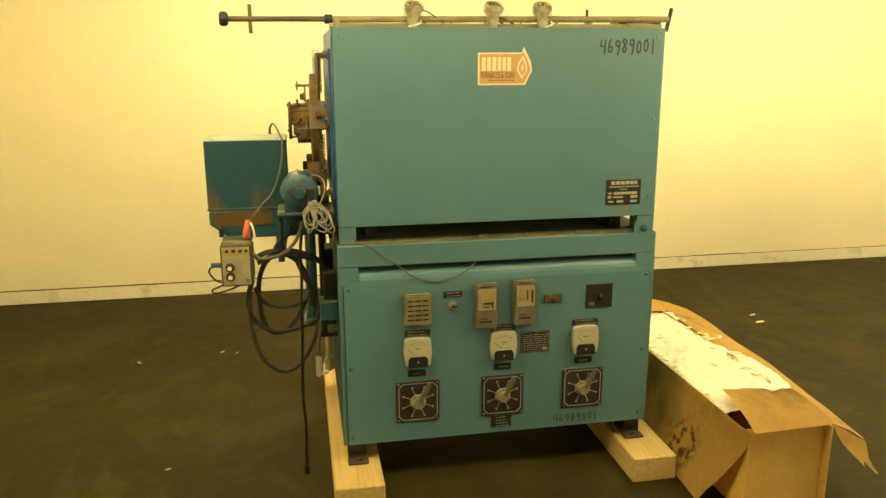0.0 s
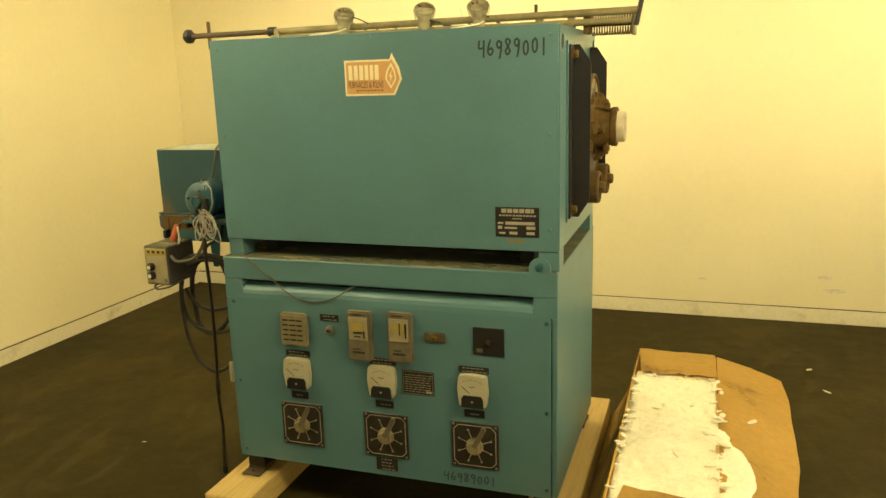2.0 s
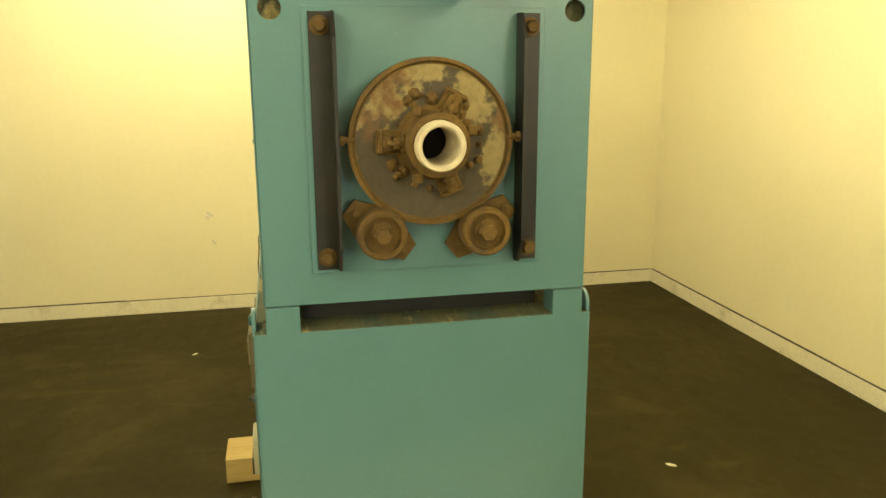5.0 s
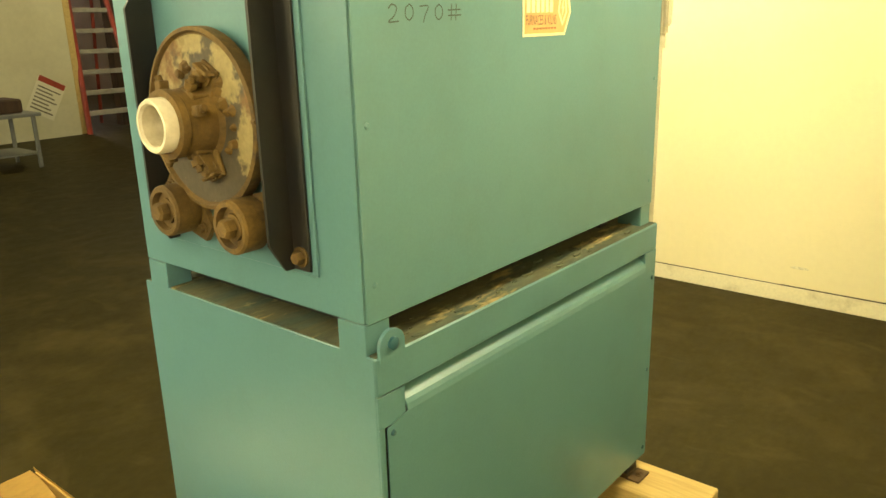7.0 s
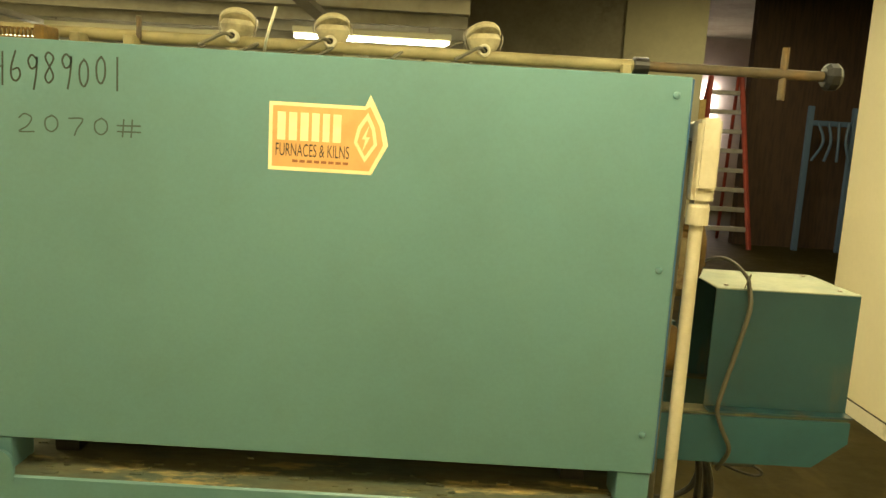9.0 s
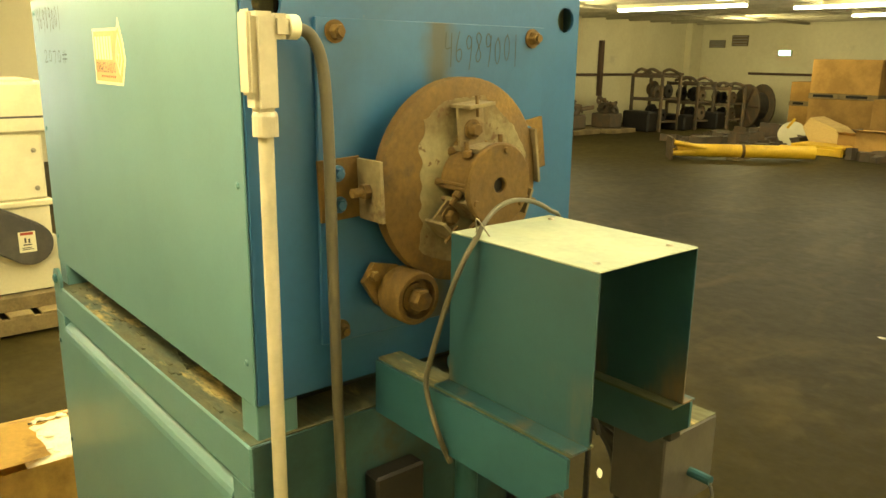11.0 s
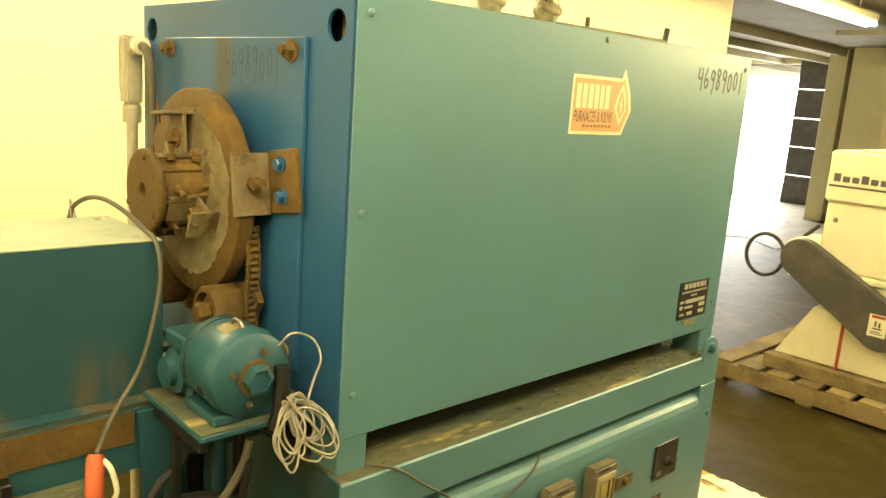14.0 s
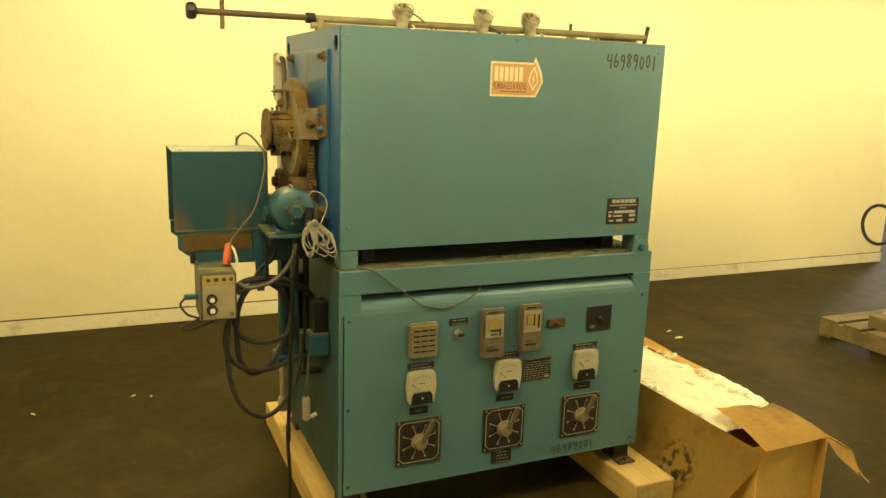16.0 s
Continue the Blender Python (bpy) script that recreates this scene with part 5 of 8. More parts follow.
def clamp(center_x, e, angle, parent, reach):
    """A bolted clamp block that holds the tube hub, set round the axis at an angle."""
    def turn(bmq):
        bmesh.ops.rotate(bmq, verts=bmq.verts, cent=(0, 0, 0), matrix=Matrix.Rotation(angle, 3, "X"))
        bmesh.ops.translate(bmq, verts=bmq.verts, vec=(center_x, AX_Y, AX_Z))
        return bmq

    bmq = box(0.0, 0.060, -0.026, e * 0.010, reach + 0.022, 0.026, 0.003)
    box(0.0, 0.060, -0.020, e * 0.046, 0.070, 0.020, 0.003, bmq)
    box(0.0, reach + 0.010, -0.024, e * 0.030, reach + 0.018, 0.024, 0.003, bmq)
    prism([(0.066, 0.0), (reach + 0.012, 0.0), (reach + 0.012, 0.026), (0.066, 0.040)], 0.006, (0.0, 0, 0.014), Vector((0, 1, 0)), Vector((e, 0, 0)), bmq)
    cl = part("clamp", turn(bmq), M_RUST, parent, "rusty bolted clamp")
    bmq = bmesh.new()
    bolt((e * 0.012, 0.100, 0.0), (e, 0, 0), 0.014, 0.018, bmq)
    lathe((e * 0.040, 0.045, 0.0), (0, 1, 0), [(0, 0), (0.0065, 0), (0.0065, 0.055), (0, 0.055)], 10, bmq)
    lathe((e * 0.040, 0.076, 0.0), (0, 1, 0), [(0, 0), (0.0125, 0), (0.0125, 0.012), (0, 0.012)], 6, bmq)
    part("clamp_bolt", turn(bmq), M_RUST, cl)


for w in (62, 178, 292):
    clamp(ex + 0.048, 1, math.radians(w), ring, 0.098)
for k in range(22):
    w, q = rng.uniform(0, 6.28), rng.uniform(0.080, 0.112)
    bm = lathe((ex + 0.0482, AX_Y + q * math.cos(w), AX_Z + q * math.sin(w)), X, [(0, 0), (rng.uniform(0.006, 0.016), 0), (rng.uniform(0.004, 0.008), rng.uniform(0.005, 0.012)), (0, 0.012)], 7)
    part("rust_lump", bm, M_RUST, ring, "lump of caked rust" if k == 0 else "")
for w in (20, 120, 240):
    w = math.radians(w)
    p = Vector((ex + 0.10, AX_Y + 0.060 * math.cos(w), AX_Z + 0.060 * math.sin(w)))
    d = Vector((0, math.cos(w), math.sin(w)))
    bm = rod(p, p + d * 0.040, 0.007, 10)
    box(p.x - 0.010, p.y + d.y * 0.02 - 0.010, p.z + d.z * 0.02 - 0.010, p.x + 0.010, p.y + d.y * 0.02 + 0.010, p.z + d.z * 0.02 + 0.010, 0.002, bm)
    part("set_screw", bm, M_RUST, hub)
for y0, s in ((-0.163, 1), (0.232, -1)):
    bm = rod((ex + 0.045, y0, AX_Z + 0.008), (ex + 0.045, y0 + s * 0.034, AX_Z + 0.008), 0.007, 10)
    for q in (0.001, 0.020):
        lathe((ex + 0.045, y0 + s * q, AX_Z + 0.008), (0, s, 0), [(0, 0), (0.012, 0), (0.012, 0.010), (0, 0.010)], 6, bm)
    part("guide_bolt", bm, M_RUST, F, "guide bolt between the angle and the ring")


def roller(x, e, y, z, lean, name="support_roller", k=1.0):
    r = part(name, lathe((x, y, z), (e, 0, 0), [(a_ * k, b_) for a_, b_ in [(0, 0), (0.050, 0), (0.054, 0.006), (0.054, 0.055), (0.050, 0.060), (0.041, 0.060), (0.039, 0.045), (0.022, 0.045), (0, 0.045)]], 36), M_RUST, F, "rusty support roller", True)
    bmq = lathe((x + e * 0.044, y, z), (e, 0, 0), [(0, 0), (0.027, 0), (0.027, 0.008), (0, 0.008)], 20)
    bolt((x + e * 0.050, y, z), (e, 0, 0), 0.020, 0.022, bmq, False)
    part("axle_nut", bmq, M_RUST, r, "", False)
    out = [(a_ * k, b_ * k) for a_, b_ in [(-0.085, -0.022), (-0.03, -0.045), (0.03, -0.045), (0.085, -0.022), (0.085, 0.022), (0.03, 0.045), (-0.03, 0.045), (-0.085, 0.022)]]
    c, s = math.cos(lean), math.sin(lean)
    bmq = prism([(a * c - b * s, a * s + b * c) for a, b in out], 0.012, (x - e * 0.012 if e > 0 else x + 0.0, y, z), Y, Z)
    for q in (-0.066, 0.066):
        bolt((x + e * 0.001, y + q * c, z + q * s), (e, 0, 0), 0.009, 0.010, bmq)
    part("bearing_bracket", bmq, M_RUST, r, "diamond bearing bracket")


roller(ex + 0.030, 1, -0.080, 1.180, math.radians(-38))
roller(ex + 0.030, 1, 0.148, 1.178, math.radians(38))

# ---- drive end: blue bearing plate, driven ring, hub, rollers, chain, motor ----
lx = UX0 - 0.004
bp_left = part("blue_bearing_plate", box(lx - 0.0085, -0.223, 1.094, lx - 0.0005, 0.290, 1.630, 0.001), M_BLUESTAIN, F, "blue painted bearing plate")
for yy in (0.256, -0.188):
    for zz in (1.609, 1.116):
        bm = bolt((lx - 0.0085, yy, zz), -X, 0.0125, 0.014)
        rod((lx - 0.02, yy, zz), (lx - 0.031, yy, zz), 0.007, 10, bm)
        part("plate_bolt", bm, M_RUST, bp_left, "rusty bolt")
rx = lx - 0.042
AX_Y, AX_Z = 0.033, 1.361
HUB_Y, HUB_Z = 0.029, 1.364
dring = part("driven_ring", lathe((rx, AX_Y, AX_Z), -X, [(0, 0), (0.176, 0), (0.179, 0.004), (0.179, 0.028), (0.174, 0.031), (0, 0.031)], 64), M_RUST, F, "large rusty driven ring", True)
out = []
for k in range(140):
    w = 2 * math.pi * k / 140
    rr = 0.146 + 0.010 * noise.noise(Vector((math.cos(w) * 2.2, math.sin(w) * 2.2, 3.0))) + 0.006 * noise.noise(Vector((math.cos(w) * 11, math.sin(w) * 11, 1.0)))
    yy, zz = rr * math.cos(w), rr * math.sin(w)
    out.append((max(yy, -0.098 + 0.014 * noise.noise(Vector((zz * 45, 2.0, 0.5)))), zz))
part("pale_face", prism(out, 0.0012, (rx - 0.0312, AX_Y, AX_Z), -Y, Z), M_SCALE, dring, "pale heat-scaled face of the ring")
arc = [math.radians(-4 + 190 * k / 24) for k in range(25)]
out = [(0.061 * math.cos(w), 0.061 * math.sin(w)) for w in arc] + [(0.055 * math.cos(w), 0.055 * math.sin(w)) for w in reversed(arc)]
hubl = part("drive_hub", prism(out, 0.082, (rx - 0.0325, HUB_Y, HUB_Z), -Y, Z), M_RUST, F, "rusty half shell of the drive hub, open below")
part("hub_core", lathe((rx - 0.032, HUB_Y, HUB_Z), -X, [(0, 0), (0.030, 0), (0.030, 0.056), (0.024, 0.064), (0, 0.064)], 24), M_DARKSTEEL, hubl, "dark core inside the hub", True)
for k in range(14):
    w, q = rng.uniform(0, 6.28), rng.uniform(0.064, 0.078)
    bm = lathe((rx - 0.0325, HUB_Y + q * math.cos(w), HUB_Z + q * math.sin(w)), -X, [(0, 0), (rng.uniform(0.006, 0.012), 0), (0.004, rng.uniform(0.006, 0.014)), (0, 0.014)], 7)
    part("rust_lump", bm, M_RUST, dring, "lump of caked rust" if k == 0 else "")
hd = part("hub_disc", lathe((rx - 0.104, HUB_Y, HUB_Z), -X, [(0.013, 0), (0.070, 0), (0.072, 0.003), (0.072, 0.009), (0.069, 0.012), (0.015, 0.012), (0.013, 0.010)], 44, closed=True), M_RUST, F, "rusty hub disc with a centre hole", True)
part("hub_bore", lathe((rx - 0.106, HUB_Y, HUB_Z), -X, [(0, 0), (0.0135, 0)], 20), M_HOLE, hd)
for w in (100, 215, 335):
    w = math.radians(w)
    p = Vector((rx - 0.1165, HUB_Y + 0.060 * math.cos(w), HUB_Z + 0.060 * math.sin(w)))
    part("disc_screw", lathe(p, -X, [(0, 0), (0.006, 0), (0.005, 0.004), (0, 0.004)], 8), M_RUST, hd)
for w in (-4, 2, 140, 182, 189, 265):
    w = math.radians(w)
    a = Vector((rx - 0.034, HUB_Y + 0.063 * math.cos(w), HUB_Z + 0.063 * math.sin(w)))
    part("hub_bar", rod(a, a - X * 0.072, 0.0035, 8), M_RUST, hubl)


def strap_clamp(angle, high, wide):
    """A bent strap that grips the hub: an upright plate with a lip turned outwards, a bolt head and a gusset."""

    def turn(bmq):
        bmesh.ops.rotate(bmq, verts=bmq.verts, cent=(0, 0, 0), matrix=Matrix.Rotation(angle, 3, "X"))
        bmesh.ops.translate(bmq, verts=bmq.verts, vec=(rx - 0.032, HUB_Y, HUB_Z))
        return bmq

    h_ = wide / 2
    bmq = box(-0.014, 0.058, -h_, -0.020, high, h_, 0.001)
    box(-0.052, high - 0.005, -h_, 0.0, high + 0.001, h_, 0.001, bmq)
    box(-0.066, 0.056, -h_, 0.0, 0.064, h_, 0.001, bmq)
    cl = part("strap_clamp", turn(bmq), M_CLAMP, dring, "bent rusty strap clamp")
    bmq = bolt((-0.020, 0.058 + (high - 0.058) * 0.42, 0.0), (-1, 0, 0), 0.012, 0.014)
    rod((-0.046, high - 0.02, -h_ * 0.3), (-0.046, high + 0.016, -h_ * 0.3), 0.0028, 8, bmq)
    part("clamp_bolt", turn(bmq), M_RUST, cl)
    for q in (-1, 1):
        bmq = lathe((-0.048, 0.052, q * (h_ + 0.010)), (0, 1, 0), [(0, 0), (0.009, 0), (0.009, 0.010), (0.0045, 0.012), (0.0045, 0.026), (0, 0.026)], 8)
        part("clamp_nut", turn(bmq), M_RUST, cl)


for w, high, wide in ((84, 0.134, 0.058), (202, 0.116, 0.046), (316, 0.112, 0.046)):
    strap_clamp(math.radians(w), high, wide)


def guide_bracket(y_in, y_out, z, s, lean):
    """Rusty angle bolted askew to the plate, with a guide screw that bears on the ring."""

    def askew(bmq):
        bmesh.ops.rotate(bmq, verts=bmq.verts, cent=(lx, y_in, z), matrix=Matrix.Rotation(lean, 3, "X"))
        return bmq

    bmq = box(lx - 0.0095, min(y_in, y_out), z - 0.052, lx - 0.016, max(y_in, y_out), z + 0.050, 0.001)
    b = part("guide_bracket", askew(bmq), M_RUST, F, "rusty angle bracket with a guide screw")
    bmq = box(lx - 0.0163, min(y_in, y_in + s * 0.007), z - 0.055, lx - 0.082, max(y_in, y_in + s * 0.007), z + 0.047, 0.001)
    part("bracket_flange", askew(bmq), M_CLAMP, b, "dusty flange")
    for dz in (-0.026, 0.026):
        part("bracket_bolt", askew(bolt((lx - 0.016, y_in + s * 0.045, z + dz), -X, 0.0095, 0.010)), M_BLUE, b, "paint-covered bolt")
    p = Vector((lx - 0.048, y_in - s * 0.022, z - 0.004))
    bmq = rod(p, p + Y * s * 0.062, 0.0075, 10)
    lathe(p, (0, s, 0), [(0, 0), (0.012, 0), (0.012, 0.014), (0, 0.014)], 12, bmq)
    lathe(p + Y * s * 0.031, (0, s, 0), [(0, 0), (0.013, 0), (0.013, 0.011), (0, 0.011)], 6, bmq)
    part("guide_screw", askew(bmq), M_RUST, b)


guide_bracket(0.214, 0.294, 1.363, 1, math.radians(-3))
guide_bracket(-0.136, -0.228, 1.398, -1, math.radians(-9))
roller(lx - 0.035, -1, 0.152, 1.172, math.radians(35), k=0.87)
roller(lx - 0.035, -1, -0.075, 1.168, math.radians(-35), k=0.87)
bm = bmesh.new()
for k in range(20):
    zz = 1.318 - k * 0.0112
    yy = -0.128 - 0.012 * k / 19 - 0.005 * math.sin(k * 0.34)
    rod((lx - 0.046, yy, zz), (lx - 0.032, yy, zz), 0.0052, 8, bm)
    if k % 2:
        box(lx - 0.0505, yy - 0.004, zz - 0.005, lx - 0.0475, yy + 0.004, zz + 0.0165, 0.001, bm)
        box(lx - 0.0305, yy - 0.004, zz - 0.005, lx - 0.0275, yy + 0.004, zz + 0.0165, 0.001, bm)
    else:
        box(lx - 0.0473, yy - 0.0035, zz - 0.004, lx - 0.0462, yy + 0.0035, zz + 0.0155, 0, bm)
part("drive_chain", bm, M_RUST, F, "rusty roller chain")
part("sprocket", lathe((lx - 0.030, -0.150, 1.105), -X, [(0, 0), (0.034, 0), (0.034, 0.018), (0, 0.018)], 20), M_RUST, F)

# motor shelf and gear motor
shelf = part("motor_shelf", box(-0.782, -0.306, 1.052, LX0 - 0.002, -0.098, 1.060, 0.001), M_SEA, F, "dusty sea green motor shelf")
part("shelf_dust", box(-0.779, -0.303, 1.0605, LX0 - 0.006, -0.102, 1.0625), M_DUST, shelf, "layer of grime")
part("shelf_gusset", prism([(-0.802, 1.0395), (-0.735, 1.0395), (-0.768, 0.842), (-0.790, 0.842)], 0.005, (0, -0.124, 0), X, Z), M_SEA, shelf)
part("shelf_angle", box(-0.778, -0.292, 1.030, -0.766, -0.130, 1.0515, 0.001), M_BLACK, shelf, "black angle under the shelf")
my0, my1, mx, mz = -0.180, -0.310, -0.700, 1.136
motor = part("gear_motor", lathe((mx, my0, mz), (0, -1, 0), [(0, 0), (0.053, 0.0), (0.061, 0.008), (0.065, 0.016), (0.065, 0.094), (0.068, 0.096), (0.068, 0.104), (0.063, 0.117), (0.046, 0.128), (0, 0.130)], 40), M_SEA, F, "sea green drive motor", True)
for k in range(4):
    q = math.radians(45 + 90 * k)
    part("motor_screw", lathe((mx + 0.040 * math.cos(q + 0.5), my1 - 0.001, mz + 0.040 * math.sin(q + 0.5)), (0, -1, 0), [(0, 0), (0.005, 0), (0.0045, 0.005), (0, 0.006)], 8), M_DARKSTEEL, motor)
    part("motor_bolt", lathe((mx + 0.055 * math.cos(q), my1 + 0.030, mz + 0.055 * math.sin(q)), (0, -1, 0), [(0, 0), (0.007, 0), (0.007, 0.016), (0.004, 0.018), (0, 0.018)], 8), M_SEA, motor)
part("motor_boss", lathe((mx, my1 + 0.004, mz), (0, -1, 0), [(0, 0), (0.028, 0), (0.028, 0.006), (0, 0.006)], 24), M_RUST, motor, "rusty rim of the end boss", True)
part("boss_cap", lathe((mx, my1 - 0.002, mz), (0, -1, 0), [(0, 0), (0.024, 0), (0.023, 0.012), (0.017, 0.014), (0.017, 0.010), (0, 0.010)], 6), M_SEA, motor)
part("motor_seam", lathe((mx, my0 - 0.030, mz), (0, -1, 0), [(0.0652, 0), (0.0660, 0.001), (0.0660, 0.003), (0.0652, 0.004)], 40), M_BLACK, motor)
out = [(0.0660 * math.cos(q) + mx, 0.0660 * math.sin(q) + mz) for q in [math.radians(84 + 6 * k) for k in range(6)]]
bm = bmesh.new()
for (a, b), (c, d) in zip(out, out[1:]):
    bm.faces.new([bm.verts.new(p) for p in ((a, my0 - 0.055, b), (a, my0 - 0.090, b), (c, my0 - 0.090, d), (c, my0 - 0.055, d))])
part("motor_label", bm, M_TAN, motor, "small tan motor label")
part("knockout", lathe((mx - 0.0655 * math.cos(0.35), my0 - 0.082, mz - 0.0655 * math.sin(0.35)), (-math.cos(0.35), 0, -math.sin(0.35)), [(0.0065, 0), (0.0090, 0), (0.0085, 0.0015), (0.0065, 0.0015)], 20, closed=True), M_BLACK, motor, "dark ring of a knock-out")
part("motor_foot", box(mx - 0.055, my1 + 0.02, 1.0628, mx + 0.055, my0 - 0.01, 1.078, 0.003), M_SEA, motor)
bm = box(mx - 0.042, my0 - 0.002, 1.0628, mx + 0.042, -0.105, 1.165, 0.006)
box(mx - 0.050, my0 + 0.002, 1.140, mx + 0.050, -0.108, 1.166, 0.004, bm)
gear = part("gearbox", bm, M_SEA, F, "sea green worm gearbox")
part("gearbox_cap", lathe((mx - 0.042, -0.147, 1.105), -X, [(0, 0), (0.036, 0), (0.036, 0.010), (0.024, 0.014), (0.024, 0.026), (0, 0.028)], 24), M_SEA, gear, "", True)
part("motor_eye", cable([(mx - 0.004, -0.245, mz + 0.060), (mx - 0.006, -0.252, mz + 0.074), (mx - 0.004, -0.268, mz + 0.074), (mx - 0.002, -0.276, mz + 0.060)], 0.003), M_STEEL, motor)

# hood over the feed, on two angle rails
HX0, HX1, HY0, HY1, HZ1 = -1.040, -0.742, -0.083, 0.147, 1.303
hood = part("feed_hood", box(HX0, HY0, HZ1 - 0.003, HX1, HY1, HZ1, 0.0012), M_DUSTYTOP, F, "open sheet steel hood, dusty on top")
for y0, s in ((HY0, 1), (HY1, -1)):
    bm = box(HX0, y0, 1.050, HX1, y0 + s * 0.003, HZ1 - 0.0032)
    box(HX0, y0 - s * 0.001, 1.047, HX1, y0 - s * 0.032, 1.050, 0, bm)
    # side colour holds its own shade as well as the rust
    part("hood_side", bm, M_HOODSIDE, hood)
    part("rail", prism([(HX0 + 0.006, 0.0), (LX0 - 0.002, 0.0), (LX0 - 0.002, -0.100), (HX0 + 0.075, -0.100), (HX0 + 0.006, -0.045)], 0.006, (0, y0 - (s * 0.03) + (0.006 if s < 0 else 0), 1.041), X, Z), M_SEA, F, "sea green angle rail")
    ytop = y0 - s * 0.03
    part("rail_flange", box(HX0 + 0.006, min(ytop, ytop + s * 0.050), 1.0412, LX0 - 0.002, max(ytop, ytop + s * 0.050), 1.0462, 0.0008), M_DUST, F, "rail flange caked with dirt")
for xx in (HX0 + 0.03, HX1 - 0.03):
    for yy in (HY0 + 0.03, HY1 - 0.03):
        part("hood_rivet", lathe((xx, yy, HZ1), Z, [(0, 0), (0.006, 0), (0.004, 0.003), (0, 0.003)], 10), M_STEEL, hood)
part("rust_stained_skirt", box(-1.020, -0.1225, 0.988, -0.805, -0.1195, 1.0405), M_RUST, F, "rust stained plate under the hood")
# feed cylinder with clevis
cyl = part("feed_cylinder", lathe((-0.668, 0.036, 0.560), Z, [(0, 0), (0.030, 0), (0.030, 0.02), (0.022, 0.025), (0.022, 0.36), (0.027, 0.365), (0.027, 0.39), (0, 0.39)], 24), M_SEA, F, "sea green feed cylinder", True)
bm = box(-0.683, 0.012, 0.962, -0.653, 0.019, 1.052, 0.002)
box(-0.683, 0.053, 0.962, -0.653, 0.060, 1.052, 0.002, bm)
box(-0.683, 0.012, 0.945, -0.653, 0.060, 0.963, 0.002, bm)
rod((-0.668, -0.006, 1.036), (-0.668, 0.078, 1.036), 0.010, 12, bm)
for yy in (0.000, 0.065):
    lathe((-0.668, yy, 1.036), (0, 1, 0), [(0, 0), (0.017, 0), (0.017, 0.010), (0, 0.010)], 14, bm)
box(-0.677, 0.028, 1.000, -0.659, 0.044, 1.090, 0.003, bm)
part("clevis", bm, M_SEA, cyl)
part("cylinder_foot", box(-0.705, -0.02, 0.540, LX0 - 0.001, 0.09, 0.560, 0.004), M_SEA, F)
part("support_post", rod((-0.628, -0.13, 0.55), (-0.628, -0.13, 1.05), 0.011, 14), M_BLACK, F, "dark support post", True)
part("post_foot", box(-0.650, -0.150, 0.535, LX0 - 0.001, -0.110, 0.549, 0.003), M_BLACK, F)
# junction boxes on the lower left side
part("junction_box", box(-0.645, -0.262, 0.640, LX0 - 0.0005, -0.185, 0.712, 0.004), M_SEA, F, "small sea green junction box")
part("junction_dust", box(-0.643, -0.260, 0.7122, LX0 - 0.003, -0.187, 0.7140), M_DUST, F)
part("switch_box", box(-0.622, 0.10, 0.62, LX0 - 0.0005, 0.21, 0.83, 0.005), M_BLACK, F, "dark switch box")
part("latch_tab", box(LX0 - 0.014, 0.05, 0.885, LX0 - 0.0005, 0.12, 0.915, 0.002), M_RUST, F, "rusty tab")

# conduit and flexible hose
cx_, cy_ = -0.604, 0.393
cond = part("conduit", rod((cx_, cy_, 0.22), (cx_, cy_, 1.490), 0.0115, 16), M_CONDUIT, F, "grey painted conduit", True)
bm = box(cx_ - 0.019, cy_ - 0.017, 1.490, cx_ + 0.019, cy_ + 0.021, 1.632, 0.007, seg=2)
box(cx_ - 0.017, 0.352, 1.594, cx_ + 0.017, cy_ - 0.010, 1.630, 0.007, bm, seg=2)
lathe((cx_, cy_, 1.455), Z, [(0, 0), (0.019, 0), (0.019, 0.030), (0.017, 0.036), (0, 0.036)], 18, bm)
lb = part("conduit_body", bm, M_CONDUIT, F, "cast conduit elbow body")
part("conduit_cover", box(cx_ - 0.017, cy_ + 0.0215, 1.515, cx_ + 0.017, cy_ + 0.030, 1.634, 0.004, seg=2), M_CONDUIT, lb)
part("hose_collar", lathe((cx_, 0.353, 1.612), (0, -1, 0), [(0, 0), (0.018, 0), (0.018, 0.016), (0.013, 0.018), (0, 0.018)], 20), M_PALE, lb, "white hose collar", True)
part("flexible_hose", cable([(cx_, 0.340, 1.612), (cx_, 0.312, 1.600), (cx_ - 0.001, 0.294, 1.555), (cx_ - 0.002, 0.287, 1.45), (cx_, 0.283, 1.25), (cx_, 0.279, 1.0), (cx_ - 0.004, 0.276, 0.80), (cx_ + 0.012, 0.27, 0.72), (cx_ + 0.026, 0.26, 0.70)], 0.0095, 12), M_GREYCABLE, F, "grey-brown flexible hose", True)
bm = lathe((cx_, cy_, 0.175), Z, [(0, 0), (0.020, 0), (0.020, 0.05), (0.016, 0.06), (0, 0.06)], 16)
rod((cx_, cy_, 0.195), (LX0 - 0.001, cy_, 0.195), 0.014, 14, bm)
part("conduit_elbow", bm, M_CONDUIT, F, "conduit elbow at the base", True)
part("conduit_strap", box(cx_ - 0.002, cy_ - 0.045, 0.738, cx_ + 0.012, cy_ + 0.018, 0.756, 0.003), M_STEEL, F)

# top: rod with knob and cross bar, thermocouple heads, springs
RY, RZ = 0.070, 1.738
rodp = part("feed_rod", rod((-0.945, 0.080, 1.742), (0.828, 0.036, 1.748), 0.0105, 14), M_DARKSTEEL, F, "long steel rod along the top", True)
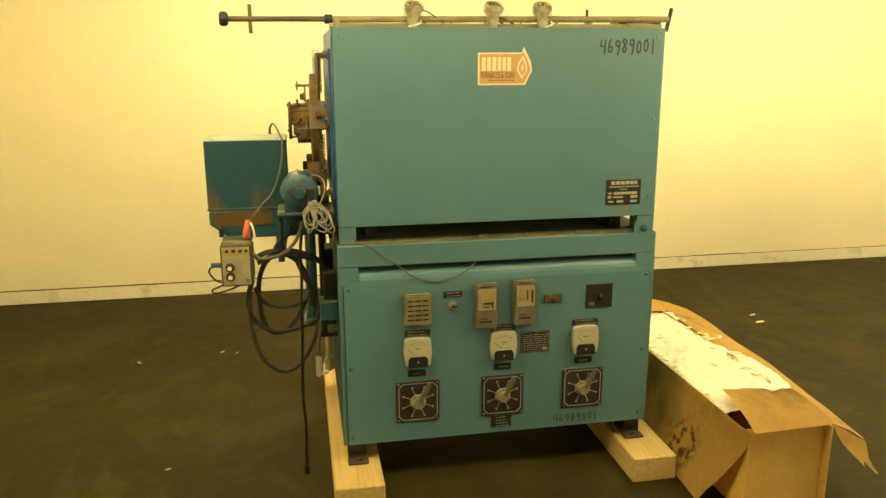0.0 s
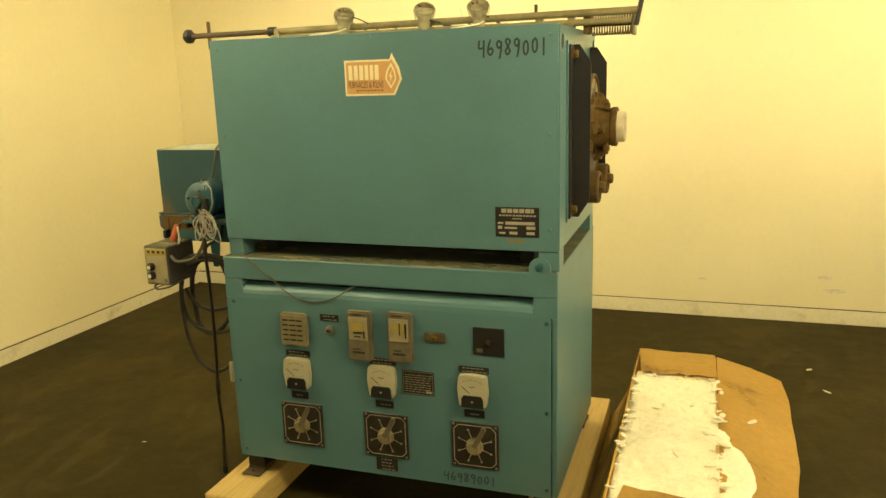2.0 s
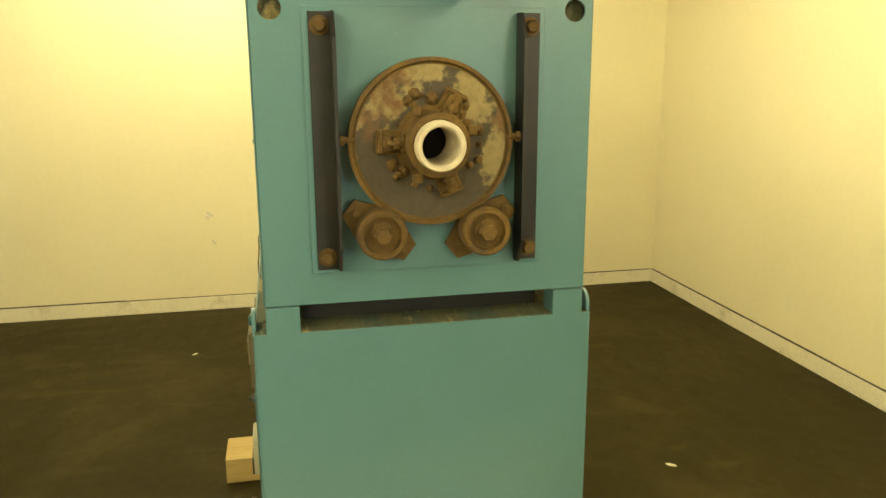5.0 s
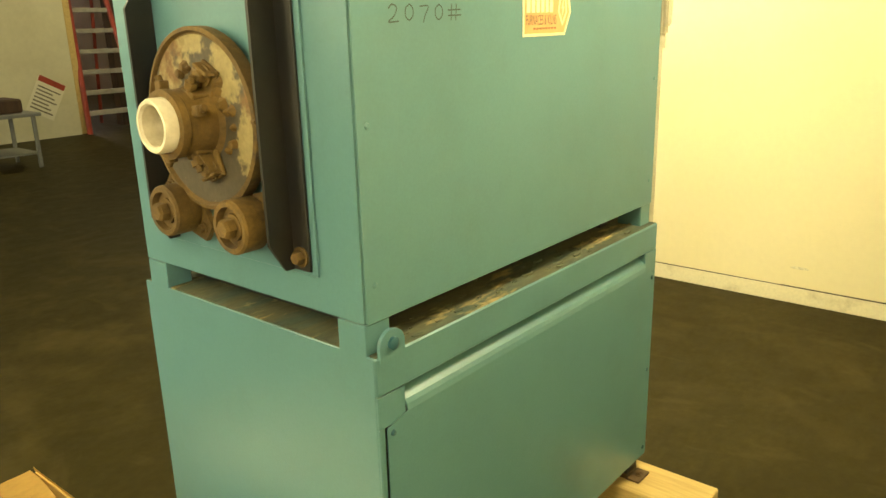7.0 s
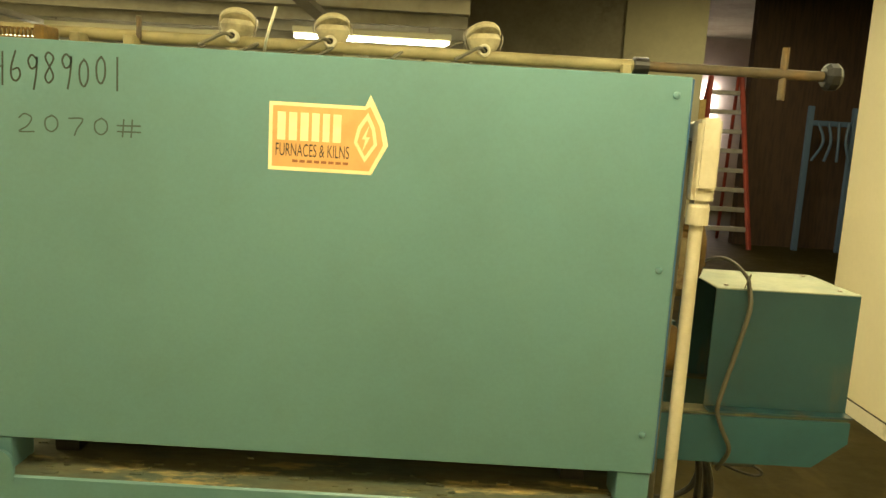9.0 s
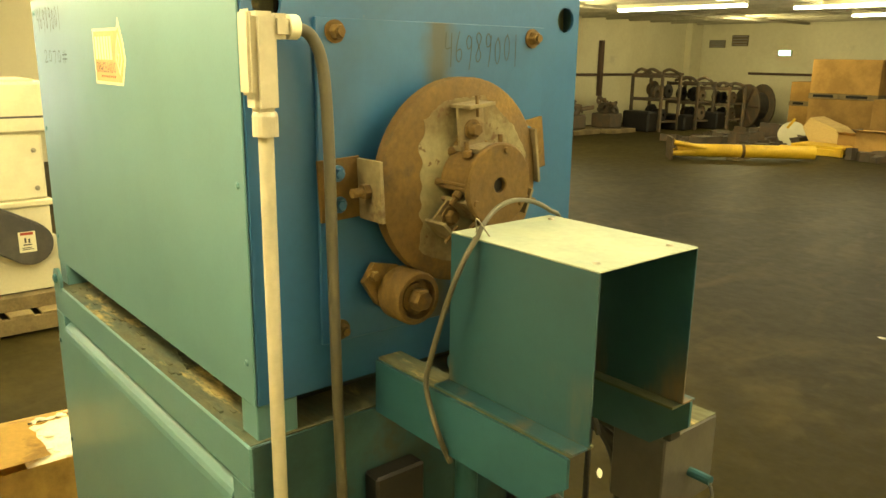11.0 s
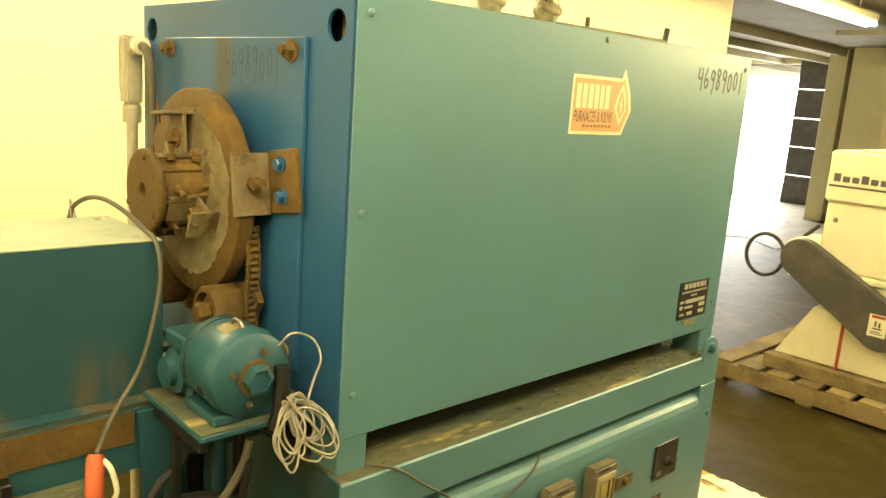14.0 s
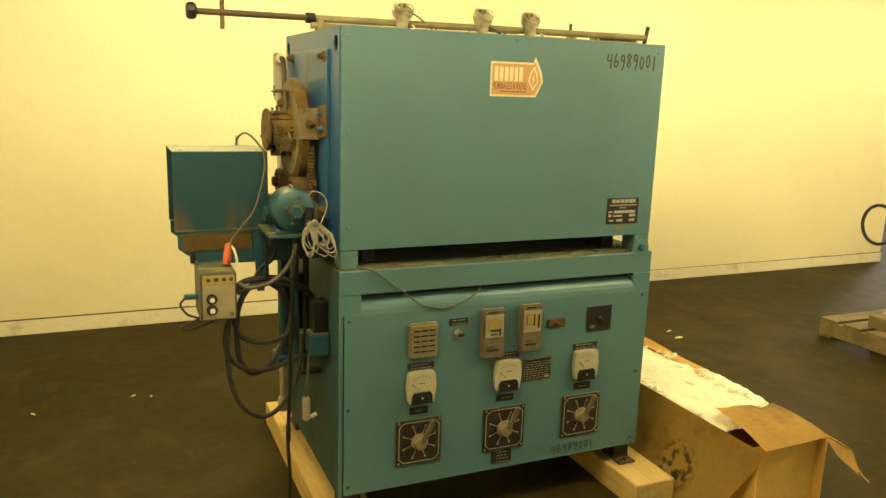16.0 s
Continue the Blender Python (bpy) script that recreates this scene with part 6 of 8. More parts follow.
part("rod_sleeve", rod((-0.545, 0.0705, 1.7425), (0.822, 0.0365, 1.748), 0.0125, 14), M_OLIVE, rodp, "olive painted sleeve over the rod", True)
part("pipe", rod((-0.56, 0.062, 1.718), (0.80, 0.052, 1.718), 0.011, 12), M_OLIVE, F, "thin pipe along the top", True)
part("rod_knob", lathe((-0.968, 0.080, 1.742), X, [(0, 0), (0.022, 0.002), (0.028, 0.010), (0.028, 0.026), (0.020, 0.034), (0, 0.036)], 10), M_BLACK, rodp, "black knob")
part("rod_cross_bar", rod((-0.853, 0.078, 1.690), (-0.853, 0.078, 1.795), 0.0075, 10), M_DARKSTEEL, rodp)
part("rod_cross_bar", rod((0.818, 0.037, 1.700), (0.836, 0.037, 1.792), 0.0085, 10), M_BLACK, rodp, "dark cross bar at the rod's end")
part("rod_collar", lathe((-0.575, 0.071, 1.743), X, [(0, 0), (0.018, 0), (0.018, 0.03), (0, 0.03)], 16), M_BLACK, rodp)
for x_ in (-0.54, 0.48, 0.59):
    part("rod_support", box(x_, 0.045, UZ1 - 0.001, x_ + 0.022, 0.090, 1.745, 0.003), M_OLIVE, F)
part("rod_pin", rod((0.48, 0.060, 1.74), (0.48, 0.060, 1.785), 0.006, 8), M_DARKSTEEL, F)


def spring(x0, x1, y, z, r, turns):
    pts = [(x0 + (x1 - x0) * k / (turns * 10), y + r * math.cos(2 * math.pi * k / 10), z + r * math.sin(2 * math.pi * k / 10)) for k in range(turns * 10 + 1)]
    return cable(pts, 0.0024, 5, straight=True)


bm = box(0.655, 0.115, 1.705, 0.810, 0.128, 1.726, 0.002)
part("spring_bar", bm, M_RUST, F)
part("spring", spring(0.660, 0.800, 0.085, 1.732, 0.014, 16), M_RUST, F, "rusty coil spring")
part("spring", spring(0.660, 0.800, 0.120, 1.690, 0.014, 16), M_RUST, F, "rusty coil spring")
part("spring_anchor", box(0.640, 0.070, 1.680, 0.660, 0.135, 1.750, 0.003), M_RUST, F)
part("spring_anchor", box(0.800, 0.070, 1.672, 0.812, 0.135, 1.745, 0.003), M_OLIVE, F)


def thermocouple(x, y, tilt):
    """A squat cast head on a short neck, its round lid set aslant, with a wire bail and a lead."""
    ax = Vector((tilt, 0.06, 1.0)).normalized()
    base = Vector((x, y, UZ1 + 0.026))
    part("head_nipple", rod((x, y, UZ1 - 0.001), base + ax * 0.002, 0.017, 14), M_HEAD, F, "", True)
    h = part("thermocouple_head", lathe(base, ax, [(0, 0), (0.021, 0), (0.022, 0.020), (0.025, 0.032), (0.033, 0.046), (0.036, 0.058), (0.030, 0.068), (0, 0.070)], 26), M_HEAD, F, "grey cast thermocouple head", True)
    up = Vector((tilt * 2 + 0.15, -0.55, 0.82)).normalized()
    seat = base + ax * 0.060
    lid = part("slanted_lid", lathe(seat, up, [(0, 0), (0.035, 0), (0.0375, 0.003), (0.0375, 0.011), (0.034, 0.015), (0.030, 0.014), (0, 0.016)], 28), M_HEAD, h, "round lid set aslant", True)
    across = up.cross(Y).normalized()
    part("lid_lug", rod(seat + up * 0.012, seat + up * 0.030 + across * 0.004, 0.005, 8), M_OLIVE, lid)
    part("lid_screw", lathe(seat + up * 0.015 + across * 0.019, up, [(0, 0), (0.005, 0), (0.004, 0.003), (0, 0.003)], 8), M_DARKSTEEL, lid)
    p = base + ax * 0.030 + Vector((0, 0.025, 0))
    part("cable_gland", lathe(p, (0, 1, 0.1), [(0.007, 0), (0.013, 0), (0.013, 0.016), (0.011, 0.018), (0.007, 0.018)], 16, closed=True), M_CONDUIT, h, "", True)
    part("gland_hole", lathe(p + Vector((0, 0.012, 0)), (0, 1, 0.1), [(0, 0), (0.0072, 0)], 12), M_HOLE, h)
    top = seat + up * 0.020
    part("wire_bail", cable([base + ax * 0.030 - X * 0.032, seat - X * 0.041 + up * 0.006, top - X * 0.024 + Z * 0.006, top + Z * 0.010, top + X * 0.026 + Z * 0.004, seat + X * 0.041 + up * 0.002, base + ax * 0.030 + X * 0.032], 0.0015, 6), M_STEEL, h)
    part("gland_lead", cable([p + Vector((0, 0.012, 0)), p + Vector((0.012, 0.030, 0.004)), p + Vector((0.036, 0.040, -0.010)), p + Vector((0.060, 0.044, -0.024))], 0.0036, 8), M_GREYCABLE, h, "", True)


for x_, y_, tl in ((-0.238, 0.036, 0.05), (0.080, 0.034, 0.03), (0.284, 0.033, -0.04)):
    thermocouple(x_, y_, tl)
part("lead_wire", cable([(-0.225, 0.03, 1.776), (-0.19, 0.035, 1.774), (-0.15, 0.05, 1.755), (-0.11, 0.06, 1.728), (-0.08, 0.07, 1.708)], 0.0026, 8), M_GREYCABLE, F, "grey lead wire")
part("lead_wire", cable([(0.10, 0.03, 1.752), (0.15, 0.05, 1.738), (0.20, 0.08, 1.712)], 0.004, 8), M_GREYCABLE, F)
part("lead_wire", cable([(0.30, 0.03, 1.760), (0.33, 0.045, 1.745), (0.36, 0.06, 1.725)], 0.0028, 8), M_GREYCABLE, F)
for x_ in (-0.232, 0.290):
    part("cable_tie", cable([(x_ + 0.02, 0.0, 1.735), (x_ + 0.005, -0.06, 1.722), (x_ - 0.05, -0.15, 1.708)], 0.003, 6), M_PALE, F, "white cable tie")
part("cable_tie", cable([(0.21, 0.10, 1.72), (0.19, 0.16, 1.75), (0.165, 0.20, 1.80)], 0.003, 6), M_PALE, F, "white cable tie")
for x_ in (-0.02, 0.12, 0.27):
    part("lead_wire", cable([(x_ - 0.03, 0.06, 1.735), (x_ - 0.05, 0.12, 1.738), (x_ - 0.02, 0.17, 1.715), (x_ + 0.04, 0.20, 1.703)], 0.0030, 8), M_GREYCABLE, F)

# control box that hangs under the hood
# box, face and label take duller colours for the shade under the hood
cb = part("drive_control_box", box(-0.988, -0.285, 0.800, -0.880, -0.125, 0.950, 0.003), M_DARKGREY, F, "dark control box with a pale face")
part("box_dust", box(-0.986, -0.283, 0.9503, -0.882, -0.127, 0.9520), M_DUST, cb, "dusty top of the box")
part("box_face", box(-0.982, -0.2885, 0.806, -0.886, -0.2855, 0.915, 0.001), M_CREAM, cb, "pale box face")
part("box_label", box(-0.982, -0.2890, 0.9155, -0.886, -0.2856, 0.944, 0.001), M_YELLOWLAMP, cb, "yellow label strip with dark marks")
part("label_marks", bars([(0.012, 0.010, 0.012, 0.010), (0.034, 0.010, 0.013, 0.011), (0.058, 0.010, 0.012, 0.010), (0.080, 0.010, 0.010, 0.010)], (-0.982, -0.2890, 0.9155), X, Z), M_PLATE, cb)
for zz in (0.872, 0.838):
    part("push_button", lathe((-0.956, -0.2885, zz), (0, -1, 0), [(0, 0), (0.016, 0), (0.016, 0.008), (0.011, 0.010), (0.011, 0.018), (0, 0.018)], 20), M_BLACK, cb, "black ringed push button", True)
    part("button_top", lathe((-0.956, -0.3066, zz), (0, -1, 0), [(0, 0), (0.008, 0), (0.007, 0.003), (0, 0.003)], 14), M_PALE, cb)
part("box_logo", bars([(0.078, 0.006, 0.014, 0.014)], (-0.982, -0.2886, 0.806), X, Z), M_TAUPE, cb)
part("box_handle", rod((-1.030, -0.21, 0.862), (-0.988, -0.21, 0.862), 0.009, 10), M_SEA, cb)
part("box_bracket", box(-1.000, -0.150, 0.9525, -0.985, -0.119, 0.985, 0.002), M_BLACK, F)
part("box_hanger", box(-1.004, -0.1275, 0.9852, -0.985, -0.1228, 1.036, 0.001), M_RUST, F)

# ---- cables that stay on the furnace ----
def lay(name, radius, mat, *pts):
    part(name, cable(list(pts), radius, 8), mat, F, "", True)


lay("power_cable", 0.0085, M_RUBBER, (-0.885, -0.210, 0.798), (-0.904, -0.200, 0.747), (-0.908, -0.190, 0.690), (-0.889, -0.185, 0.632), (-0.840, -0.180, 0.592), (-0.769, -0.175, 0.582), (-0.711, -0.170, 0.595), (-0.657, -0.160, 0.613))
lay("power_cable", 0.0080, M_RUBBER, (-0.890, -0.210, 0.794), (-0.901, -0.205, 0.719), (-0.902, -0.200, 0.628), (-0.889, -0.200, 0.541), (-0.856, -0.195, 0.465), (-0.796, -0.190, 0.422), (-0.738, -0.180, 0.436), (-0.687, -0.170, 0.500), (-0.656, -0.160, 0.587), (-0.649, -0.150, 0.687))
lay("power_cable", 0.0080, M_RUBBER, (-0.880, -0.200, 0.766), (-0.856, -0.190, 0.712), (-0.806, -0.185, 0.684), (-0.745, -0.180, 0.682), (-0.697, -0.170, 0.701), (-0.681, -0.160, 0.732))
lay("power_cable", 0.0095, M_RUBBER, (-0.807, -0.180, 0.888), (-0.844, -0.180, 0.846), (-0.866, -0.175, 0.777), (-0.867, -0.170, 0.686), (-0.855, -0.170, 0.615), (-0.818, -0.165, 0.571), (-0.759, -0.160, 0.594), (-0.710, -0.155, 0.666), (-0.683, -0.150, 0.750), (-0.705, -0.150, 0.826), (-0.746, -0.155, 0.869), (-0.800, -0.170, 0.895))
lay("power_cable", 0.0105, M_RUBBER, (-0.873, -0.200, 0.880), (-0.831, -0.190, 0.897), (-0.772, -0.185, 0.900), (-0.716, -0.180, 0.891), (-0.661, -0.170, 0.864), (-0.629, -0.150, 0.837), (-0.607, -0.140, 0.803))
lay("power_cable", 0.0095, M_RUBBER, (-0.866, -0.190, 0.858), (-0.810, -0.185, 0.880), (-0.745, -0.180, 0.882), (-0.699, -0.170, 0.870), (-0.643, -0.150, 0.846), (-0.615, -0.140, 0.819))
lay("power_cable", 0.0090, M_RUBBER, (-0.727, -0.165, 0.871), (-0.710, -0.160, 0.819), (-0.689, -0.155, 0.771), (-0.671, -0.150, 0.729), (-0.669, -0.140, 0.664))
lay("power_cable", 0.0065, M_GREYCABLE, (-0.697, -0.290, 1.031), (-0.708, -0.285, 0.984), (-0.737, -0.280, 0.938), (-0.779, -0.275, 0.906), (-0.842, -0.280, 0.896), (-0.876, -0.270, 0.914))
lay("power_cable", 0.0065, M_RUBBER, (-0.739, -0.170, 0.989), (-0.750, -0.170, 0.956), (-0.784, -0.170, 0.933), (-0.804, -0.170, 0.900), (-0.815, -0.170, 0.876))
lay("plug_lead", 0.0055, M_GREYCABLE, (-0.612, -0.200, 0.660), (-0.640, -0.235, 0.648), (-0.650, -0.250, 0.600), (-0.655, -0.252, 0.540), (-0.658, -0.252, 0.500))
lay("thin_wire", 0.0035, M_RUBBER, (-0.955, -0.20, 0.800), (-1.000, -0.20, 0.780), (-1.035, -0.19, 0.762), (-1.020, -0.19, 0.750), (-0.960, -0.19, 0.765), (-0.910, -0.19, 0.790))
lay("thin_wire", 0.0035, M_RUBBER, (-1.028, -0.21, 0.858), (-1.040, -0.20, 0.835), (-1.020, -0.19, 0.80), (-0.985, -0.19, 0.785))
lay("switch_cord", 0.0040, M_GREYCABLE, (-0.807, 0.152, 1.304), (-0.806, 0.138, 1.324), (-0.796, 0.100, 1.344), (-0.786, 0.050, 1.350), (-0.774, -0.010, 1.338), (-0.762, -0.062, 1.316), (-0.756, -0.092, 1.300), (-0.756, -0.108, 1.25), (-0.772, -0.118, 1.18), (-0.800, -0.130, 1.11), (-0.850, -0.160, 1.06), (-0.885, -0.190, 1.02))
lay("switch_cord", 0.0048, M_GREYCABLE, (-0.807, 0.152, 1.306), (-0.803, 0.175, 1.270), (-0.785, 0.190, 1.205), (-0.758, 0.200, 1.105), (-0.750, 0.203, 1.060), (-0.764, 0.203, 1.020), (-0.784, 0.200, 0.975), (-0.775, 0.170, 0.920))
lay("thin_wire", 0.0040, M_PALE, (-0.885, -0.20, 1.018), (-0.875, -0.215, 1.005), (-0.868, -0.22, 0.97), (-0.876, -0.218, 0.95))
lay("panel_wire", 0.0026, M_GREYCABLE, (-0.515, -0.340, 0.958), (-0.470, -0.372, 0.948), (-0.412, -0.374, 0.905), (-0.360, -0.378, 0.868), (-0.311, -0.376, 0.828), (-0.255, -0.375, 0.808), (-0.207, -0.374, 0.803), (-0.133, -0.373, 0.825), (-0.090, -0.366, 0.852), (-0.070, -0.345, 0.862))
lay("bare_wire", 0.0013, M_STEEL, (-0.800, 0.143, 1.303), (-0.806, 0.152, 1.335), (-0.812, 0.130, 1.306))
part("orange_connector", lathe((-0.888, -0.195, 1.022), (-0.10, -0.20, -0.50), [(0, 0), (0.010, 0.0), (0.013, 0.006), (0.013, 0.062), (0.010, 0.068), (0, 0.068)], 14), M_ORANGE, F, "orange wire connector sleeve", True)
strap = [(-0.698, -0.290, 0.999), (-0.707, -0.285, 0.914), (-0.707, -0.280, 0.818), (-0.713, -0.272, 0.689), (-0.716, -0.270, 0.550), (-0.722, -0.270, 0.418), (-0.724, -0.270, 0.346), (-0.718, -0.270, 0.230), (-0.721, -0.275, 0.115), (-0.721, -0.277, 0.030)]
bm = cable(strap, 0.0062, 6)
box(-0.730, -0.278, 0.355, -0.715, -0.262, 0.420, 0.005, bm)
box(-0.731, -0.286, 0.022, -0.711, -0.270, 0.062, 0.005, bm)
part("hanging_strap", bm, M_BLACK, F, "black strap that hangs to the floor")
plug = part("cable_plug", box(-0.670, -0.266, 0.415, -0.646, -0.238, 0.500, 0.006, seg=2), M_CONDUIT, F, "pale grey cable plug hanging on its lead")
part("plug_tip", rod((-0.646, -0.252, 0.425), (-0.622, -0.252, 0.433), 0.007, 10), M_PALE, plug)
part("relay_box", box(-0.629, -0.240, 0.7145, LX0 - 0.0005, -0.190, 0.822, 0.004), M_BLACK, F, "black relay box over the junction box")
part("dark_post", rod((-0.664, -0.130, 0.612), (-0.664, -0.130, 1.0515), 0.012, 14), M_SEA, F, "sea green post under the shelf", True)
part("dark_post_foot", box(-0.676, -0.142, 0.600, LX0 - 0.0005, -0.118, 0.6118, 0.002), M_SEA, F)
part("angle_leg", box(-0.776, -0.207, 0.905, -0.766, -0.193, 1.0295, 0.001), M_BLACK, F, "short black leg under the shelf")
# coil of thin white wire beside the motor
pts = []
for k in range(13):
    top = Vector((-0.664 + rng.uniform(-0.010, 0.016), -0.345 + rng.uniform(-0.010, 0.010), 1.092 + rng.uniform(-0.012, 0.024)))
    low = Vector((rng.uniform(-0.672, -0.588), -0.356 + rng.uniform(-0.018, 0.012), rng.uniform(1.004, 1.050)))
    wide = rng.uniform(0.010, 0.026)
    side = Vector((low.z - top.z, 0, top.x - low.x)).normalized() * wide
    mid = top.lerp(low, 0.55)
    pts += [top, mid - side + Y * rng.uniform(-0.006, 0.006), low - side * 0.5, low + side * 0.4 - Z * 0.003, mid + side * 1.2 + Y * rng.uniform(-0.006, 0.006)]
pts += [Vector(p) for p in ((-0.622, -0.340, 1.12), (-0.612, -0.345, 1.16), (-0.622, -0.335, 1.19), (-0.650, -0.325, 1.20), (-0.665, -0.312, 1.18))]
bm = cable(pts, 0.0019, 5)
part("wire_coil", bm, M_WIRE, F, "loose coil of thin white wire")
part("wire_nut_tape", cable([(-0.660, -0.318, 1.15), (-0.664, -0.320, 1.09), (-0.668, -0.312, 1.05)], 0.012, 8), M_BLACK, F, "taped motor leads")

# timber skids
for x0, x1 in ((-0.625, -0.445), (0.512, 0.690)):
    bm = box(x0, -0.545, 0.0, x1, 0.665, 0.100, 0.004)
    solo("timber_skid", bm, M_PINE, "new yellow pine beam under the furnace feet", "beam", ((x0 + x1) / 2, 0.06, 0.0), "timber skids")

# ---- the open carton beside the furnace ----
carton = thing("cardboard_carton", 0.97, -0.06, 0.0, "long open cardboard carton with stained torn flaps", "carton")
CX0, CX1, CY0, CY1, CZ = 0.806, 1.134, -0.820, 0.728, 0.315


def bent_sheet(name, corners_a, corners_b, thick, rows_n, cols_n, sag, seed, parent, mat, label, ragged=0.0, bulge=0.0):
    """A board between two edges (lists of two points), with a slight bow and waviness, and an uneven free edge."""
    bmq = bmesh.new()
    a0, a1, b0, b1 = (Vector(p) for p in (*corners_a, *corners_b))
    n = (a1 - a0).cross(b0 - a0).normalized()
    grid = []
    for i in range(rows_n + 1):
        s = i / rows_n
        line = []
        for j in range(cols_n + 1):
            t = j / cols_n
            p = (a0.lerp(a1, t)).lerp(b0.lerp(b1, t), s)
            p += n * (sag * math.sin(math.pi * s) + 0.006 * noise.noise(Vector((t * 5, s * 3, seed))))
            p += (b0 - a0).normalized() * bulge * math.sin(math.pi * t) * s
            if i == rows_n and ragged:
                p += (b0 - a0).normalized() * ragged * noise.noise(Vector((t * 9, seed, 1.7)))
            line.append(bmq.verts.new(p))
        grid.append(line)
    for i in range(rows_n):
        for j in range(cols_n):
            bmq.faces.new((grid[i][j], grid[i][j + 1], grid[i + 1][j + 1], grid[i + 1][j]))
    bmesh.ops.solidify(bmq, geom=bmq.faces[:], thickness=thick)
    bmesh.ops.recalc_face_normals(bmq, faces=bmq.faces)
    return part(name, bmq, mat, parent, label, True)


T = 0.006
part("left_wall", box(CX0, CY0, 0.002, CX0 + T, CY1, CZ), M_CARD, carton)
part("right_wall", box(CX1 - T, CY0, 0.002, CX1, CY1, CZ), M_CARD, carton)
part("near_wall", box(CX0 + T, CY0 + 0.035, 0.002, CX1 - T, CY0 + 0.035 + T, CZ), M_CARD, carton, "scuffed end of the carton")
part("far_wall", box(CX0 + T, CY1 - T, 0.002, CX1 - T, CY1, CZ), M_CARD, carton)
part("base", box(CX0 + T, CY0 + 0.035 + T, 0.002, CX1 - T, CY1 - T, 0.010), M_CARD, carton)
bent_sheet("side_flap", [(CX0 - 0.001, 0.745, CZ + 0.006), (CX0 - 0.001, -0.846, CZ + 0.006)], [(0.700, 0.600, 0.035), (0.690, -0.705, 0.012)], 0.005, 6, 24, 0.020, 2.0, carton, M_CARDSTAIN, "flap hanging to the floor, with dark smudged print and stains", 0.02)
bent_sheet("side_flap", [(CX1 + 0.002, 0.722, CZ + 0.006), (CX1 + 0.002, -0.800, CZ + 0.004)], [(1.405, 0.738, 0.228), (1.272, -0.822, 0.248)], 0.005, 6, 24, 0.006, 5.0, carton, M_CARD, "flap folded outwards", 0.006, 0.062)
bent_sheet("torn_flap_end", [(1.142, -0.804, 0.316), (1.270, -0.824, 0.246)], [(1.178, -0.905, 0.225), (1.252, -0.925, 0.172)], 0.006, 4, 6, 0.012, 8.0, carton, M_CARDSTAIN, "torn drooping end of the flap", 0.045)
bent_sheet("end_flap", [(CX0 + 0.002, 0.735, CZ + 0.013), (CX1 - 0.006, 0.722, CZ + 0.013)], [(CX0 + 0.030, 0.452, CZ + 0.016), (CX1 + 0.002, 0.462, CZ + 0.016)], 0.005, 4, 8, -0.004, 11.0, carton, M_CARD, "flap folded flat", 0.01)
bent_sheet("end_flap", [(CX0 + 0.014, CY0 - 0.010, CZ + 0.008), (CX1 + 0.010, CY0 + 0.004, CZ + 0.006)], [(0.862, -0.530, CZ + 0.042), (1.157, -0.540, CZ + 0.020)], 0.006, 6, 10, 0.012, 14.0, carton, M_CARDSTAIN, "bent stained flap folded over the filling", 0.012)
# the white filling: an uneven bed of packing fill with loose pieces on it
bm = bmesh.new()
nx, ny = 34, 100
gx0, gx1, gy0, gy1 = CX0 + 0.008, CX1 + 0.004, -0.640, 0.520
grid = []
for i in range(nx + 1):
    line = []
    for j in range(ny + 1):
        xx, yy = gx0 + (gx1 - gx0) * i / nx, gy0 + (gy1 - gy0) * j / ny
        xx += (0.105 * math.exp(-((yy + 0.30) / 0.28) ** 2) + 0.012 * noise.noise(Vector((yy * 14, 2.0, 0)))) * (i / nx) ** 6
        zz = CZ + 0.004 + 0.014 * noise.noise(Vector((xx * 9, yy * 9, 0.3))) + 0.007 * noise.noise(Vector((xx * 42, yy * 42, 4.0))) + 0.004 * noise.noise(Vector((xx * 110, yy * 110, 7.0)))
        edge = min(i, nx - i, (ny - j) * 0.6)
        line.append(bm.verts.new((xx, yy, zz - 0.02 * math.exp(-edge * 1.2))))
    grid.append(line)
for i in range(nx):
    for j in range(ny):
        bm.faces.new((grid[i][j], grid[i + 1][j], grid[i + 1][j + 1], grid[i][j + 1]))
solo("packing_fill", bm, M_FOAM, "bed of white packing fill heaped in the carton", "packing", (0.97, -0.06, 0.3), kind="stuff", smooth=True)


def flake(x, y, z, s, seed, mat=M_FOAM, name="packing_piece", label="loose white piece of packing fill", group="loose packing pieces", flat=0.35):
    r_ = random.Random(seed)
    bmq = bmesh.new()
    bmesh.ops.create_icosphere(bmq, subdivisions=2, radius=1.0)
    q = Euler((r_.uniform(-0.2, 0.2), r_.uniform(-0.2, 0.2), r_.uniform(0, 6.3))).to_matrix()
    for v in bmq.verts:
        k = 1.0 + 0.25 * noise.noise(v.co * 2.2 + Vector((seed * 1.7, 0, 0)))
        v.co = q @ Vector((v.co.x * s * k * 1.6, v.co.y * s * k * 0.65, v.co.z * s * k * flat))
    low = min(v.co.z for v in bmq.verts)
    for v in bmq.verts:
        v.co += Vector((x, y, z - low))
    return solo(name, bmq, mat, label, "debris", (x, y, z), group, smooth=True)


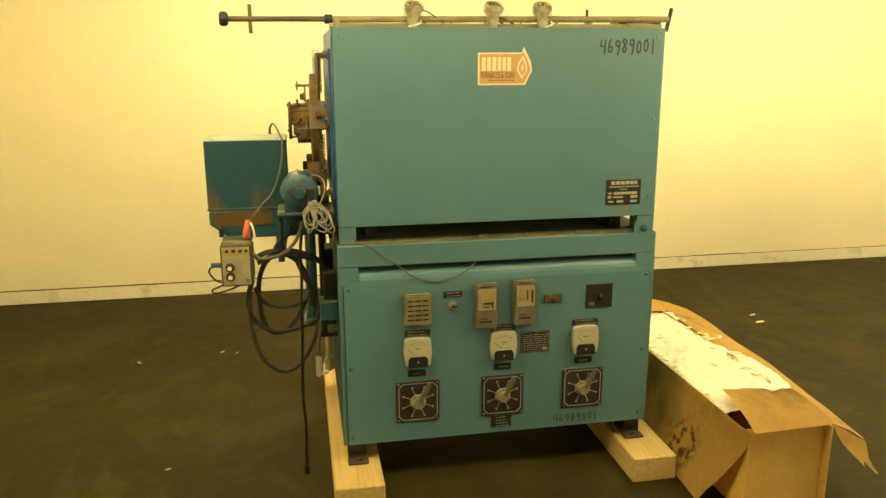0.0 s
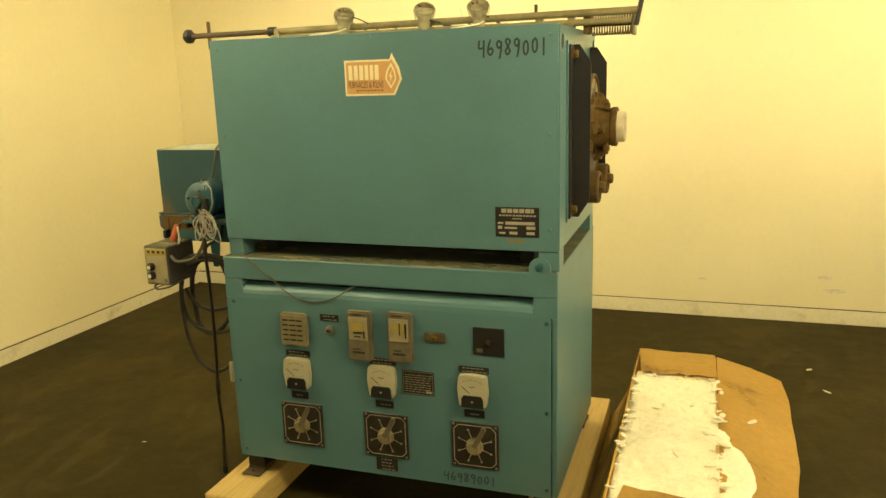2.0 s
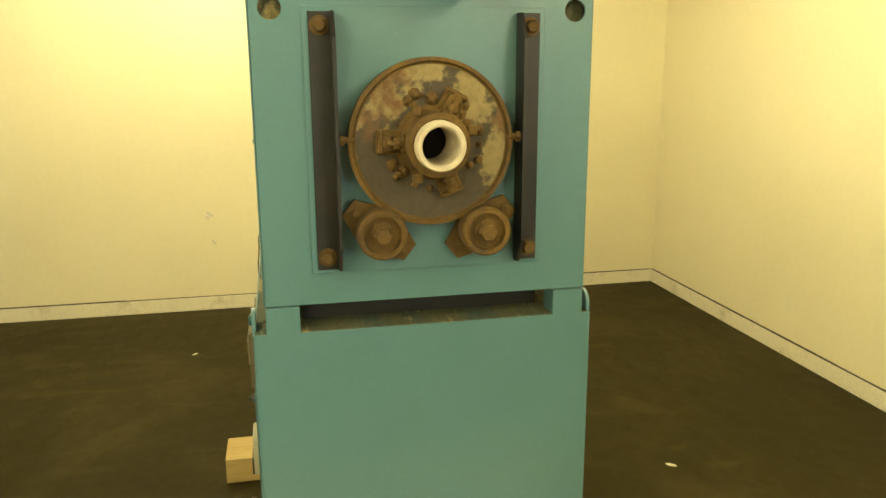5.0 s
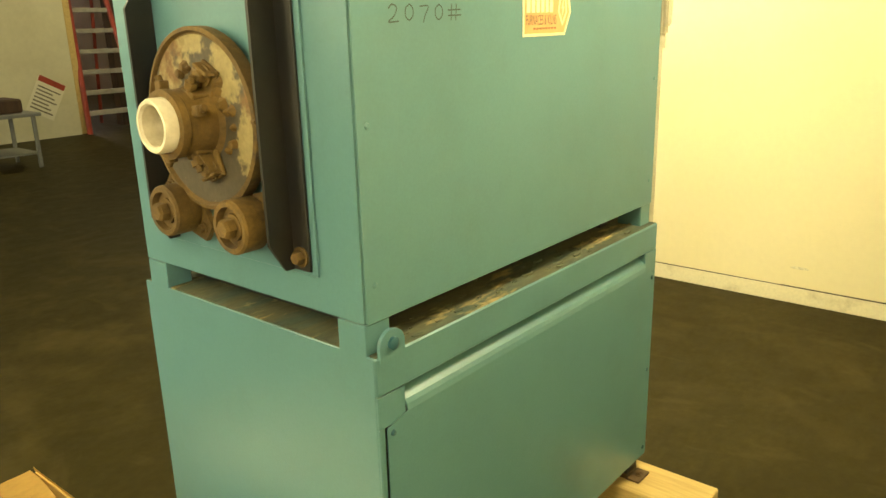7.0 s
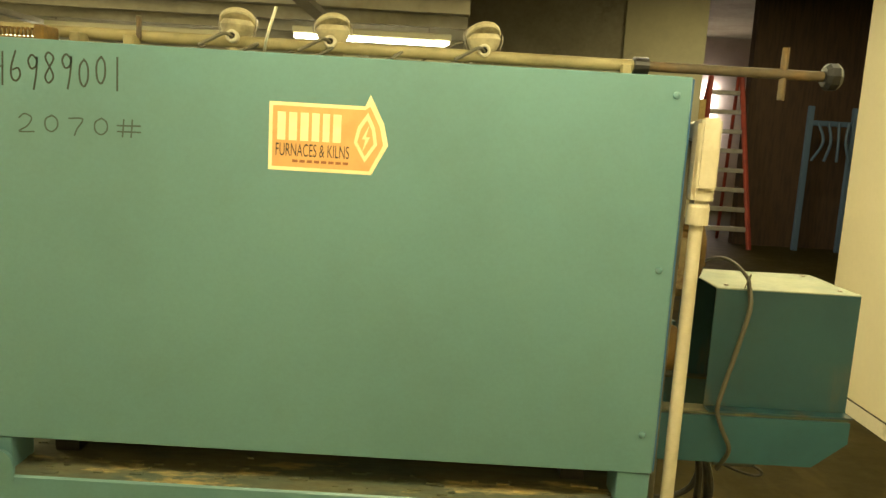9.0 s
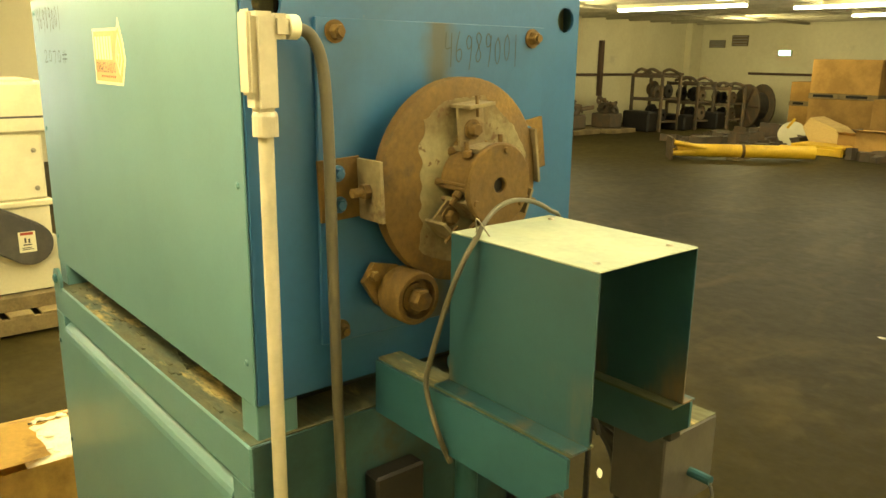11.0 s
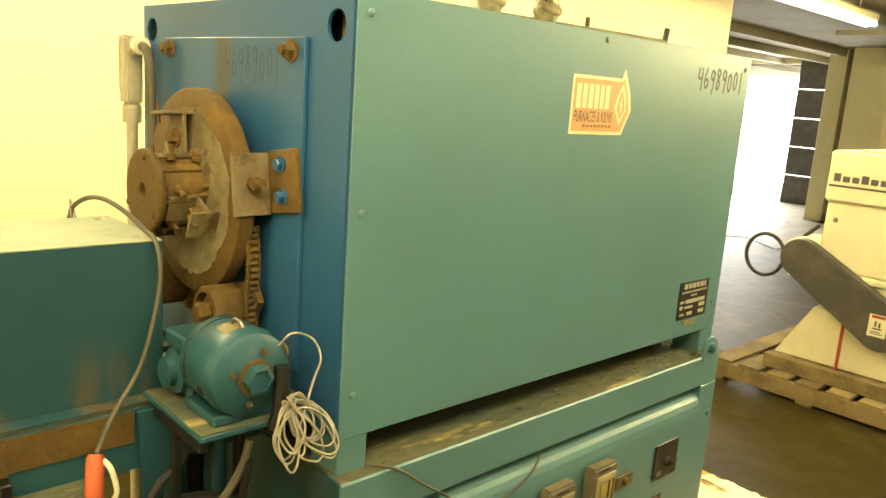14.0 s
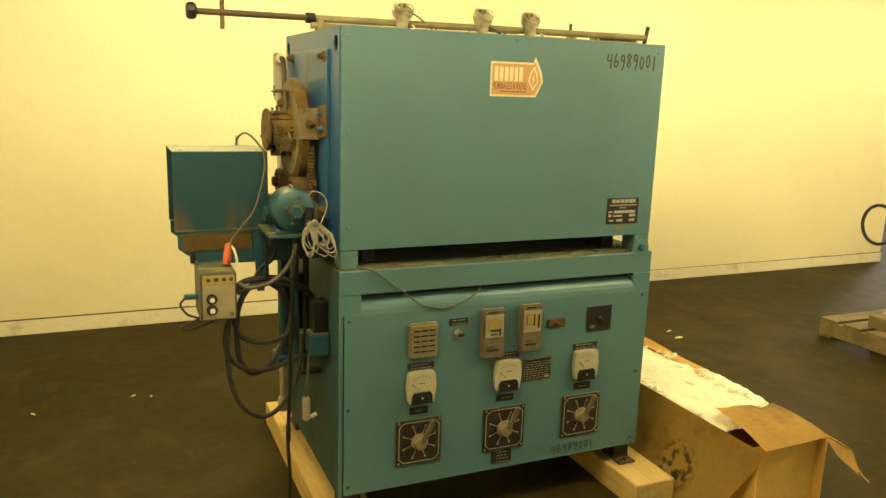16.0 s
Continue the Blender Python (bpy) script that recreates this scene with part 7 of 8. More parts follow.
for k in range(70):
    side = rng.random()
    if side < 0.40:
        xx, yy = gx1 - abs(rng.gauss(0, 0.018)), rng.uniform(-0.52, 0.46)
    elif side < 0.75:
        xx, yy = gx0 + abs(rng.gauss(0, 0.014)), rng.uniform(-0.5, 0.46)
    elif side < 0.88:
        xx, yy = rng.uniform(gx0 + 0.02, gx1), 0.448 + rng.uniform(-0.03, 0.0)
    else:
        xx, yy = rng.uniform(gx0, gx1), rng.uniform(-0.5, 0.42)
    flake(xx, yy, CZ + 0.006, rng.uniform(0.006, 0.014), k + 10)
for k, (xx, yy, zz, s) in enumerate([(1.150, 0.10, 0.322, 0.016), (1.148, 0.05, 0.322, 0.013), (1.155, -0.14, 0.325, 0.017), (1.255, 0.16, 0.282, 0.014), (1.150, -0.40, 0.322, 0.016), (1.06, -0.575, 0.352, 0.020), (1.150, 0.32, 0.320, 0.012)]):
    flake(xx, yy, zz, s, k + 200)
# bits of litter on the floor
for k, (xx, yy, s) in enumerate([(2.07, 1.06, 0.020), (1.14, 1.05, 0.018), (2.10, 1.19, 0.016), (1.61, 1.50, 0.020), (1.66, 1.23, 0.016), (-0.21, 1.16, 0.014), (-0.02, 0.53, 0.022), (-1.09, 1.15, 0.008),
                                  (0.02, -1.29, 0.018), (-0.05, -3.79, 0.025), (2.13, -0.44, 0.020), (-1.17, 1.18, 0.008), (2.6, -2.2, 0.03), (3.4, -3.1, 0.03), (-1.27, -0.10, 0.008), (0.86, -3.0, 0.02),
                                  (1.9, -0.9, 0.012), (2.3, -1.5, 0.014), (-1.6, 1.1, 0.008), (-1.9, -0.8, 0.01)]):
    flake(xx, yy, 0.0, s, k + 300, M_PALE, "paper_scrap", "small pale scrap of litter on the floor", "floor litter", 0.12)
flake(-0.423, -1.158, 0.0, 0.032, 400, M_PINE, "wood_splinter", "yellow splinter of wood on the floor", "floor litter", 0.14)


# ---- pallets ----
def make_pallet(x0, y0, x1, y1, hh, label):
    p = thing("pallet", (x0 + x1) / 2, (y0 + y1) / 2, 0.0, label, "pallet", "pallets")
    n = 7
    for k in range(n):
        w = (y1 - y0) / (n * 1.28)
        yy = y0 + (y1 - y0 - w) * k / (n - 1)
        part("deck_board", box(x0, yy, hh - 0.018, x1, yy + w, hh, 0.002), M_PALLET, p)
    for k in range(3):
        xx = x0 + (x1 - x0 - 0.04) * k / 2
        part("stringer", box(xx, y0, 0.018, xx + 0.04, y1, hh - 0.0185, 0.002), M_PALLET, p)
    for k in range(3):
        yy = y0 + (y1 - y0 - 0.09) * k / 2
        part("bottom_board", box(x0, yy, 0.0, x1, yy + 0.09, 0.0175, 0.002), M_PALLET, p)
    return p


# granulator on its pallet
make_pallet(3.03, -0.30, 4.33, 0.82, 0.125, "weathered timber pallet under the granulator")
gran = thing("granulator", 3.55, 0.10, 0.125, "cream painted plastics granulator with a dark belt guard", "machine")
part("timber_runner", box(3.10, -0.24, 0.1255, 3.18, 0.62, 0.205, 0.003), M_PALLET, gran, "timber runner")
part("timber_runner", box(3.78, -0.24, 0.1255, 3.86, 0.62, 0.205, 0.003), M_PALLET, gran, "timber runner")
part("base_skirt", prism([(-0.22, 0.206), (0.60, 0.206), (0.42, 0.52), (-0.11, 0.52)], 0.62, (3.20, 0, 0), Y, Z), M_MACHINE, gran, "sloped base skirt")
part("cutting_chamber", box(3.22, -0.10, 0.521, 3.82, 0.40, 0.70, 0.01), M_MACHINE, gran)
part("chamber_flange", box(3.20, -0.12, 0.701, 3.84, 0.42, 0.735, 0.006), M_MACHINE, gran)
part("hopper_body", box(3.24, -0.100, 0.736, 3.82, 0.46, 1.12, 0.012), M_MACHINE, gran)
hop = part("hopper_head", box(3.22, -0.185, 1.121, 3.86, 0.475, 1.405, 0.014), M_MACHINE, gran, "upper feed hopper")
part("hopper_lid", box(3.28, -0.10, 1.4055, 3.70, 0.34, 1.420, 0.004), M_MACHINE, hop)
part("feed_mouth", box(3.30, -0.187, 1.16, 3.78, -0.1851, 1.37), M_HOLE, hop, "dark feed mouth")
part("name_blocks", bars([(0.020 + 0.048 * k, 0.0, 0.037, 0.045 if k in (0, 3) else 0.032) for k in range(6)], (3.2195, 0.46, 1.235), -Y, Z), M_DARKGREY, hop, "dark blocks in place of a brand name")
part("stripe", bars([(0.0, 0.0, 0.60, 0.012)], (3.2195, 0.46, 1.205), -Y, Z), M_DARKGREY, hop, "dark stripe")
for zz in (1.02, 0.80):
    for yy in (-0.05, 0.40):
        part("hopper_bolt", bolt((3.24, yy, zz), -X, 0.010, 0.010), M_STEEL, gran)
gx, ga, gb, gr = 3.12, Vector((0.52, 0.790)), Vector((0.045, 0.500)), 0.125
d2 = (gb - ga).normalized()
n2 = Vector((-d2.y, d2.x))
out = []
for k in range(13):
    w = math.pi * k / 12
    q = ga + (n2 * math.cos(w) - d2 * math.sin(w)) * (gr * 0.85)
    out.append((q.x, q.y))
for k in range(13):
    w = math.pi * k / 12
    q = gb + (-n2 * math.cos(w) + d2 * math.sin(w)) * gr
    out.append((q.x, q.y))
bm = prism(out, 0.095, (gx, 0, 0), Y, Z)
bmesh.ops.bevel(bm, geom=bm.edges[:], offset=0.008, segments=2, affect="EDGES", clamp_overlap=True)
guard = part("belt_guard", bm, M_DARKGREY, gran, "dark grey belt guard")
part("guard_sign", box(gx - 0.0015, 0.015, 0.455, gx - 0.0002, 0.105, 0.575, 0.0004), M_PALE, guard, "pale warning sticker with a red band")
part("sign_band", bars([(0.012, 0.100, 0.066, 0.016)], (gx - 0.0017, 0.105, 0.455), -Y, Z), M_RED, guard)
part("sign_picture", bars([(0.022, 0.040, 0.045, 0.008), (0.030, 0.055, 0.010, 0.030), (0.050, 0.052, 0.010, 0.026), (0.014, 0.014, 0.06, 0.005), (0.014, 0.024, 0.05, 0.005)], (gx - 0.0017, 0.105, 0.455), -Y, Z), M_DARKGREY, guard)
part("drive_motor", lathe((3.216, 0.555, 0.790), X, [(0, 0), (0.095, 0), (0.105, 0.02), (0.105, 0.26), (0.085, 0.30), (0, 0.30)], 28), M_MACHINE, gran, "cream drive motor", True)
part("motor_bracket", prism([(0.41, 0.60), (0.62, 0.66), (0.62, 0.70), (0.41, 0.72)], 0.30, (3.26, 0, 0), Y, Z), M_MACHINE, gran)
part("tie_rod", rod((3.15, 0.235, 0.206), (3.15, 0.235, 0.60), 0.009, 10), M_RED, gran, "red tie rod")
pts = [(3.30, 0.64, 0.80)] + [(3.28, 0.78 + 0.115 * math.cos(w), 0.745 + 0.125 * math.sin(w)) for w in [math.radians(190 - 32 * k) for k in range(12)]] + [(3.30, 0.60, 0.86), (3.30, 0.50, 0.97)]
part("power_lead", cable(pts, 0.011, 8), M_RUBBER, gran, "looped black power lead", True)
gran.matrix_basis = Matrix.Translation((0.03, -0.06, 0.0)) @ gran.matrix_basis
part("side_plate", box(3.30, -0.30, 0.24, 3.60, -0.285, 0.46, 0.003), M_CONDUIT, gran, "grey side plate")
part("side_arm", box(3.40, -0.284, 0.40, 3.46, -0.11, 0.44, 0.003), M_MACHINE, gran)

# ---- far things along the walls ----
kiosk = thing("wooden_kiosk", 10.1, -4.78, 0.0, "brown wooden kiosk with a dark recessed top", "kiosk")
part("lower_case", box(9.82, -5.16, 0.0, 10.40, -4.42, 0.74, 0.01), M_CARDFAR, kiosk)
part("side_wing", box(9.90, -4.415, 0.0, 10.35, -4.25, 0.80, 0.008), M_WOODDARK, kiosk)
part("counter", box(9.80, -5.18, 0.741, 10.42, -4.40, 0.775, 0.006), M_FARWALL, kiosk)
bm = box(9.95, -5.16, 0.776, 10.40, -5.12, 1.38, 0.004)
box(9.95, -4.46, 0.776, 10.40, -4.42, 1.38, 0.004, bm)
box(9.95, -5.115, 1.33, 10.40, -4.465, 1.38, 0.004, bm)
box(10.36, -5.115, 0.776, 10.40, -4.465, 1.329, 0, bm)
part("upper_case", bm, M_WOODDARK, kiosk, "dark open upper case")
part("shelf_board", box(9.97, -5.115, 1.02, 10.35, -4.465, 1.04), M_STEEL, kiosk)


def clutter_machine(name, x, y, seed, hh, label, mat=M_JUNK, group=""):
    """An old machine on a skid, seen far off: a base, a column, brackets and pipes."""
    r_ = random.Random(seed)
    t = thing(name, x, y, 0.0, label, "machine", group)
    part("skid", box(x - 0.5, y - 0.42, 0.0, x + 0.5, y + 0.42, 0.09, 0.006), M_PALLET, t)
    part("base_casting", box(x - 0.26, y - 0.24, 0.091, x + 0.26, y + 0.24, hh * 0.5, 0.03), mat, t)
    part("column", box(x - 0.15, y - 0.16, hh * 0.5 + 0.001, x + 0.15, y + 0.16, hh * 0.78, 0.02), M_JUNK, t)
    for k in range(8):
        a = Vector((x + r_.uniform(-0.15, 0.15), y + r_.uniform(-0.15, 0.15), r_.uniform(hh * 0.5, hh * 0.8)))
        b = a + Vector((r_.uniform(-0.3, 0.3), r_.uniform(-0.35, 0.35), r_.uniform(0.0, hh * 0.2)))
        part("arm", rod(a, b, r_.uniform(0.02, 0.05), 10), M_JUNK, t)
    for k in range(4):
        w = r_.uniform(0, 6.3)
        part("handwheel", lathe((x + 0.22 * math.cos(w), y + 0.22 * math.sin(w), hh * r_.uniform(0.55, 0.9)), (math.cos(w), math.sin(w), 0.2), [(0.04, 0), (0.09, 0), (0.10, 0.02), (0.04, 0.03)], 14, closed=True), M_JUNK, t)
    return t


clutter_machine("bench_machine", 9.35, -9.35, 3, 1.25, "old grey and white bench machine on a skid", M_FARWALL)
clutter_machine("old_machine", 9.6, -12.1, 4, 0.80, "rusty dark machine on a skid", group="old machines")
clutter_machine("old_machine", 9.4, -13.1, 6, 0.82, "rusty brown machine with a low base", group="old machines")
sm = thing("white_appliance", 9.0, -10.35, 0.0, "small white and black appliance on a pallet", "appliance")
part("skid", box(8.6, -10.8, 0.0, 9.4, -9.95, 0.08, 0.004), M_PALLET, sm)
part("lower_case", box(8.75, -10.65, 0.081, 9.25, -10.10, 0.36, 0.01), M_FARWALL, sm)
part("dark_front", box(8.74, -10.64, 0.361, 9.24, -10.12, 0.46, 0.006), M_BLACK, sm)
part("upper_case", box(8.78, -10.55, 0.461, 9.20, -10.20, 0.70, 0.012), M_MACHINE, sm)


def rack(x, y, hh, seed, label):
    """A dark stand of posts and beams, loaded with round castings and coils."""
    r_ = random.Random(seed)
    t = thing("steel_rack", x, y, 0.0, label, "rack", "steel racks")
    for dx in (-0.40, 0.40):
        for dy in (-0.35, 0.35):
            part("post", box(x + dx - 0.03, y + dy - 0.03, 0, x + dx + 0.03, y + dy + 0.03, hh * 0.93, 0.004), M_JUNK, t)
    for k in range(3):
        zz = 0.16 + (hh * 0.93 - 0.24) * k / 2
        for dy in (-0.35, 0.35):
            part("beam", box(x - 0.369, y + dy - 0.025, zz, x + 0.369, y + dy + 0.025, zz + 0.07, 0.004), M_JUNK, t)
        part("deck", box(x - 0.37, y - 0.324, zz + 0.02, x + 0.37, y + 0.324, zz + 0.05), M_JUNK, t)
        if k < 2:
            room = (hh * 0.93 - 0.24) / 2 - 0.06
            for q in range(3):
                rad = min(room * 0.46, r_.uniform(0.13, 0.2))
                cx = x - 0.22 + 0.22 * q + r_.uniform(-0.03, 0.03)
                part("round_casting", lathe((cx - 0.09, y + r_.uniform(-0.1, 0.1), zz + 0.051 + rad), X, [(rad * 0.3, 0), (rad, 0.01), (rad, 0.05), (rad * 0.75, 0.07), (rad * 0.75, 0.13), (rad * 0.3, 0.15)], 20, closed=True),
                     r_.choice((M_JUNK, M_BLACK, M_DARKSTEEL)), t)
        else:
            for q in range(3):
                a_ = Vector((x - 0.3 + 0.3 * q, y + r_.uniform(-0.15, 0.15), zz + 0.09))
                part("bent_bar", cable([a_ + X * -0.22, a_ + Z * hh * 0.07 + X * r_.uniform(-0.1, 0.1), a_ + X * 0.25 + Y * r_.uniform(-0.2, 0.2)], 0.035, 8), M_JUNK, t)
    part("scrap_bin", box(x - 0.36, y + 0.36, 0.0, x + 0.36, y + 0.72, hh * r_.uniform(0.28, 0.42), 0.03), M_BLACK, t)
    return t


for x_, y_, hh, q in ((9.10, -14.45, 1.36, 1), (8.85, -15.50, 1.18, 2), (8.60, -16.45, 1.05, 3)):
    rack(x_, y_, hh, q, "dark rusty steel rack loaded with round castings")
RLX, RLY = 8.15, -17.2
reel = thing("cable_reel", RLX, RLY, 0.0, "large dark wooden cable reel standing on edge", "reel")
rd = Vector((0.45, 0.89, 0.0)).normalized()
for q in (-0.22, 0.18):
    part("flange_disc", lathe(Vector((RLX, RLY, 0.52)) + rd * q, rd, [(0.08, 0), (0.52, 0), (0.52, 0.04), (0.08, 0.04)], 32, closed=True), M_JUNK, reel)
part("drum", lathe(Vector((RLX, RLY, 0.52)) - rd * 0.179, rd, [(0, 0), (0.32, 0), (0.32, 0.355), (0, 0.355)], 24), M_RUBBER, reel, "wound black cable")
for k in range(6):
    w = math.pi * k / 3
    side = rd.cross(Z)
    part("flange_stave", rod(Vector((RLX, RLY, 0.52)) + rd * 0.235 + side * 0.1 * math.cos(w) + Z * 0.1 * math.sin(w), Vector((RLX, RLY, 0.52)) + rd * 0.235 + side * 0.47 * math.cos(w) + Z * 0.47 * math.sin(w), 0.028, 6), M_WOODDARK, reel)

pole = thing("yellow_bollard_pole", 4.9, -10.9, 0.0, "yellow steel pole with braced foot lying on the floor", "pole")
a, b = Vector((5.70, -10.12, 0.15)), Vector((4.05, -11.68, 0.15))
d = (b - a).normalized()
part("shaft", rod(a + d * 0.1, b, 0.105, 20), M_YELLOW, pole, "", True)
part("band", rod(a + d * 1.12, a + d * 1.17, 0.112, 20), M_RUST, pole)
sd = d.cross(Z).normalized()
for s, z_ in ((1, 0.24), (-1, 0.05), (0.6, 0.05)):
    part("brace", rod(a + sd * 0.22 * s + Z * (z_ - 0.15 + 0.05), a + d * 0.75, 0.04, 8), M_YELLOW, pole)
part("foot_plate", prism([(-0.26, 0.0), (0.26, 0.0), (0.26, 0.36), (-0.26, 0.36)], 0.03, (a.x, a.y, 0.0), sd, Z), M_DARKSTEEL, pole)
part("rest_block", box(4.85, -11.15, 0.0, 5.05, -10.75, 0.045), M_PALLET, pole)


def gaylord(x, y, z, w, d_, hh, label, gap=True, lean=0.0):
    t = thing("bulk_box", x, y, z, label, "box", "stacked bulk boxes")
    part("tray", box(x - w / 2, y - d_ / 2, z + 0.0, x + w / 2, y + d_ / 2, z + 0.11, 0.006), M_PALLET, t)
    part("box_body", box(x - w / 2 + 0.01, y - d_ / 2 + 0.01, z + 0.111, x + w / 2 - 0.01, y + d_ / 2 - 0.01, z + hh, 0.012), M_CARDFAR, t)
    if gap:
        for a_ in (0.1, w * 0.55):
            part("tray_gap", bars([(a_, 0.03, w * 0.3, 0.055)], (x + w / 2, y + d_ / 2 + 0.0012, z), -X, Z), M_HOLE, t)
    return t


for z_ in (0.0, 0.821):
    gaylord(5.60, -16.6, z_, 1.43, 1.1, 0.82, "tan cardboard bulk box on a timber tray")
for z_ in (0.0, 0.561):
    gaylord(7.02, -17.95, z_, 0.86, 0.9, 0.56, "tan cardboard bulk box on a timber tray")
gaylord(4.15, -15.4, 0.0, 0.85, 0.8, 0.90, "brown cardboard bulk box with open top", False)
for k, (x_, y_, w, d_, hh) in enumerate([(3.35, -13.6, 0.5, 0.45, 0.72), (3.75, -13.2, 0.5, 0.45, 0.44), (3.1, -13.4, 0.5, 0.45, 0.30), (4.1, -13.3, 0.45, 0.4, 0.36), (2.70, -13.6, 0.5, 0.5, 0.55),
                                          (-0.2, -13.6, 0.6, 0.5, 0.62), (0.15, -14.2, 0.5, 0.5, 0.45), (-1.2, -15.5, 0.8, 0.6, 0.5)]):
    bm = box(x_ - w / 2, y_ - d_ / 2, 0, x_ + w / 2, y_ + d_ / 2, hh, 0.01, rot=(0, 0, rng.uniform(-14, 14)))
    cb_ = thing("cardboard_box", x_, y_, 0.0, "worn brown cardboard box on the floor", "box", "floor cartons")
    part("box_body", bm, M_CARDFAR, cb_)
    part("box_flap", box(x_ - w * 0.5, y_ + d_ * 0.35, hh + 0.001, x_ + w * 0.45, y_ + d_ * 0.78, hh + 0.012, 0, rot=(rng.uniform(10, 28), 0, 0)), M_CARDFAR, cb_)

# scrap heap between the boxes
bm = bmesh.new()
for k in range(220):
    xx, yy = rng.uniform(2.5, 7.2), rng.uniform(-15.4, -12.6)
    if 3.9 < xx < 5.3 and yy > -13.5:
        continue
    w = rng.uniform(0.05, 0.26)
    high = 0.10 + 0.42 * max(0.0, noise.noise(Vector((xx * 0.9, yy * 0.9, 4.0))) + 0.25)
    box(xx, yy, 0.0, xx + w * rng.uniform(0.6, 2.6), yy + w * rng.uniform(0.6, 1.6), high * rng.uniform(0.3, 1.0), 0, bm, rot=(rng.uniform(-9, 9), rng.uniform(-9, 9), rng.uniform(0, 180)))
solo("scrap_heap", bm, M_JUNK, "low heap of scrap metal and machine parts", "scrap", (4, -13.5, 0), kind="stuff")
hopper = thing("yellow_tipping_skip", 4.6, -13.0, 0.0, "small cream tipping skip on a yellow frame", "skip")
for q in (-0.28, 0.28):
    part("frame_rail", box(4.05, -13.0 + q - 0.05, 0.0, 5.15, -13.0 + q + 0.05, 0.12, 0.01), M_YELLOW, hopper)
part("frame_plate", box(4.05, -13.30, 0.121, 4.95, -12.70, 0.17, 0.01), M_YELLOW, hopper)
part("bin", prism([(-0.42, 0.171), (0.38, 0.171), (0.52, 0.42), (0.40, 0.60), (-0.05, 0.44)], 0.55, (4.52, -13.27, 0), X, Z), M_PINE, hopper, "cream painted bin")
part("bin_rim", rod((5.04, -12.69, 0.43), (4.92, -12.69, 0.60), 0.025, 8), M_YELLOW, hopper)
disc = thing("white_disc", 5.45, -13.7, 0.0, "white round plate leaning on the scrap", "disc")
part("plate_disc", lathe((5.40, -13.62, 0.24), (-0.3, 0.9, 0.45), [(0, 0), (0.24, 0), (0.25, 0.02), (0.24, 0.05), (0.10, 0.06), (0, 0.06)], 32), M_FARWALL, disc, "", True)
part("prop", box(5.36, -13.78, 0.0, 5.50, -13.64, 0.22, 0.01), M_JUNK, disc)

cab = thing("grey_cabinet", 1.0, -13.3, 0.0, "tall grey steel electrical cabinet", "cabinet")
part("cabinet_body", box(0.62, -13.6, 0.0, 1.38, -13.0, 2.03, 0.012), M_GREYCAB, cab)
part("cabinet_door", box(0.66, -12.999, 0.12, 1.34, -12.984, 1.98, 0.006), M_GREYCAB, cab)
part("door_handle", box(1.26, -12.983, 0.95, 1.29, -12.96, 1.1, 0.004), M_STEEL, cab)
for x_, w, hh in ((1.67, 0.31, 1.27), (1.12, 0.29, 1.26)):
    t = thing("cream_control_cabinet", x_, -12.6, 0.0, "narrow cream control cabinet", "cabinet", "cream cabinets")
    part("cabinet_body", box(x_ - w / 2, -12.85, 0.0, x_ + w / 2, -12.45, hh, 0.012), M_MACHINE, t)
    part("window_panel", box(x_ - w * 0.2, -12.449, hh * 0.62, x_ + w * 0.15, -12.438, hh * 0.82, 0.003), M_DARKGREY, t)
solo("yellow_bar", box(0.96, -12.437, 0.96, 1.84, -12.40, 1.00, 0.006), M_YELLOW, "yellow bar strapped across two cabinets", "bar", (1.4, -12.42, 0.96))
blue = thing("blue_machine", 2.1, -12.4, 0.0, "faded blue machine with a dark panel", "machine")
part("machine_body", box(1.90, -12.65, 0.0, 2.34, -12.15, 0.72, 0.03), M_BLUEFAR, blue)
part("machine_head", box(1.92, -12.60, 0.721, 2.16, -12.25, 1.19, 0.02), M_GREYCAB, blue)
oven = thing("black_oven", 1.75, -11.15, 0.0, "low white topped oven with a dark glass front", "appliance")
part("skid", box(1.10, -11.45, 0.0, 2.20, -10.90, 0.07, 0.004), M_PALLET, oven)
part("oven_body", box(1.44, -11.40, 0.071, 2.08, -10.95, 0.40, 0.01), M_BLACK, oven)
part("oven_top", box(1.42, -11.42, 0.401, 2.10, -10.93, 0.425, 0.006), M_MACHINE, oven)
for x_, y_, r, hh in ((2.09, -10.30, 0.13, 0.24), (1.00, -11.02, 0.15, 0.36)):
    t = thing("white_bucket", x_, y_, 0.0, "white plastic bucket on the floor", "bucket", "buckets")
    part("bucket_body", lathe((x_, y_, 0), Z, [(0, 0), (r * 0.85, 0), (r, hh), (r + 0.012, hh), (r + 0.012, hh - 0.03), (r * 0.97, hh - 0.03)], 24), M_FARWALL, t, "", True)
    part("bucket_lid", lathe((x_, y_, hh), Z, [(0, 0), (r, 0), (r, 0.006), (0, 0.006)], 24), M_MACHINE, t)

# work bench and rolls in the far bay
bench = thing("work_bench", -1.95, -8.4, 0.0, "grey steel work bench with parts on top", "bench")
for dx, dy in ((-2.35, -8.70), (-1.60, -8.70), (-2.35, -8.05), (-1.60, -8.05)):
    part("leg", box(dx - 0.02, dy - 0.02, 0, dx + 0.02, dy + 0.02, 0.60, 0.003), M_GREYCAB, bench)
part("bench_top", box(-2.42, -8.78, 0.601, -1.53, -7.98, 0.64, 0.006), M_GREYCAB, bench)
part("lower_shelf", box(-2.37, -8.72, 0.16, -1.58, -8.04, 0.18, 0.004), M_GREYCAB, bench)
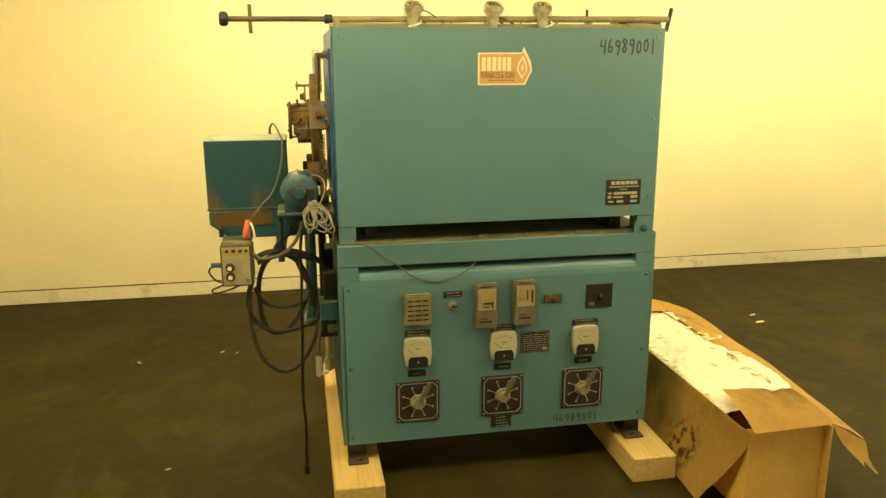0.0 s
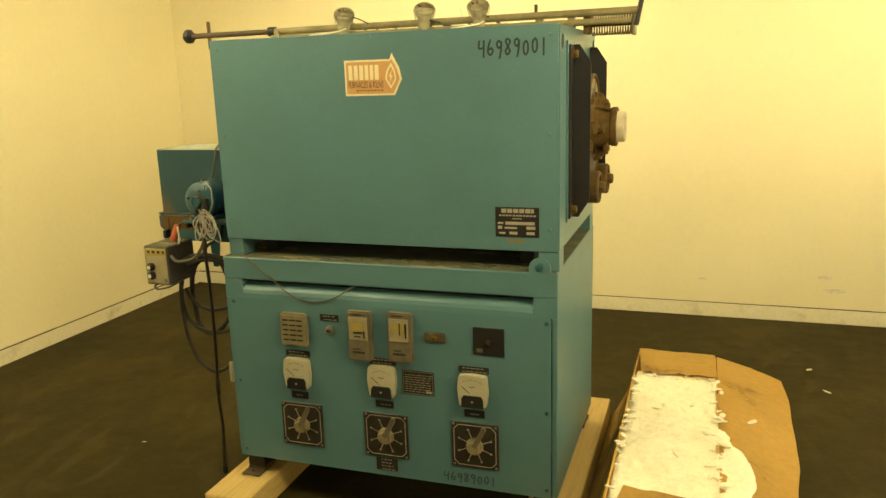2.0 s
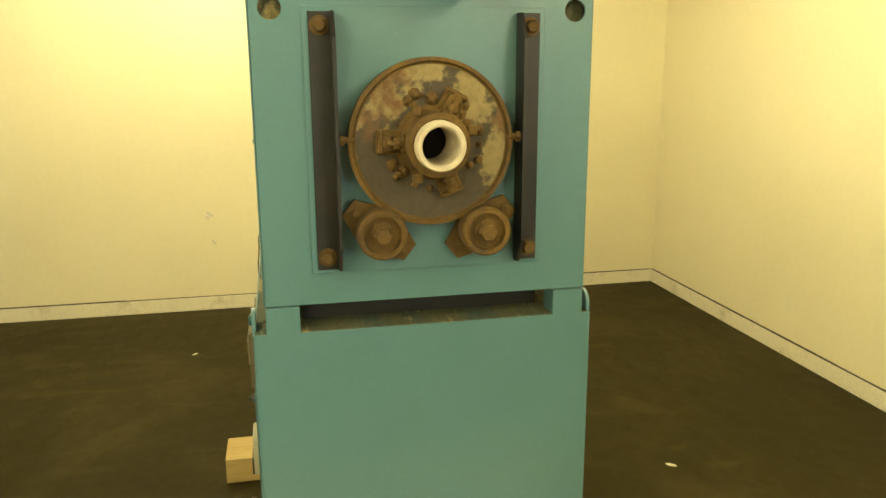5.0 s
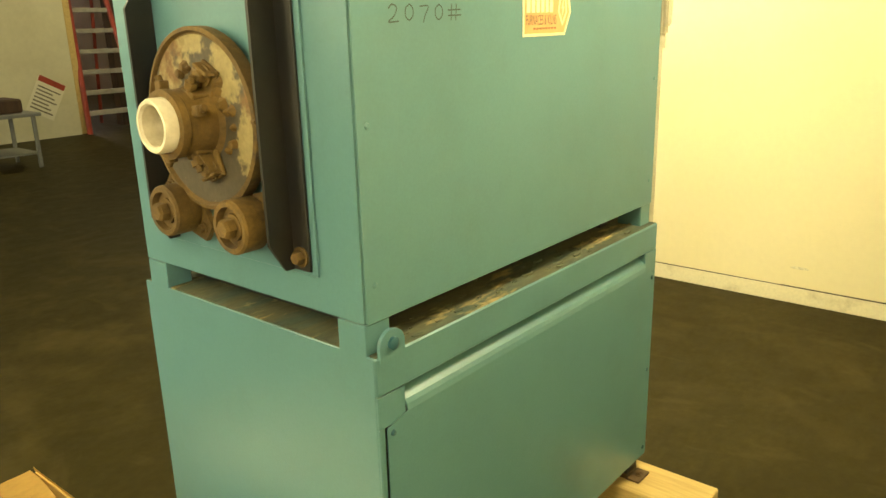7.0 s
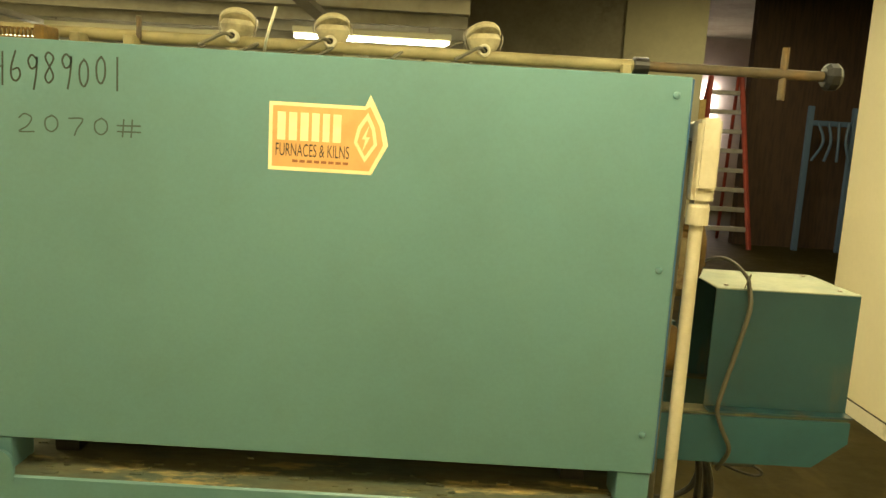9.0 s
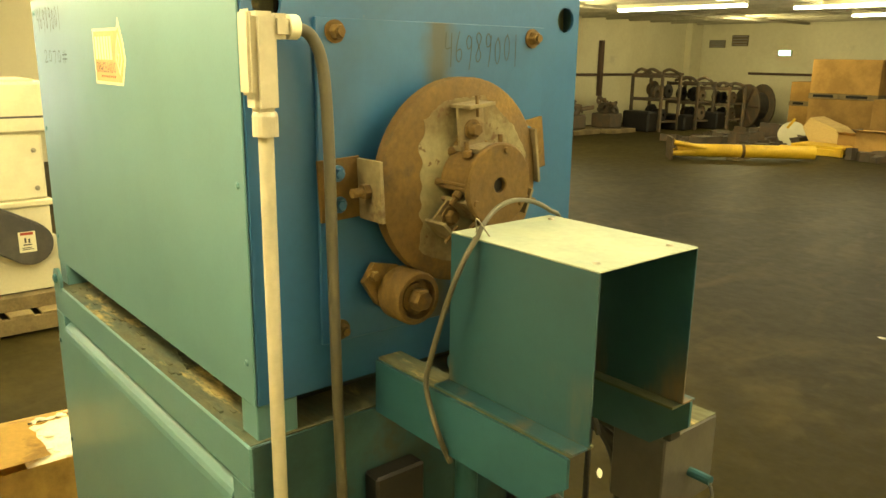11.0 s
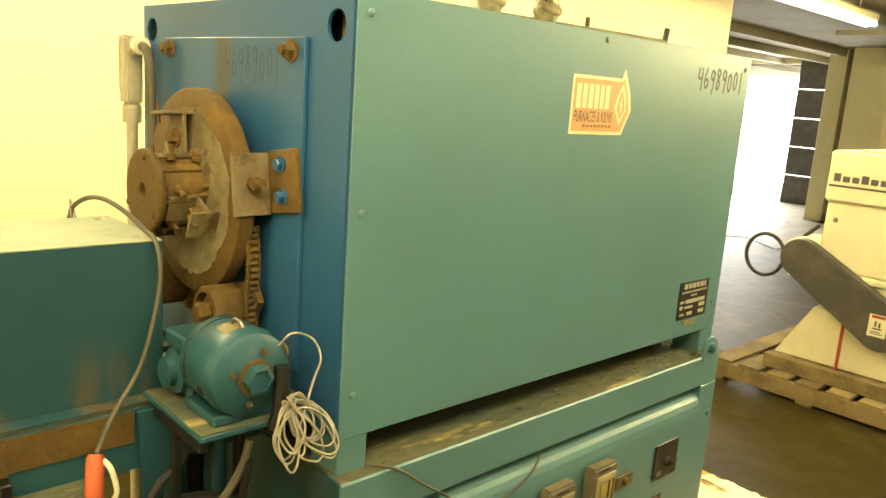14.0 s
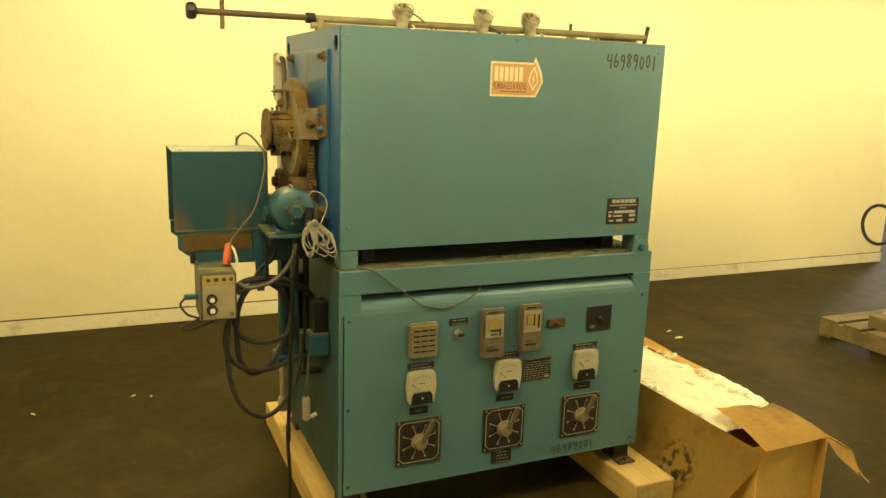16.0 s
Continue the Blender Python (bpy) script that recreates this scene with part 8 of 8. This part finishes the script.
solo("wooden_tray", box(-2.30, -8.60, 0.6405, -1.70, -8.15, 0.80, 0.02), M_WOODDARK, "dark wooden tray of parts on the bench", "tray", (-2.0, -8.4, 0.64))
bench2 = thing("steel_table", -0.6, -10.1, 0.0, "long dark steel table with scrap on it", "table")
for dx in (-1.55, 0.35):
    for dy in (-10.45, -9.75):
        part("leg", box(dx - 0.03, dy - 0.03, 0, dx + 0.03, dy + 0.03, 0.70, 0.003), M_JUNK, bench2)
part("table_top", box(-1.65, -10.50, 0.701, 0.45, -9.68, 0.745, 0.006), M_GREYCAB, bench2)
part("table_shelf", box(-1.55, -10.42, 0.2, 0.35, -9.78, 0.225, 0.004), M_GREYCAB, bench2)
for k in range(7):
    x_ = -1.5 + 0.29 * k
    solo("metal_part", box(x_, -10.3, 0.7455, x_ + rng.uniform(0.1, 0.24), -10.3 + rng.uniform(0.2, 0.45), 0.7455 + rng.uniform(0.05, 0.2), 0.02), M_JUNK, "small rusty machine part on the table", "part", (x_, -10.3, 0.745), "parts on the table")
for k in range(3):
    z_ = 0.12 + 0.235 * k
    solo("foil_roll", lathe((-1.25, -9.3 - 0.02 * k, z_), X, [(0, 0), (0.11, 0), (0.115, 0.02), (0.115, 1.1), (0.11, 1.12), (0, 1.12)], 20), M_TAUPE, "grey roll of sheet material stacked on others", "roll", (-0.7, -9.3, z_ - 0.115), "stacked rolls", smooth=True)

# step ladder in the doorway of the far bay, and the sign on the pier
lad = thing("step_ladder", -4.75, -10.75, 0.0, "red fibreglass step ladder with pale treads", "ladder")
LADX = -4.56
for s in (-1, 1):
    part("side_rail", rod((LADX + s * 0.46, -10.35, 0.0), (LADX + s * 0.24, -10.90, 2.75), 0.042, 8), M_RED, lad)
    part("rear_rail", rod((LADX + s * 0.42, -11.70, 0.0), (LADX + s * 0.22, -10.96, 2.73), 0.028, 8), M_RED, lad)
for k in range(8):
    f_ = (k + 1) / 9
    w = 0.45 - 0.21 * f_
    part("tread", box(LADX - w, -10.46 - 0.55 * f_, 2.75 * f_ - 0.035, LADX + w, -10.34 - 0.55 * f_, 2.75 * f_ + 0.035, 0.006), M_ALU, lad)
part("ladder_top", box(LADX - 0.27, -11.06, 2.752, LADX + 0.27, -10.82, 2.80, 0.006), M_RED, lad)
sign = thing("wall_sign", -3.60, -10.48, 0.60, "white paper sign with a red heading, hung askew", "sign")
c, s = math.cos(radians(-29)), math.sin(radians(-29))


def tilt_sheet(x0, z0, x1, z1, y):
    return prism([((x0) * c - z0 * s, x0 * s + z0 * c), (x1 * c - z0 * s, x1 * s + z0 * c), (x1 * c - z1 * s, x1 * s + z1 * c), (x0 * c - z1 * s, x0 * s + z1 * c)], 0.002, (-3.60, y, 0.60), -X, Z)


part("sheet", tilt_sheet(-0.21, -0.28, 0.21, 0.28, -10.4975), M_PALE, sign)
part("heading", tilt_sheet(-0.20, 0.19, 0.20, 0.275, -10.4952), M_RED, sign, "red heading block")
for k in range(7):
    part("text_bar", tilt_sheet(-0.17, -0.22 + 0.055 * k, 0.17 - 0.05 * (k % 3), -0.20 + 0.055 * k, -10.4952), M_TAUPE, sign)
solo("door_frame", box(-4.16, -10.82, 0, -4.06, -10.52, 2.30, 0.006), M_PINE, "yellow pine door jamb", "door frame", (-4.1, -10.7, 0), kind="structure")
for k, (x_, z_) in enumerate([(-5.15, 1.95), (-5.2, 1.62), (-6.3, 1.3), (-4.75, 2.2)]):
    solo("window_%d" % (k + 1), box(x_ - 0.16, -17.6, z_ - 0.14, x_ + 0.16, -17.58, z_ + 0.14), M_PANE, "small bright daylight pane", "window", (x_, -17.6, z_ - 0.14), kind="structure")
wall("wall_window_bay", -8.9, -17.85, 0, -4.1, -17.61, BAY, M_PLASTER, "pale pinkish plaster wall with daylight panes")
lift = thing("blue_hoist", -6.2, -10.6, 0.0, "blue painted lifting frame with straps", "hoist")
for dx in (-0.35, 0.35):
    part("mast", box(-6.2 + dx - 0.04, -10.66, 0, -6.2 + dx + 0.04, -10.58, 2.3, 0.006), M_BLUEFAR, lift)
part("cross_member", box(-6.509, -10.65, 2.0, -5.891, -10.59, 2.08, 0.006), M_BLUEFAR, lift)
for k in range(4):
    part("strap", cable([(-6.2 + 0.16 * k - 0.25, -10.57, 2.05), (-6.2 + 0.12 * k - 0.2, -10.50, 1.75), (-6.2 + 0.2 * k - 0.3, -10.52, 1.45)], 0.022, 6), M_BLUEFAR, lift)

# forklift in the brick room, window and notice there
fork = thing("forklift", 13.2, 1.55, 0.0, "dark forklift truck parked in the back room", "forklift")
part("chassis", box(12.6, 1.15, 0.16, 14.0, 1.95, 0.72, 0.06), M_BLACK, fork)
part("counterweight", box(13.5, 1.18, 0.721, 14.0, 1.92, 0.95, 0.05), M_DARKGREY, fork)
for y_ in (1.20, 1.90):
    part("guard_post", box(12.72, y_ - 0.04, 0.721, 12.80, y_ + 0.04, 1.85, 0.01), M_BLACK, fork)
    part("guard_post", box(13.60, y_ - 0.04, 0.951, 13.68, y_ + 0.04, 1.85, 0.01), M_BLACK, fork)
    part("mast_rail", box(12.40, y_ - 0.15 * (1 if y_ > 1.5 else -1) - 0.04, 0.05, 12.52, y_ - 0.15 * (1 if y_ > 1.5 else -1) + 0.04, 1.95, 0.01), M_BLACK, fork)
    part("fork_tine", box(11.55, y_ - 0.2 * (1 if y_ > 1.5 else -1) - 0.05, 0.02, 12.395, y_ - 0.2 * (1 if y_ > 1.5 else -1) + 0.05, 0.06, 0.006), M_DARKSTEEL, fork)
    for x_ in (12.85, 13.7):
        part("tyre", lathe((x_, y_ - 0.06 if y_ > 1.5 else y_ - 0.06, 0.22), Y, [(0, 0), (0.19, 0), (0.22, 0.03), (0.22, 0.12), (0.19, 0.15), (0, 0.15)], 24), M_RUBBER, fork)
part("overhead_guard", box(12.70, 1.14, 1.851, 13.70, 1.96, 1.90, 0.02), M_BLACK, fork)
part("seat", box(13.15, 1.38, 0.721, 13.5, 1.72, 1.15, 0.05), M_RUBBER, fork)
for k in range(3):
    solo("window_%d" % (k + 5), box(14.985, 2.35, 1.40 + 0.29 * k, 14.998, 2.85, 1.64 + 0.29 * k), M_PANE, "bright daylight window pane", "window", (14.99, 2.6, 1.40 + 0.29 * k), kind="structure")
notice = thing("wall_notice", 14.98, 0.2, 1.85, "framed notice on the brick wall", "notice")
part("notice_frame", box(14.965, 0.02, 1.70, 14.999, 0.38, 2.02, 0.006), M_FARWALL, notice)
part("notice_sheet", box(14.960, 0.07, 1.75, 14.9645, 0.33, 1.97), M_GREYCAB, notice)
exit_sign = thing("exit_sign", 10.70, -11.2, 1.86, "lit greenish exit sign on the wall", "sign", "exit signs")
part("sign_box", box(10.68, -11.37, 1.80, 10.749, -11.03, 1.94, 0.006), M_FARWALL, exit_sign)
part("lit_face", box(10.672, -11.34, 1.82, 10.6795, -11.06, 1.92), M_EXIT, exit_sign)
exit_sign = thing("exit_sign", 8.16, -18.47, 1.79, "lit greenish exit sign with two small lamps on the wall", "sign", "exit signs")
part("sign_box", box(7.99, -18.499, 1.71, 8.33, -18.43, 1.87, 0.006), M_FARWALL, exit_sign)
part("lit_face", box(8.01, -18.4295, 1.73, 8.31, -18.422, 1.85), M_EXIT, exit_sign)
for q in (7.90, 8.42):
    part("lamp_head", lathe((q, -18.44, 1.80), Y, [(0, -0.05), (0.03, -0.05), (0.05, 0.03), (0, 0.035)], 14), M_FARWALL, exit_sign)
for k, (x_, y_) in enumerate([(12.6, 7.1), (12.9, 6.9)]):
    solo("dock_curtain", box(x_, y_, 0.05, x_ + 0.05, y_ + 0.5, 2.3, 0.01), M_DARKGREY, "dark strip curtain beside the loading door", "curtain", (x_, y_, 0.05), "dock curtains")
